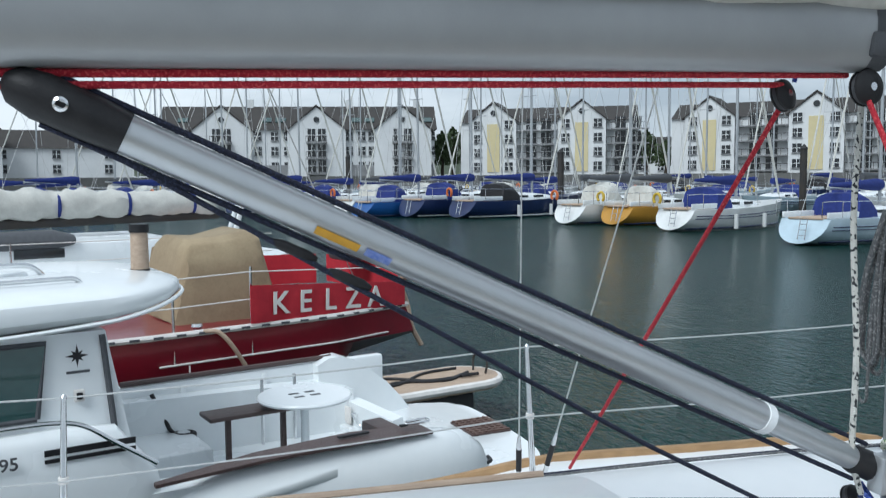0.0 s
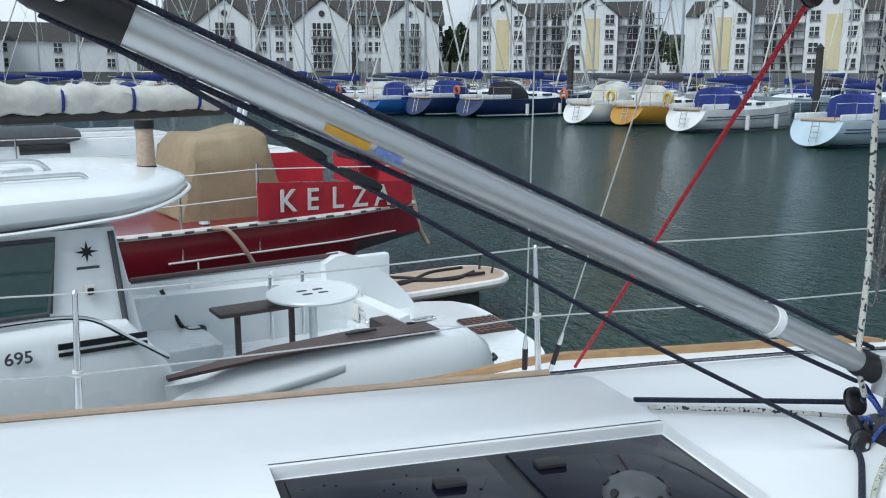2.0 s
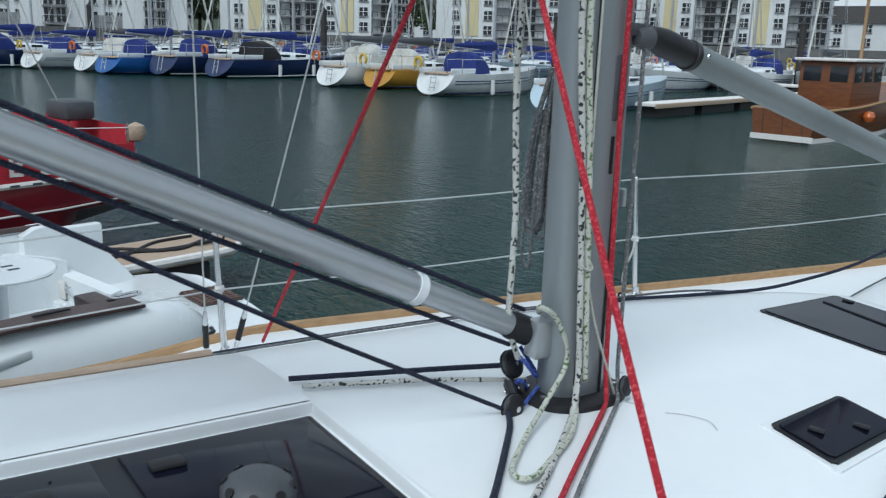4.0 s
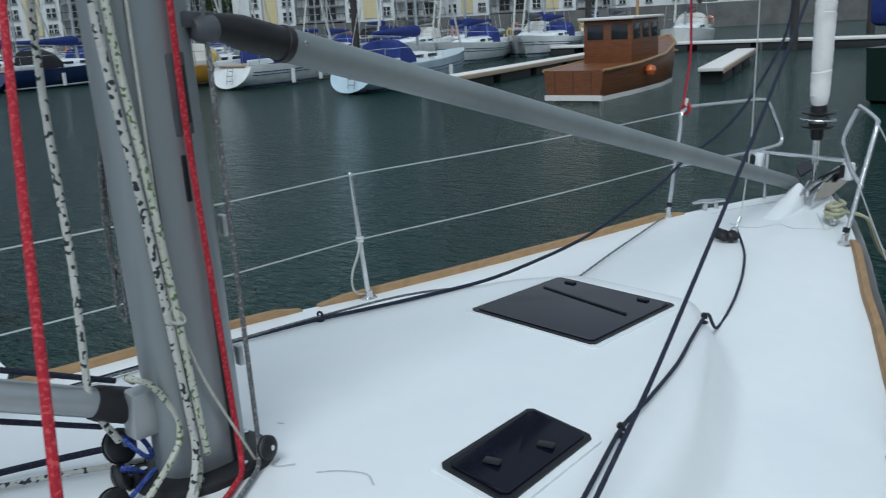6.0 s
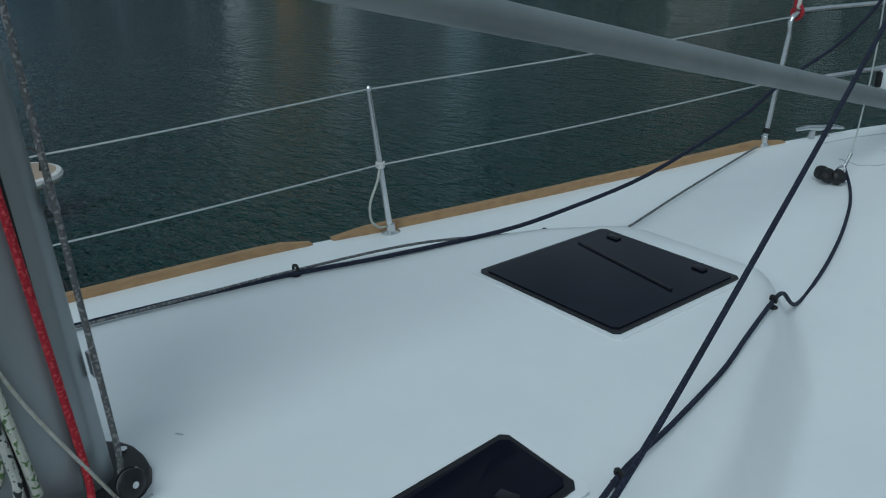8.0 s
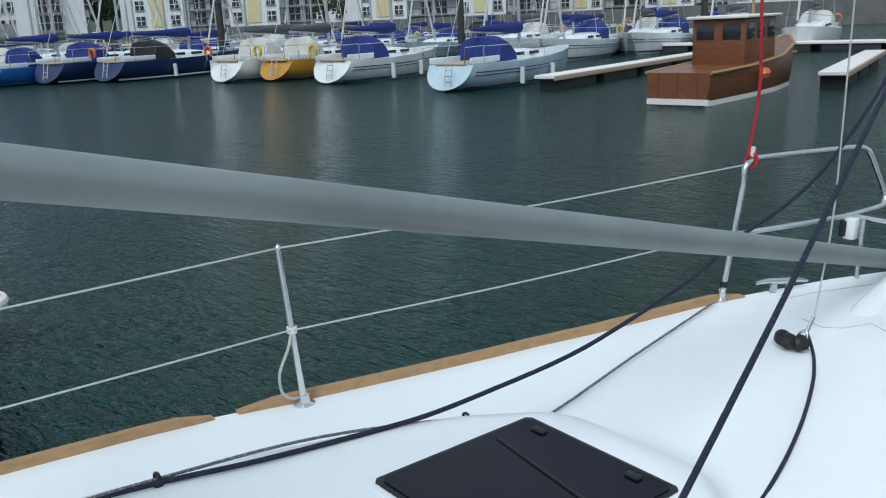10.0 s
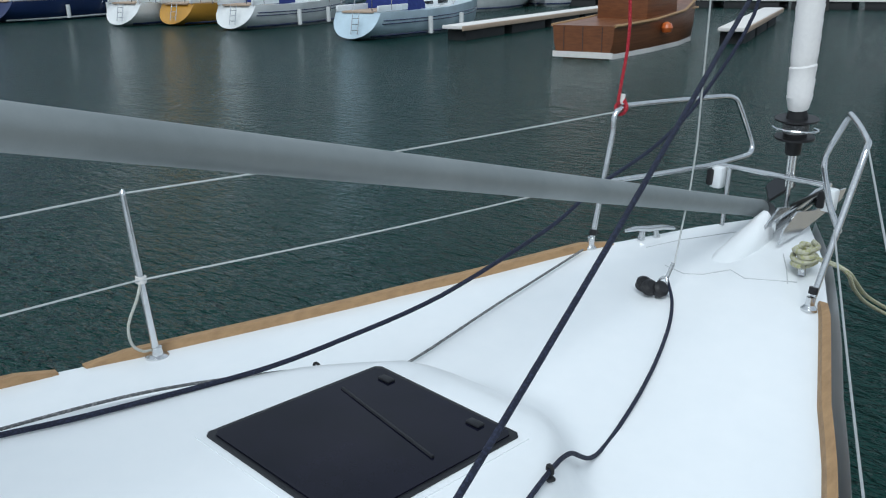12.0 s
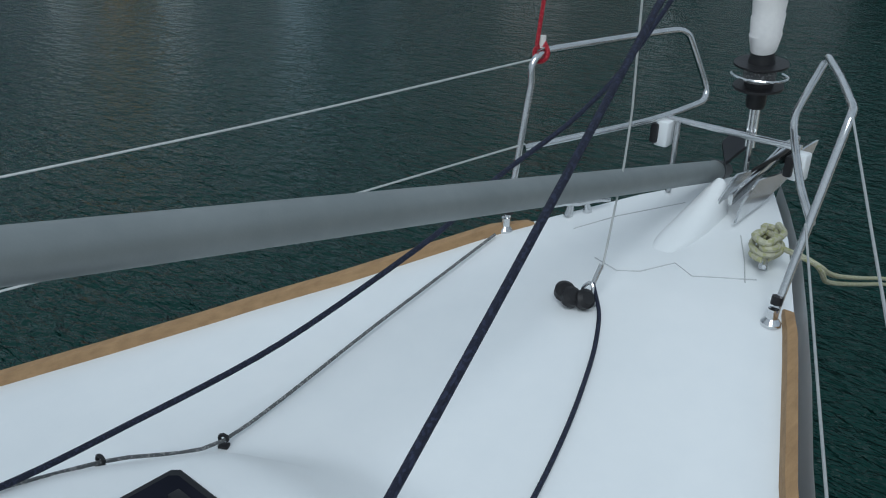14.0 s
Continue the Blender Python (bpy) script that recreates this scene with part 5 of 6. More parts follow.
    part("outboard_tiller", tube([(-2.05, -0.35, 0.98), (-1.95, -0.25, 0.72), (-1.9, -0.2, 0.66)], 0.016, 8), BLACK, t)
    part("coiled_hose", tube([(-1.9 + 0.07 * math.cos(a), -0.15 + 0.07 * math.sin(a), 0.66 + 0.003 * a) for a in np.arange(0, 14, 0.5)], 0.012, 6), BLACK, t)
    part("locker_seat", box((-1.75, -0.45, 0.58), (0.7, 0.7, 0.24), 0.03), GEL2, t)


motor_cruiser()


# ---- the red yacht beyond it ----
def red_yacht():
    m = Matrix.Translation(B @ V(-7.1, -0.34, 0)) @ Matrix.Rotation(radians(13), 4, "Z")
    m.translation.z = -1.6
    m = outward(1.22) @ m @ Matrix.Translation((0, 0, -0.10))
    t = thing("red_yacht", "red-hulled cruising yacht with name cloths and a tan cockpit cover", "sailing yacht", m=m)
    k, b0 = 1.1, 1.93
    S = lambda y, z: (y * k, (z - 0.997) * k + 0.997 + b0)
    W_ = [(-9.0, 0.05), (-7, 0.9), (-4.5, 1.45), (-1.5, 1.5), (0.5, 1.35), (1.55, 1.05)]
    Z_ = [(-9.0, 1.62), (-5, 1.34), (-1.86, 1.275), (-0.5, 1.28), (1.54, 1.285)]
    rings = []
    for y in (-9.0, -8, -7, -5.5, -4.5, -3, -1.5, -0.8, 0, 0.5, 0.9, 1.25, 1.54):
        w, z = lerp(W_, y), lerp(Z_, y)
        rake = 0.0 if y < 1 else 0.28
        x0 = -1.35
        low = 0.1 if y < 0.9 else 0.72
        rings.append([V(x0 + w, y, z), V(x0 + w * 0.99, y + rake * 0.4, z - 0.3), V(x0 + w * 0.8, y + rake * 0.8, low + 0.2), V(x0, y - (0.5 if y > 1 else 0), low - 0.2), V(x0 - w * 0.8, y + rake * 0.8, low + 0.2), V(x0 - w * 0.99, y + rake * 0.4, z - 0.3), V(x0 - w, y, z)])
    part("hull", loft(rings), REDHULL, t, "dark red painted hull")
    pts = [V(-1.35 + lerp(W_, y) + 0.005, y, lerp(Z_, y) + 0.02) for y in np.linspace(-8.5, 1.56, 30)]
    part("gunwale", tube(pts, 0.03, 6), LETTER, t, "white gunwale strip")
    for y in np.linspace(-4, 1.4, 26):
        part("gunwale_slot", box((-1.35 + lerp(W_, y) + 0.03, y, lerp(Z_, y) + 0.02), (0.02, 0.09, 0.022)), GREYP, t)
    cov = [V(-1.35 + lerp(W_, y) * 0.995 + 0.02, y, lerp(Z_, y) - 0.26) for y in np.linspace(-1.4, 1.25, 16)]
    part("cove_line", tube(cov, 0.011, 6), LETTER, t, "white cove line")
    part("deck", slab([(-1.35 + lerp(W_, y) - 0.08, y) for y in np.linspace(-8, 1.4, 20)] + [(-1.35 - lerp(W_, y) + 0.08, y) for y in np.linspace(1.4, -8, 20)], 1.10, 1.16), PALETEAK, t)
    part("coachroof", box((-1.35, -4.2, 1.25), (1.5, 3.6, 0.5), 0.1), GEL2, t)
    # name cloth on the rail
    bm = bmesh.new()
    rows = []
    for i, y in enumerate(np.linspace(-0.49, 1.47, 24)):
        x = 0.10 - 0.162 * (y + 0.36) + 0.006 * math.sin(i * 1.1)
        zb, zt = lerp([(-0.49, 1.33), (1.47, 1.315)], y), lerp([(-0.49, 1.71), (1.47, 1.58)], y)
        rows.append([V(x, y, zb), V(x + 0.006, y, (zb + zt) / 2), V(x, y, zt), V(x - 0.012, y, zt), V(x - 0.012, y, zb)])
    loft(rows, bm=bm)
    part("name_cloth", bm, REDCLOTH, t, "red canvas name cloth")
    rot = Matrix.Rotation(radians(90), 4, "Z") @ Matrix.Rotation(radians(90), 4, "X")
    for ch, y, z in (("K", -0.27, 1.405), ("E", 0.05, 1.392), ("L", 0.36, 1.38), ("Z", 0.63, 1.367), ("A", 0.93, 1.352)):
        x = 0.10 - 0.162 * (y + 0.36) + 0.024
        letters(ch, 0.32, LETTER, t, Matrix.Translation((x, y, z)) @ Matrix.Rotation(radians(9.2), 4, "Z") @ rot @ Matrix.Rotation(radians(-2.4), 4, "Z"), 0.004, "letter")
    bm = bmesh.new()
    rows = []
    for i, y in enumerate(np.linspace(-0.1, 1.45, 14)):
        x = -1.35 - lerp(W_, y) + 0.01 * math.sin(i)
        rows.append([V(x, y, 1.35), V(x, y, 1.74), V(x - 0.01, y, 1.74), V(x - 0.01, y, 1.35)])
    loft(rows, bm=bm)
    part("far_cloth", bm, REDCLOTH, t, "red canvas cloth on the far rail")
    bm = bmesh.new()
    rows = []
    for x in np.linspace(-2.3, -0.4, 8):
        y = 1.56 + 0.02 * math.sin(x * 9)
        rows.append([V(x, y, 1.38), V(x, y, 1.74), V(x, y + 0.012, 1.74), V(x, y + 0.012, 1.38)])
    loft(rows, bm=bm)
    part("stern_cloth", bm, REDCLOTH, t, "red canvas cloth across the stern")
    # tan cover over the cockpit hood
    rings = []
    rng = random.Random(6)
    for y, w, zt in ((-1.16, 0.60, 1.30), (-1.08, 0.62, 1.75), (-1.0, 0.62, 2.06), (-0.93, 0.61, 2.13), (-0.6, 0.63, 2.13), (-0.28, 0.62, 2.2), (-0.2, 0.61, 2.17), (-0.12, 0.64, 1.8), (-0.02, 0.68, 1.3)):
        ring = []
        for j in range(22):
            a = math.pi * j / 21
            ring.append(V(-1.2 + w * math.copysign(abs(math.cos(a)) ** 0.26, math.cos(a)) * (1.12 - 0.12 * math.sin(a)) + rng.uniform(-0.014, 0.014), y + 0.12 + rng.uniform(-0.016, 0.016), 1.12 + (zt - 1.12) * math.sin(a) ** 0.24 + rng.uniform(-0.012, 0.012)))
        rings.append(ring)
    part("cockpit_cover", loft(rings, closed=False), TAN, t, "wrinkled tan canvas cover")
    for y, z in ((-1.25, 1.82), (-0.46, 1.86), (1.45, 1.75), (-2.6, 1.8)):
        x = -1.35 + lerp(W_, y) - 0.02
        part("stanchion", tube([(x, y, 1.0), (x, y, z + 0.03)], 0.014, 8), STEEL, t)
    for dz in (0.0, 0.27):
        part("guard_wire", tube([(-1.35 + lerp(W_, y), y, z - dz) for y, z in ((-4, 1.78), (-1.25, 1.82), (-0.46, 1.84), (1.45, 1.74))], 0.007, 6), LETTER, t)
    part("winch", lathe([(0.055, 0), (0.04, 0.03), (0.04, 0.12), (0.06, 0.14), (0.05, 0.17), (0.001, 0.175)], (-0.12, -0.95, 1.18), 14), STEEL, t)
    part("hull_rope", tube(curve([(0.1, -1.0, 1.3), (0.2, -0.85, 1.3), (0.22, -0.7, 1.12), (0.16, -0.5, 0.8)], 5), 0.022, 8), PALETEAK, t)
    part("vertical_cord", tube([(0.15, -1.12, 1.0), (0.14, -1.12, 0.55)], 0.008, 6), LETTER, t)
    part("stern_gear", tube(curve([(-0.6, 1.6, 1.6), (-0.5, 1.68, 1.3), (-0.45, 1.72, 1.0), (-0.4, 1.82, 0.78)], 4), 0.03, 8), PALETEAK, t, "rope and timber gear on the stern")
    part("stern_ball", lathe([(0.001, -0.1), (0.08, -0.07), (0.11, 0), (0.09, 0.08), (0.001, 0.12)], (-0.42, 1.62, 1.66), 12), PALETEAK, t)
    part("engine", box((-1.3, 1.35, 1.86), (0.5, 0.35, 0.22), 0.06), GREYP, t, "grey gear on the stern rail")
    # mast, boom with white bundled sail, and stays
    part("mast", tube([(-1.35, -3.6, 1.0), (-1.35, -3.6, 12)], 0.09, 14), PILEM, t, "dark mast")
    part("backstay", tube([(-1.35, 1.5, 1.4), (-1.35, -3.5, 12)], 0.008, 6), WIRE, t)


red_yacht()


# ---- yachts across the basin ----
def paint(name, c):
    return surf(name, c, tuple(v * 0.8 for v in c), 1.5, 0.3, coat=0.3)


HW, HN, HY, HL = paint("hull_white", (0.72, 0.74, 0.74)), paint("hull_navy", (0.012, 0.025, 0.09)), paint("hull_yellow", (0.48, 0.25, 0.035)), paint("hull_pale_blue", (0.48, 0.6, 0.68))
HB, HG = paint("hull_blue", (0.02, 0.1, 0.33)), paint("hull_dark_green", (0.012, 0.03, 0.022))
ORANGE = paint("orange_buoy", (0.6, 0.14, 0.03))
YELB = paint("yellow_buoy", (0.6, 0.42, 0.04))


def sail_bundle_yacht():
    m = Matrix.Translation((-14.0, -1.4, WATER)) @ Matrix.Rotation(radians(14), 4, "Z")
    t = thing("white_yacht", "white yacht with a bundled sail lashed along its boom", "sailing yacht", m=m)
    rings = []
    for y, w, z in ((-9, 0.1, 1.5), (-6, 1.2, 1.25), (-2, 1.6, 1.15), (1.2, 1.4, 1.2), (2.0, 1.1, 1.25)):
        rings.append([V(w * 1.3, y, z + 0.34), V(w * 1.15, y, 0.2), V(0, y, -0.2), V(-w * 1.15, y, 0.2), V(-w * 1.3, y, z + 0.34)])
    part("hull", loft(rings), GEL2, t)
    part("coachroof", box((0, -2.6, 1.66), (2.3, 5.4, 0.54), 0.16), GEL2, t)
    part("rub_rail", tube([r_[0] + V(0.01, 0, -0.06) for r_ in rings], 0.03, 6), PALETEAK, t, "worn timber rubbing rail")
    for y in (-0.3, 0.7):
        part("cockpit_coaming", box((0.8, y + 0.2, 1.5), (0.18, 0.9, 0.22), 0.05), GEL2, t)
    part("cockpit_bag", box((0.3, 0.6, 1.62), (0.5, 0.6, 0.24), 0.09), ORANGE, t, "orange bag in the cockpit")
    part("winch", lathe([(0.07, 0), (0.05, 0.04), (0.05, 0.15), (0.07, 0.18), (0.001, 0.19)], (0.85, 0.2, 1.6), 12), STEEL, t)
    for y in (-4.4, -3.2, -2.0):
        part("cabin_window", box((1.155, y, 1.76), (0.02, 0.7, 0.14), 0.004), DARKGL, t)
    part("mast", tube([(0, -4.2, 1.4), (0, -4.2, 13)], 0.1, 14), PILEM, t, "dark mast with a blue collar")
    part("mast_collar", tube([(0, -4.2, 2.8), (0, -4.2, 3.2)], 0.12, 14), CANVASB, t)
    part("boom", tube([(0, -4.1, 2.12), (0, 1.2, 2.22)], 0.08, 12), PILEM, t)
    rng, rr = random.Random(12), []
    for i, y in enumerate(np.linspace(-4.2, 1.1, 44)):
        h = 0.30 - 0.10 * (y + 4.2) / 5.3 + (0.25 * ease(-3.6, -4.2, y))
        pinch = 0.80 if i % 9 == 4 else 1 + 0.14 * math.sin(i * 1.1 + 0.6 * math.sin(i * 0.7)) * (0.4 + 0.6 * rng.random())
        rr.append([V(0.19 * pinch * math.cos(a) * rng.uniform(0.85, 1.12), y, 2.32 + h * 0.55 + h * pinch * math.sin(a) * rng.uniform(0.86, 1.12)) for a in (2 * math.pi * j / 14 for j in range(14))])
    part("bundled_sail", loft(rr), SAIL, t, "white sail bundled on the boom")
    for i in (4, 13, 22, 31, 40):
        y = -4.2 + 5.3 * i / 43
        part("sail_tie", lathe([(0.19, -0.022), (0.195, 0), (0.19, 0.022)], (0, y, 2.44), 14, rot=Matrix.Rotation(radians(90), 3, "X")), CANVASB, t, "blue sail tie")
    part("dinghy", loft([[V(1.0 + 0.26 * math.cos(a), y, 1.95 + 0.16 * math.sin(a) * s) for a in (2 * math.pi * j / 12 for j in range(12))] for y, s in ((-3.4, 0.4), (-3.1, 0.9), (-1.8, 1), (-1.5, 0.5))]), GREYP, t, "grey dinghy lashed on deck")
    for y in (-2.5, -0.8, 0.9):
        part("stanchion", tube([(1.85, y, 1.3), (1.85, y, 1.98)], 0.014, 6), STEEL, t)
    for z in (1.68, 1.96):
        part("guard_wire", tube([(1.85, -5, z), (1.85, 1.4, z)], 0.008, 5), LETTER, t)
    for dx in (0.75, 1.0):
        part("crutch", tube([(dx, 0.9, 1.3), (dx + 0.25, 1.15, 2.4)], 0.045, 8), GEL2, t, "white inclined stern pole")
    for x, y in ((1.3, -4.3), (-1.3, -4.3), (0, 1.9)):
        part("stay", tube([(x, y, 1.2), (0, -4.2, 12.8)], 0.008, 5), WIRE, t)


sail_bundle_yacht()

def far_yacht(hull, label, m, L=10.0, beam=3.1, free=1.05, cover=CANVASB, hood=CANVASB, stripe=None, mast=13.0, buoy=None, blue_cover=True, open_stern=True):
    t = thing("moored_yacht", label, "sailing yacht", m=m, group="yachts across the basin")
    rings = []
    for u in (0, 0.04, 0.12, 0.3, 0.5, 0.7, 0.86, 0.95, 1.0):
        w = beam / 2 * lerp([(0, 0.66), (0.3, 0.97), (0.5, 1.0), (0.7, 0.85), (0.86, 0.5), (0.95, 0.2), (1, 0.02)], u)
        z = free * lerp([(0, 0.94), (0.4, 0.92), (1, 1.22)], u)
        y0 = u * L
        lean = 0.7 * (1 - ease(0, 0.1, u))
        over = 0.9 * ease(0.8, 1, u)
        ring = []
        for a in np.linspace(0, math.pi, 13):
            c, s = math.cos(a), math.sin(a)
            zz = z - (z + lerp([(0, -0.08), (0.12, 0.12), (0.3, 0.28)], u)) * s ** 0.75
            xx = w * math.copysign(abs(c) ** lerp([(0, 1.0), (0.15, 0.75), (0.4, 0.55)], u), c)
            f = (z - zz) / z
            ring.append(V(xx, y0 - lean * f - over * f + lean * 0.7, zz))
        rings.append(ring)
    h = part("hull", loft(rings), hull, t)
    for sgn in (1, -1):
        for f in (0.30, 0.42, 0.86) if stripe else (0.88,):
            line = []
            for r in rings[1:]:
                half = r[:7] if sgn > 0 else r[:5:-1]
                zt = r[0].z * (1 - f)
                for a, b in zip(half, half[1:]):
                    if a.z >= zt >= b.z:
                        q = a.lerp(b, (a.z - zt) / max(a.z - b.z, 1e-6))
                        line.append(q + V(sgn * 0.008, 0, 0))
                        break
            if len(line) > 2:
                part("hull_stripe", tube(line, 0.022 if f < 0.8 else 0.05, 6), HN if (hull is not HN or f < 0.8) else HW, h)
    deck = [(r[0].x - 0.02, r[0].y, r[0].z) for r in rings] + [(r[-1].x + 0.02, r[-1].y, r[-1].z) for r in reversed(rings)]
    bm = bmesh.new()
    bm.faces.new([bm.verts.new((x, y, z - 0.03)) for x, y, z in deck])
    part("deck", bm, GEL2, t)
    cab = []
    for y, w, z in ((0.30, 0.30, 0.42), (0.34, 0.32, 0.46), (0.5, 0.30, 0.42), (0.64, 0.22, 0.30), (0.72, 0.14, 0.05)):
        cab.append([V(beam * w * math.copysign(abs(math.cos(a)) ** 0.5, math.cos(a)), y * L, free * 0.93 + z * max(math.sin(a), 0) ** 0.6) for a in np.linspace(0, math.pi, 12)])
    c = part("coachroof", loft(cab, closed=False), GEL2, t)
    for s in (-1, 1):
        for y in (0.40, 0.52):
            part("cabin_window", box((s * beam * 0.302, y * L, free * 0.93 + 0.22), (0.05, 0.10 * L * 0.75, 0.14), 0.01), DARKGL, c)
    for s in (-1, 1):
        part("coaming", box((s * beam * 0.30, 0.17 * L, free * 0.97 + 0.1), (0.10, 0.26 * L, 0.24), 0.03), GEL2, t)
    part("cockpit_well", box((0, 0.16 * L, free * 0.95), (beam * 0.46, 0.24 * L, 0.08), 0.02), PALETEAK, t)
    sh = []
    for y, z in ((0.24, 0.55), (0.25, 0.98), (0.29, 1.05), (0.34, 0.85), (0.37, 0.5)):
        sh.append([V(beam * 0.32 * math.copysign(abs(math.cos(a)) ** 0.5, math.cos(a)), y * L, free * 0.9 + z * max(math.sin(a), 0) ** 0.5) for a in np.linspace(0, math.pi, 12)])
    part("sprayhood", loft(sh, closed=False), hood, t)
    part("mast", tube([(0, 0.56 * L, free), (0, 0.55 * L, mast)], [0.075, 0.06], 8), ALU, t)
    part("spreader", tube([(-0.6, 0.55 * L, mast * 0.55), (0.6, 0.55 * L, mast * 0.55)], 0.025, 6), ALU, t)
    part("spreader", tube([(-0.45, 0.55 * L, mast * 0.78), (0.45, 0.55 * L, mast * 0.78)], 0.02, 6), ALU, t)
    part("boom", tube([(0, 0.55 * L, 2.15), (0, 0.19 * L, 2.2)], 0.07, 8), ALU, t)
    cv = [[V(0.12 * r * math.cos(a), y * L, 2.30 + 0.17 * r * math.sin(a)) for a in (2 * math.pi * j / 10 for j in range(10))] for y, r in ((0.57, 1.3), (0.53, 1.6), (0.4, 1.1), (0.28, 0.8), (0.2, 0.5))]
    part("sail_cover", loft(cv), cover, t)
    for x, y, z in ((-beam * 0.45, 0.53, mast * 0.97), (beam * 0.45, 0.53, mast * 0.97), (0, 0.99, mast * 0.97), (0, 0.01, mast)):
        part("stay", tube([(x, y * L, free), (0, 0.55 * L, z)], 0.014, 4), WIRE, t)
    part("furled_jib", tube([(0, 0.97 * L, free + 0.5), (0, 0.575 * L, mast * 0.93)], 0.06, 6), SAIL, t)
    for s in (-1, 1):
        p = [(s * beam * 0.30, 0.02, free), (s * beam * 0.31, 0.0, free + 0.6), (s * beam * 0.37, 0.10 * L, free + 0.62), (s * beam * 0.37, 0.10 * L, free)]
        part("pushpit", tube(p, 0.02, 6), STEEL, t)
        part("guard_wire", tube([(s * beam * 0.37, 0.1 * L, free + 0.6), (s * beam * 0.47, 0.4 * L, free + 0.6), (s * beam * 0.36, 0.75 * L, free + 0.7), (0, L, free + 0.9)], 0.012, 4), STEEL, t)
    part("stern_ladder", tube([(0.10, -0.02, free * 0.95), (0.10, -0.22, 0.25)], 0.02, 6), STEEL, t)
    part("stern_ladder", tube([(0.40, -0.02, free * 0.95), (0.40, -0.22, 0.25)], 0.02, 6), STEEL, t)
    for z in (0.4, 0.62, 0.84):
        part("ladder_rung", tube([(0.10, -0.20 + 0.2 * z, z), (0.40, -0.20 + 0.2 * z, z)], 0.018, 6), STEEL, t)
    if buoy:
        part("horseshoe_buoy", tube([(-0.75 + 0.2 * math.cos(a), 0.02, free + 0.4 + 0.24 * math.sin(a)) for a in np.linspace(-0.9, 4.0, 12)], 0.07, 8), buoy, t, "bright lifebuoy on the stern rail")
    for y in (0.3, 0.55):
        part("fender", tube([(beam * 0.53, y * L, free * 0.7), (beam * 0.53, y * L, 0.1)], 0.1, 8), HW, t)
    return t


def far(az, d, yaw, eye=(1.83, -2.13), k=1.0):
    """A pose on the water at a bearing and distance, its thing made k times as large."""
    a = radians(az)
    return Matrix.Translation((eye[0] - d * math.sin(a), eye[1] + d * math.cos(a), WATER)) @ Matrix.Rotation(radians(yaw), 4, "Z") @ Matrix.Scale(k, 4)


K = 2.65
yb1 = far_yacht(HB, "bright blue yacht with a blue sail cover", far(74.4, 63, 22, k=1.22), 8.5, 2.8, 0.95)
yn1 = far_yacht(HN, "navy hulled cruiser with blue canvas cockpit tent", far(71.2, 62, 22, k=1.22), 9.5, 3.1, 1.1, buoy=None)
yn2 = far_yacht(HN, "navy hulled yacht with a white sugar-scoop stern", far(67.9, 60, 18, k=1.22), 10.5, 3.2, 1.05, buoy=ORANGE, hood=BLACK)
yw1 = far_yacht(HW, "white yacht with a scooped transom and orange lifebuoy", far(60.9, 52, 18, k=1.18), 9.0, 2.9, 1.05, cover=GREYP, hood=SAIL, buoy=ORANGE)
yy = far_yacht(HY, "ochre yellow hulled yacht with a yellow lifebuoy", far(57.9, 51, 18, k=1.17), 8.0, 2.8, 1.0, cover=GREYP, hood=SAIL, buoy=YELB)
yw2 = far_yacht(HW, "white yacht with dark hull stripes and ladder on the stern", far(54.3, 46, 16, k=1.12), 9.0, 3.1, 1.08, stripe=HN, buoy=YELB)
yl = far_yacht(HL, "pale blue yacht with a blue sail cover and boarding ladder", far(46.7, 38, 14, k=1.04), 10.5, 3.2, 1.1, stripe=HW, hood=CANVASB)
# the next boats along the first row, and the rows behind, seen as hulls and masts
rng = random.Random(21)
kinds = [yb1, yn1, yn2, yw1, yw2, yl]
for az, d, yaw, src in ((64.6, 70, 20, yw2), (75.6, 66, 22, yw1), (78.5, 70, 22, yw2), (82.5, 72, 20, yn1), (87, 74, 20, yw1), (91, 72, 20, yw2), (96, 70, 20, yb1)):
    copy_thing(src, far(az, d, yaw))
for i in range(17):
    az = 93 - i * 3.6 + rng.uniform(-0.9, 0.9)
    copy_thing(rng.choice([yw1, yw1, yw2, yl, yb1, yw2]), far(az, 90 - 14 * ease(80, 35, az) + rng.uniform(-3, 3), 200 + rng.uniform(-4, 4)))
for i in range(16):
    az = 90 - i * 3.9 + rng.uniform(-1, 1)
    copy_thing(rng.choice([yw1, yw2, yl, yn2]), far(az, 107 + rng.uniform(-4, 4), 20 + rng.uniform(-5, 5)))
for az, d in ((37.5, 66), (33.0, 72), (29.5, 76), (25.5, 72), (41, 74)):
    copy_thing(rng.choice([yw1, yw2, yw1]), far(az, d, 195 + rng.uniform(-5, 5)))


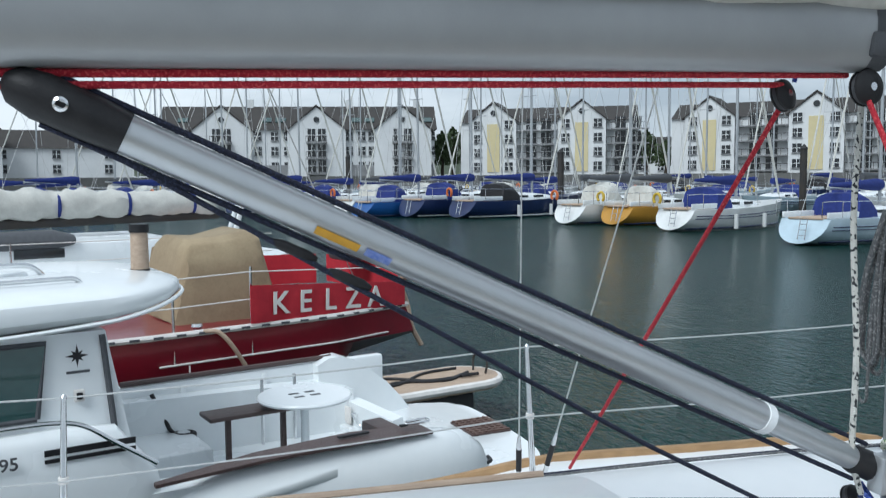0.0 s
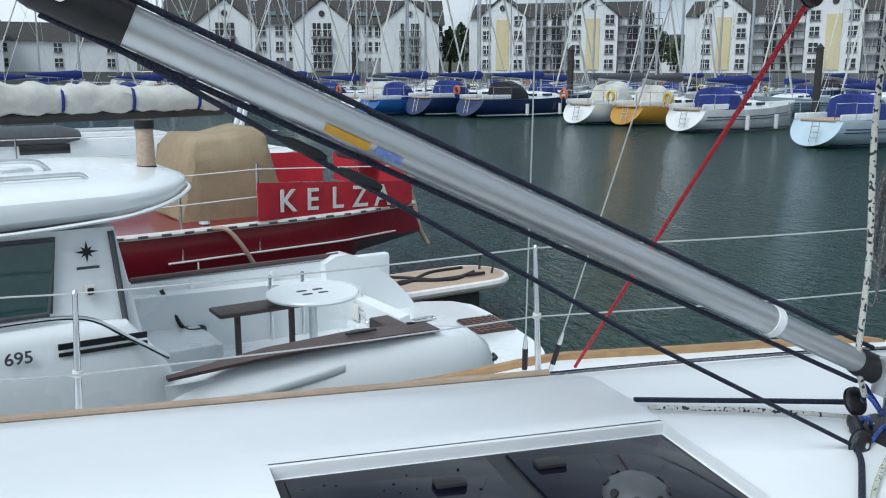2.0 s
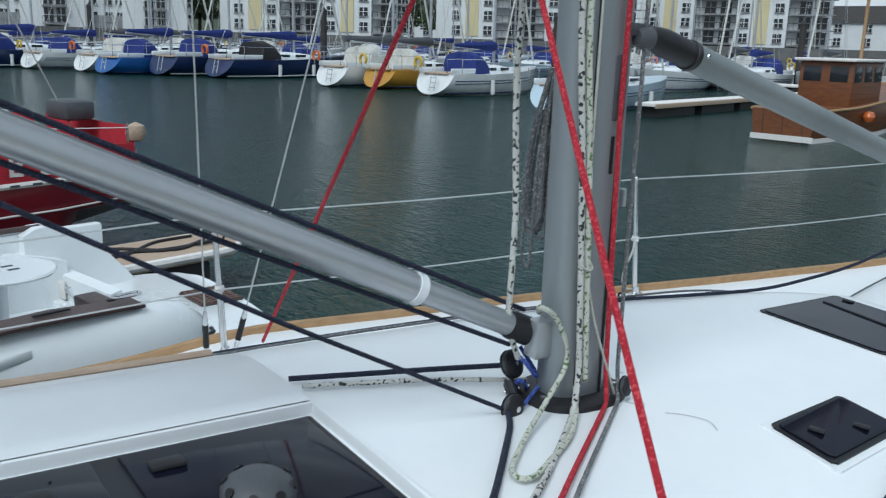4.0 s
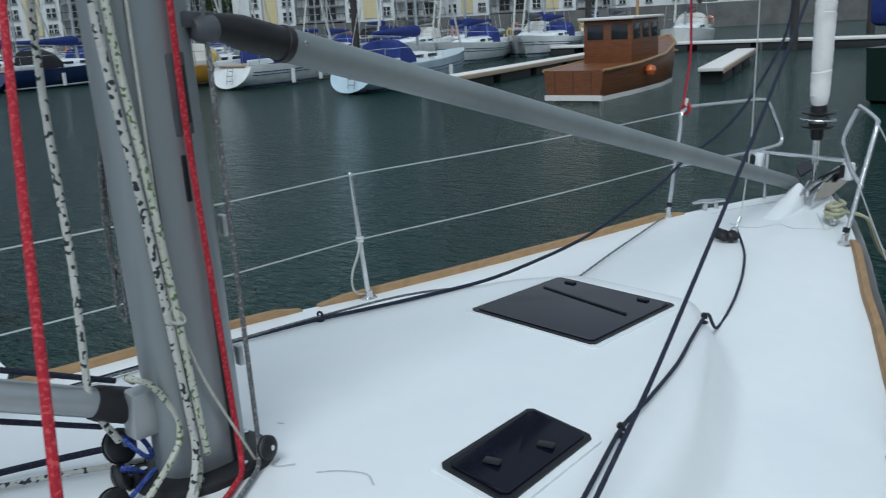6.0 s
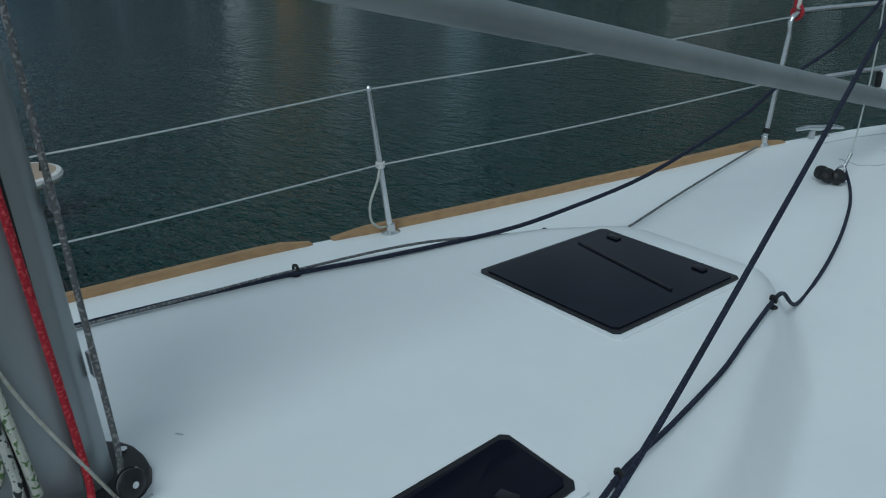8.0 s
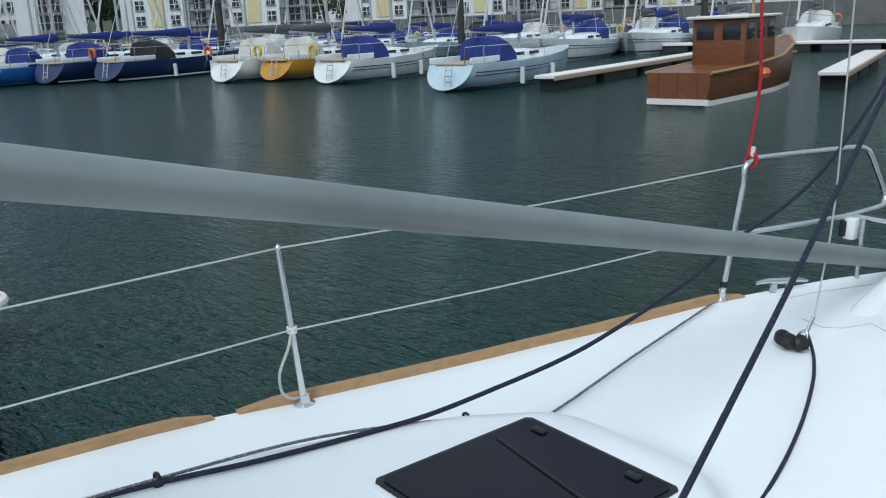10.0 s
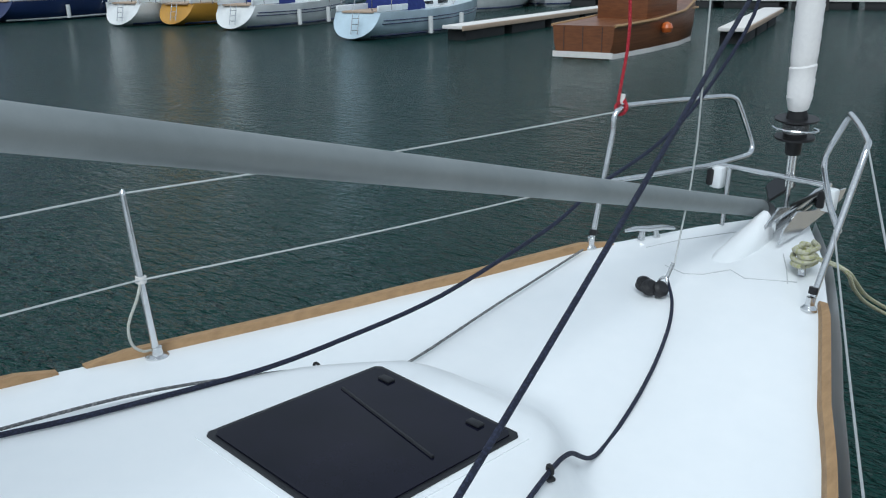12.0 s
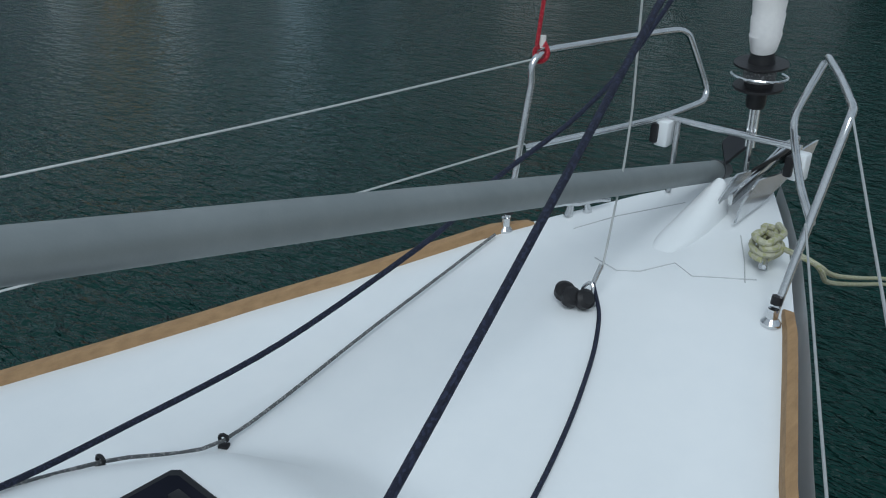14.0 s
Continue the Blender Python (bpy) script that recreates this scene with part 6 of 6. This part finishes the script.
def wooden_boat():
    t = thing("wooden_launch", "varnished brown timber launch with a wheelhouse", "motor boat", m=far(34.5, 28, 8, (1.51, 0.31)))
    rings = []
    for u, w, z in ((0, 0.86, 1.0), (0.03, 0.9, 1.0), (0.3, 1.0, 1.05), (0.6, 0.95, 1.2), (0.85, 0.6, 1.5), (1, 0.04, 1.75)):
        rings.append([V(1.22 * w, u * 9, z), V(1.17 * w, u * 9, z * 0.5), V(1.05 * w, u * 9, 0.12), V(0, u * 9, -0.3), V(-1.05 * w, u * 9, 0.12), V(-1.17 * w, u * 9, z * 0.5), V(-1.22 * w, u * 9, z)])
    h = part("hull", loft(rings), VARNISH, t)
    part("water_band", loft([[q * 1.0 + V(0.01 if q.x > 0 else -0.01, -0.01, 0) for q in (r[2] + V(0, 0, 0.08), r[2] + V(0, 0, -0.14))] for r in rings[:-1]], closed=False, caps=False), LETTER, h)
    part("stern_band", box((0, -0.02, 0.12), (2.05, 0.03, 0.18)), LETTER, h)
    for x in (-0.65, 0.0, 0.65):
        part("transom_seam", box((x, -0.008, 0.6), (0.02, 0.02, 0.75)), DARKWOOD, h)
    part("gunwale", tube([r[0] + V(0.02, 0, 0) for r in rings], 0.05, 8), TEAK, t)
    part("gunwale", tube([r[-1] + V(-0.02, 0, 0) for r in rings], 0.05, 8), TEAK, t)
    part("cockpit_floor", box((0, 1.6, 0.8), (2.0, 3.0, 0.06)), PALETEAK, t)
    part("fore_deck", box((0, 6.4, 1.2), (1.7, 2.6, 0.08), 0.02), TEAK, t)
    w = part("wheelhouse", box((0, 4.1, 1.75), (1.8, 2.6, 1.5), 0.05), VARNISH, t)
    for s in (-1, 1):
        for y in (3.25, 4.1, 4.95):
            part("window", box((s * 0.905, y, 2.1), (0.03, 0.6, 0.5), 0.01), DARKGL, w)
    for x in (-0.45, 0.45):
        part("window", box((x, 2.80, 2.1), (0.6, 0.03, 0.5), 0.01), DARKGL, w)
    part("roof", box((0, 4.1, 2.56), (2.1, 3.0, 0.10), 0.04), LETTER, t, "pale wheelhouse roof")
    part("mast", tube([(0, 5.6, 2.4), (0, 5.6, 6.5)], 0.06, 8), TEAK, t)
    part("buoy", lathe([(0.001, -0.2), (0.15, -0.14), (0.2, 0), (0.15, 0.14), (0.001, 0.2)], (1.35, 3.4, 0.75), 12), ORANGE, t, "orange buoy fender")


wooden_boat()


def green_boat():
    t = thing("dark_boat", "dark green hull with white fenders at the far pontoon", "boat", m=far(15.2, 26, 80, (1.35, 0.54)))
    rings = []
    for u, w, z in ((0, 0.8, 1.5), (0.3, 1, 1.5), (0.7, 0.95, 1.7), (1, 0.1, 2.1)):
        rings.append([V(1.6 * w, -u * 11, z), V(1.4 * w, -u * 11, 0.1), V(0, -u * 11, -0.3), V(-1.4 * w, -u * 11, 0.1), V(-1.6 * w, -u * 11, z)])
    part("hull", loft(rings), HG, t)
    part("cabin", box((0, -4, 2.0), (2.2, 5, 1.1), 0.15), HG, t)
    for y in (-5.5, -4, -2.5):
        part("window", box((1.11, y, 2.2), (0.02, 0.9, 0.4), 0.01), DARKGL, t)
    part("rubbing_band", tube([r[0] + V(0.02, 0, -0.05) for r in rings], 0.06, 8), PALETEAK, t)
    for y in (-0.6, -3.5, -6.5):
        part("fender", tube([(1.75, y, 1.3), (1.75, y, 1.1), (1.72, y, 0.5), (1.72, y, 0.35)], [0.05, 0.14, 0.14, 0.05], 10), HW, t)
    part("canopy", box((0, -1.0, 2.5), (2.3, 2.2, 0.9), 0.2), CANVASB, t, "blue canvas canopy")


green_boat()


def far_pontoon(az0, d0, yaw, L, w=2.0, eye=(1.51, 0.31), name="walkway_pontoon"):
    t = thing(name, "long pale pontoon walkway with dark floats", "pontoon", m=far(az0, d0, yaw, eye), group="far pontoons")
    part("deck", box((0, L / 2, 0.52), (w, L, 0.14), 0.02), LETTER, t)
    for i in range(int(L / 4)):
        part("float", box((0, 2 + i * 4, 0.2), (w * 0.92, 3.3, 0.52), 0.03), RUBBER, t)
    part("edge_board", box((w / 2 + 0.03, L / 2, 0.47), (0.06, L, 0.18), 0.01), PALETEAK, t)
    return t


far_pontoon(42.8, 35, 12, 18, 0.9)
far_pontoon(25.6, 33, 18, 14, 0.9)
far_pontoon(10.5, 56, 97, 56, 2.2)
far_pontoon(52, 68, 105, 40, 2.0)


def far_pile(az, d):
    t = thing("far_pile", "dark steel guide pile with a cap", "pile", m=far(az, d, 0), group="far piles")
    part("post", tube([(0, 0, -0.5), (0, 0, 4.6)], 0.24, 14), PILEM, t)
    part("cap", lathe([(0.26, 4.6), (0.26, 4.7), (0.01, 5.0)], (0, 0, 0), 14), RUBBER, t)


for az, d in ((61.2, 68), (46.5, 66), (75, 78), (32, 70), (20, 58), (16, 62)):
    far_pile(az, d)

# ---- the far bank ----
def bank():
    bm = bmesh.new()
    inner, outer = [], []
    for az in range(-40, 151, 5):
        a = radians(az)
        r = 118 + 6 * math.sin(az * 0.11)
        inner.append((-r * math.sin(a), r * math.cos(a)))
        outer.append((-900 * math.sin(a), 900 * math.cos(a)))
    lo = [bm.verts.new((x, y, WATER - 1)) for x, y in inner]
    hi = [bm.verts.new((x, y, 1.3)) for x, y in inner]
    ot = [bm.verts.new((x, y, 2.5)) for x, y in outer]
    for j in range(len(lo) - 1):
        bm.faces.new((lo[j], lo[j + 1], hi[j + 1], hi[j]))
        bm.faces.new((hi[j], hi[j + 1], ot[j + 1], ot[j]))
    setting("ground", bm, QUAY, "stone quay edge and ground of the far bank", "quay", smooth=False)


bank()


def window_set(parent, x, y, z, w=1.1, h=1.3, pane=None):
    f = part("window", box((x, y - 0.02, z), (w, 0.10, h), 0.0), pane or DARKGL, parent, smooth=False)
    part("glazing_bar", box((x, y - 0.09, z), (0.09, 0.05, h)), RENDERW, f, smooth=False)
    part("glazing_bar", box((x, y - 0.09, z), (w, 0.05, 0.08)), RENDERW, f, smooth=False)
    part("sill", box((x, y - 0.10, z - h / 2 - 0.06), (w + 0.2, 0.2, 0.1)), STONEB, f, smooth=False)


def gable_block(parent, x, w, y0, y1, eave, ridge, material, porthole=True):
    """A gabled bay: walls and its own pitched roof, front towards -y."""
    q = [(x - w / 2, 0), (x + w / 2, 0), (x + w / 2, eave), (x, ridge), (x - w / 2, eave)]
    part("gable_wall", loft([[V(a, y0, b) for a, b in q], [V(a, y1, b) for a, b in q]]), material, parent, smooth=False)
    for s in (-1, 1):
        r = [V(x + s * (w / 2 + 0.4), 0, eave - 0.35), V(x, 0, ridge + 0.1), V(x, 0, ridge + 0.35), V(x + s * (w / 2 + 0.4), 0, eave - 0.1)]
        part("gable_roof", loft([[V(p.x, y0 - 0.25, p.z) for p in r], [V(p.x, y1, p.z) for p in r]]), SLATE, parent, smooth=False)
    if porthole:
        part("round_window", lathe([(0.45, 0), (0.45, 0.12)], (x, y0 - 0.02, eave + (ridge - eave) * 0.45), 14, rot=Matrix.Rotation(radians(90), 3, "X")), DARKGL, parent)


def balcony(parent, x, y, z, w=3.0, d=1.2):
    b = part("balcony", box((x, y - d / 2, z), (w, d, 0.18)), STONEB, parent, smooth=False)
    part("railing", box((x, y - d, z + 1.0), (w, 0.06, 0.08)), PILEM, b, smooth=False)
    for i in range(9):
        part("baluster", box((x - w / 2 + w * i / 8, y - d, z + 0.55), (0.05, 0.05, 0.95)), PILEM, b, smooth=False)


def facing(az, d, turn=0):
    """A pose at that bearing whose -y side looks back at the yacht."""
    m = far(az + 0.6, d, 0)
    m.translation.z = 1.3
    return m @ Matrix.Rotation(radians(az + turn), 4, "Z")


def long_house():
    t = thing("quayside_apartments", "long white rendered apartment house with gables and a dark slate roof", "house", m=facing(77.6, 140, -4))
    L, E, R = 43, 7.4, 11.4
    part("wall", box((0, 6, E / 2), (L, 12, E)), RENDERW, t, smooth=False)
    part("plinth", box((0, -0.08, 0.9), (L + 0.1, 0.2, 1.8)), STONEB, t, "grey base course", smooth=False)
    q = [(-0.5, E - 0.1), (6, R), (12.5, E - 0.1)]
    part("roof", loft([[V(-L / 2 - 0.4, y, z) for y, z in q], [V(L / 2 + 0.4, y, z) for y, z in q]]), SLATE, t, smooth=False)
    for x in (-11.6, 3.0, 16.4):
        gable_block(t, x, 9.0, -1.2, 6, E - 0.2, R - 0.6, RENDERW)
        for z in (1.6, 4.0, 6.4):
            balcony(t, x, -1.25, z - 1.2, 3.2)
            window_set(t, x - 0.8, -1.22, z + 0.05, 1.2, 1.9)
            window_set(t, x + 0.8, -1.22, z + 0.05, 1.2, 1.9)
    for x in (-19, -17, -6.2, -3.6, -1.6, 8.0, 10, 11.6, 21):
        for z in (1.6, 4.0, 6.3):
            window_set(t, x, -0.05, z)
    for x in (-18, -5, -2.8, 9.2, 11.2, 20.4):
        s = part("skylight", box((x, 1.9, 8.95), (1.6, 1.3, 0.14), rot=Matrix.Rotation(radians(31.4), 4, "X")), GLASS, t, smooth=False)
    for x in (-8, 8, 19):
        part("chimney", box((x, 6, R + 0.3), (1.0, 0.7, 1.6)), RENDERW, t, smooth=False)


long_house()


def tower_block(az, d, turn, label, W=27.0, n=2):
    t = thing("apartment_block", label, "apartment building", m=facing(az, d, turn), group="gabled apartment blocks")
    E, R = 8.6, 11.4
    part("wall", box((0, 5.5, E / 2), (W, 9, E)), RENDERW, t, smooth=False)
    q = [(0.6, E - 0.1), (5.5, R - 0.4), (10.4, E - 0.1)]
    part("roof", loft([[V(-W / 2, y, z) for y, z in q], [V(W / 2, y, z) for y, z in q]]), SLATE, t, smooth=False)
    for i in range(n):
        x = -W / 2 + W * (i + 0.5) / n - 1.2
        gable_block(t, x, 7.4, -0.8, 6, E, R, RENDERW)
        part("cream_panel", box((x, -0.86, 4.3), (2.0, 0.14, 7.6)), RENDERY, t, "cream stair panel", smooth=False)
        for z in (1.4, 3.6, 5.8, 8.0):
            for dx in (-2.5, 2.5):
                window_set(t, x + dx, -0.85, z, 1.25, 1.25)
        xb = x + 3.7 + (W / n - 7.4) / 2
        for z in (1.0, 3.2, 5.4, 7.6):
            balcony(t, xb, 0.95, z - 0.6, W / n - 7.6, 1.6)
            window_set(t, xb - 1.2, 0.95, z + 0.5, 1.6, 1.7)
            window_set(t, xb + 1.2, 0.95, z + 0.5, 1.6, 1.7)
    return t


tower_block(61.6, 140, -8, "white and cream apartment block with twin gables and balconies", 28, 2)
tower_block(47.8, 138, -10, "white and cream apartment row with gables and steel balconies", 30, 2)
tower_block(36.0, 146, -14, "cream and white apartment row farther along the quay", 28, 2)


def cottage(az, d, turn, W=12, E=4.6, R=7.4, label="low white house with a slate roof on the quay"):
    t = thing("quay_house", label, "house", m=facing(az, d, turn), group="low quay houses")
    part("wall", box((0, 4, E / 2), (W, 8, E)), RENDERW, t, smooth=False)
    q = [(-0.4, E - 0.1), (4, R), (8.4, E - 0.1)]
    part("roof", loft([[V(-W / 2 - 0.3, y, z) for y, z in q], [V(W / 2 + 0.3, y, z) for y, z in q]]), SLATE, t, smooth=False)
    for x in (-W / 3, 0, W / 3):
        for z in (1.4, 3.6):
            window_set(t, x, -0.05, z, 1.1, 1.2)


for az, d, turn, w in ((92, 145, 0, 22), (99, 140, 0, 20), (54.3, 175, -5, 10), (28, 165, -10, 14), (22, 170, -10, 12), (16, 172, -5, 14), (9, 168, 0, 16)):
    cottage(az, d, turn, w)


def hills():
    bm = bmesh.new()
    rows = []
    for i, r in enumerate((330, 420, 620)):
        row = []
        for az in range(-50, 156, 2):
            a = radians(az)
            h = (0, 1.0, 1.0)[i] * (15 + 6 * math.sin(az * 0.13) + 5 * math.sin(az * 0.41 + 1) + 2 * math.sin(az * 1.3)) + 2
            row.append(bm.verts.new((-r * math.sin(a), r * math.cos(a), h)))
        rows.append(row)
    for a, b in zip(rows, rows[1:]):
        for j in range(len(a) - 1):
            bm.faces.new((a[j], a[j + 1], b[j + 1], b[j]))
    setting("backdrop", bm, HILLM, "low dark wooded hills behind the harbour", "hills")


hills()


def tree(az, d, h, seed):
    t = thing("tree", "dense dark green tree on the far bank", "tree", m=facing(az, d), group="bank trees")
    r = random.Random(seed)
    bm = tube([(0, 0, 0), (0.1, 0, h * 0.35), (0, 0.1, h * 0.7)], [0.3, 0.22, 0.08], 8)
    for i in range(6):
        a = r.uniform(0, 6.28)
        tube([(0, 0, h * r.uniform(0.3, 0.55)), (h * 0.2 * math.cos(a), h * 0.2 * math.sin(a), h * 0.75)], [0.12, 0.03], 5, bm)
    part("trunk", bm, BARK, t)
    me, f = [], []
    for i in range(1100):
        a, u = r.uniform(0, 6.28), r.uniform(0.25, 1.0)
        k = h * 0.32 * math.sin(math.pi * min(u * 0.95 + 0.08, 1)) ** 0.6 * math.sqrt(r.uniform(0.2, 1)) * (0.8 + 0.3 * math.sin(a * 3 + seed))
        c = V(k * math.cos(a), k * math.sin(a), h * u)
        s = h * 0.035
        n = len(me)
        p, q = V(r.uniform(-1, 1), r.uniform(-1, 1), r.uniform(-1, 1)) * s, V(r.uniform(-1, 1), r.uniform(-1, 1), r.uniform(-1, 1)) * s
        me += [c - p, c + q, c + p, c - q]
        f.append((n, n + 1, n + 2, n + 3))
    md = bpy.data.meshes.new("crown")
    md.from_pydata(me, [], f)
    md.materials.append(LEAF)
    o = new("crown", md)
    o.parent = t


for i, (az, d, h) in enumerate(((68.3, 150, 7.5), (67.6, 156, 8.5), (55.2, 165, 8), (54.0, 160, 6), (88.5, 150, 7), (31, 150, 8), (25, 155, 9), (12, 150, 8), (5, 140, 9))):
    tree(az, d, h, i)


def scuff(pts, r, label):
    t = thing("scuff_mark", label, "deck mark", on(*pts[0]))
    part("mark", tube(curve([on(x, y, 0.0008) for x, y in pts], 4), r, 5, squash=(1, 0.3)), SCUFF, t)


SCUFF = surf("grey_scuff", (0.42, 0.44, 0.45), (0.6, 0.62, 0.63), 60, 0.8)
scuff([(0.276, 0.16), (0.309, 0.202), (0.365, 0.237), (0.412, 0.216)], 0.003, "faint curved grey scuff on the white deck")
scuff([(0.0, 0.26), (0.015, 0.27)], 0.003, "small grey dirt fleck on the white deck")
scuff([(0.16, 0.14), (0.18, 0.11), (0.21, 0.15)], 0.004, "faint grey smear beside the mast collar")
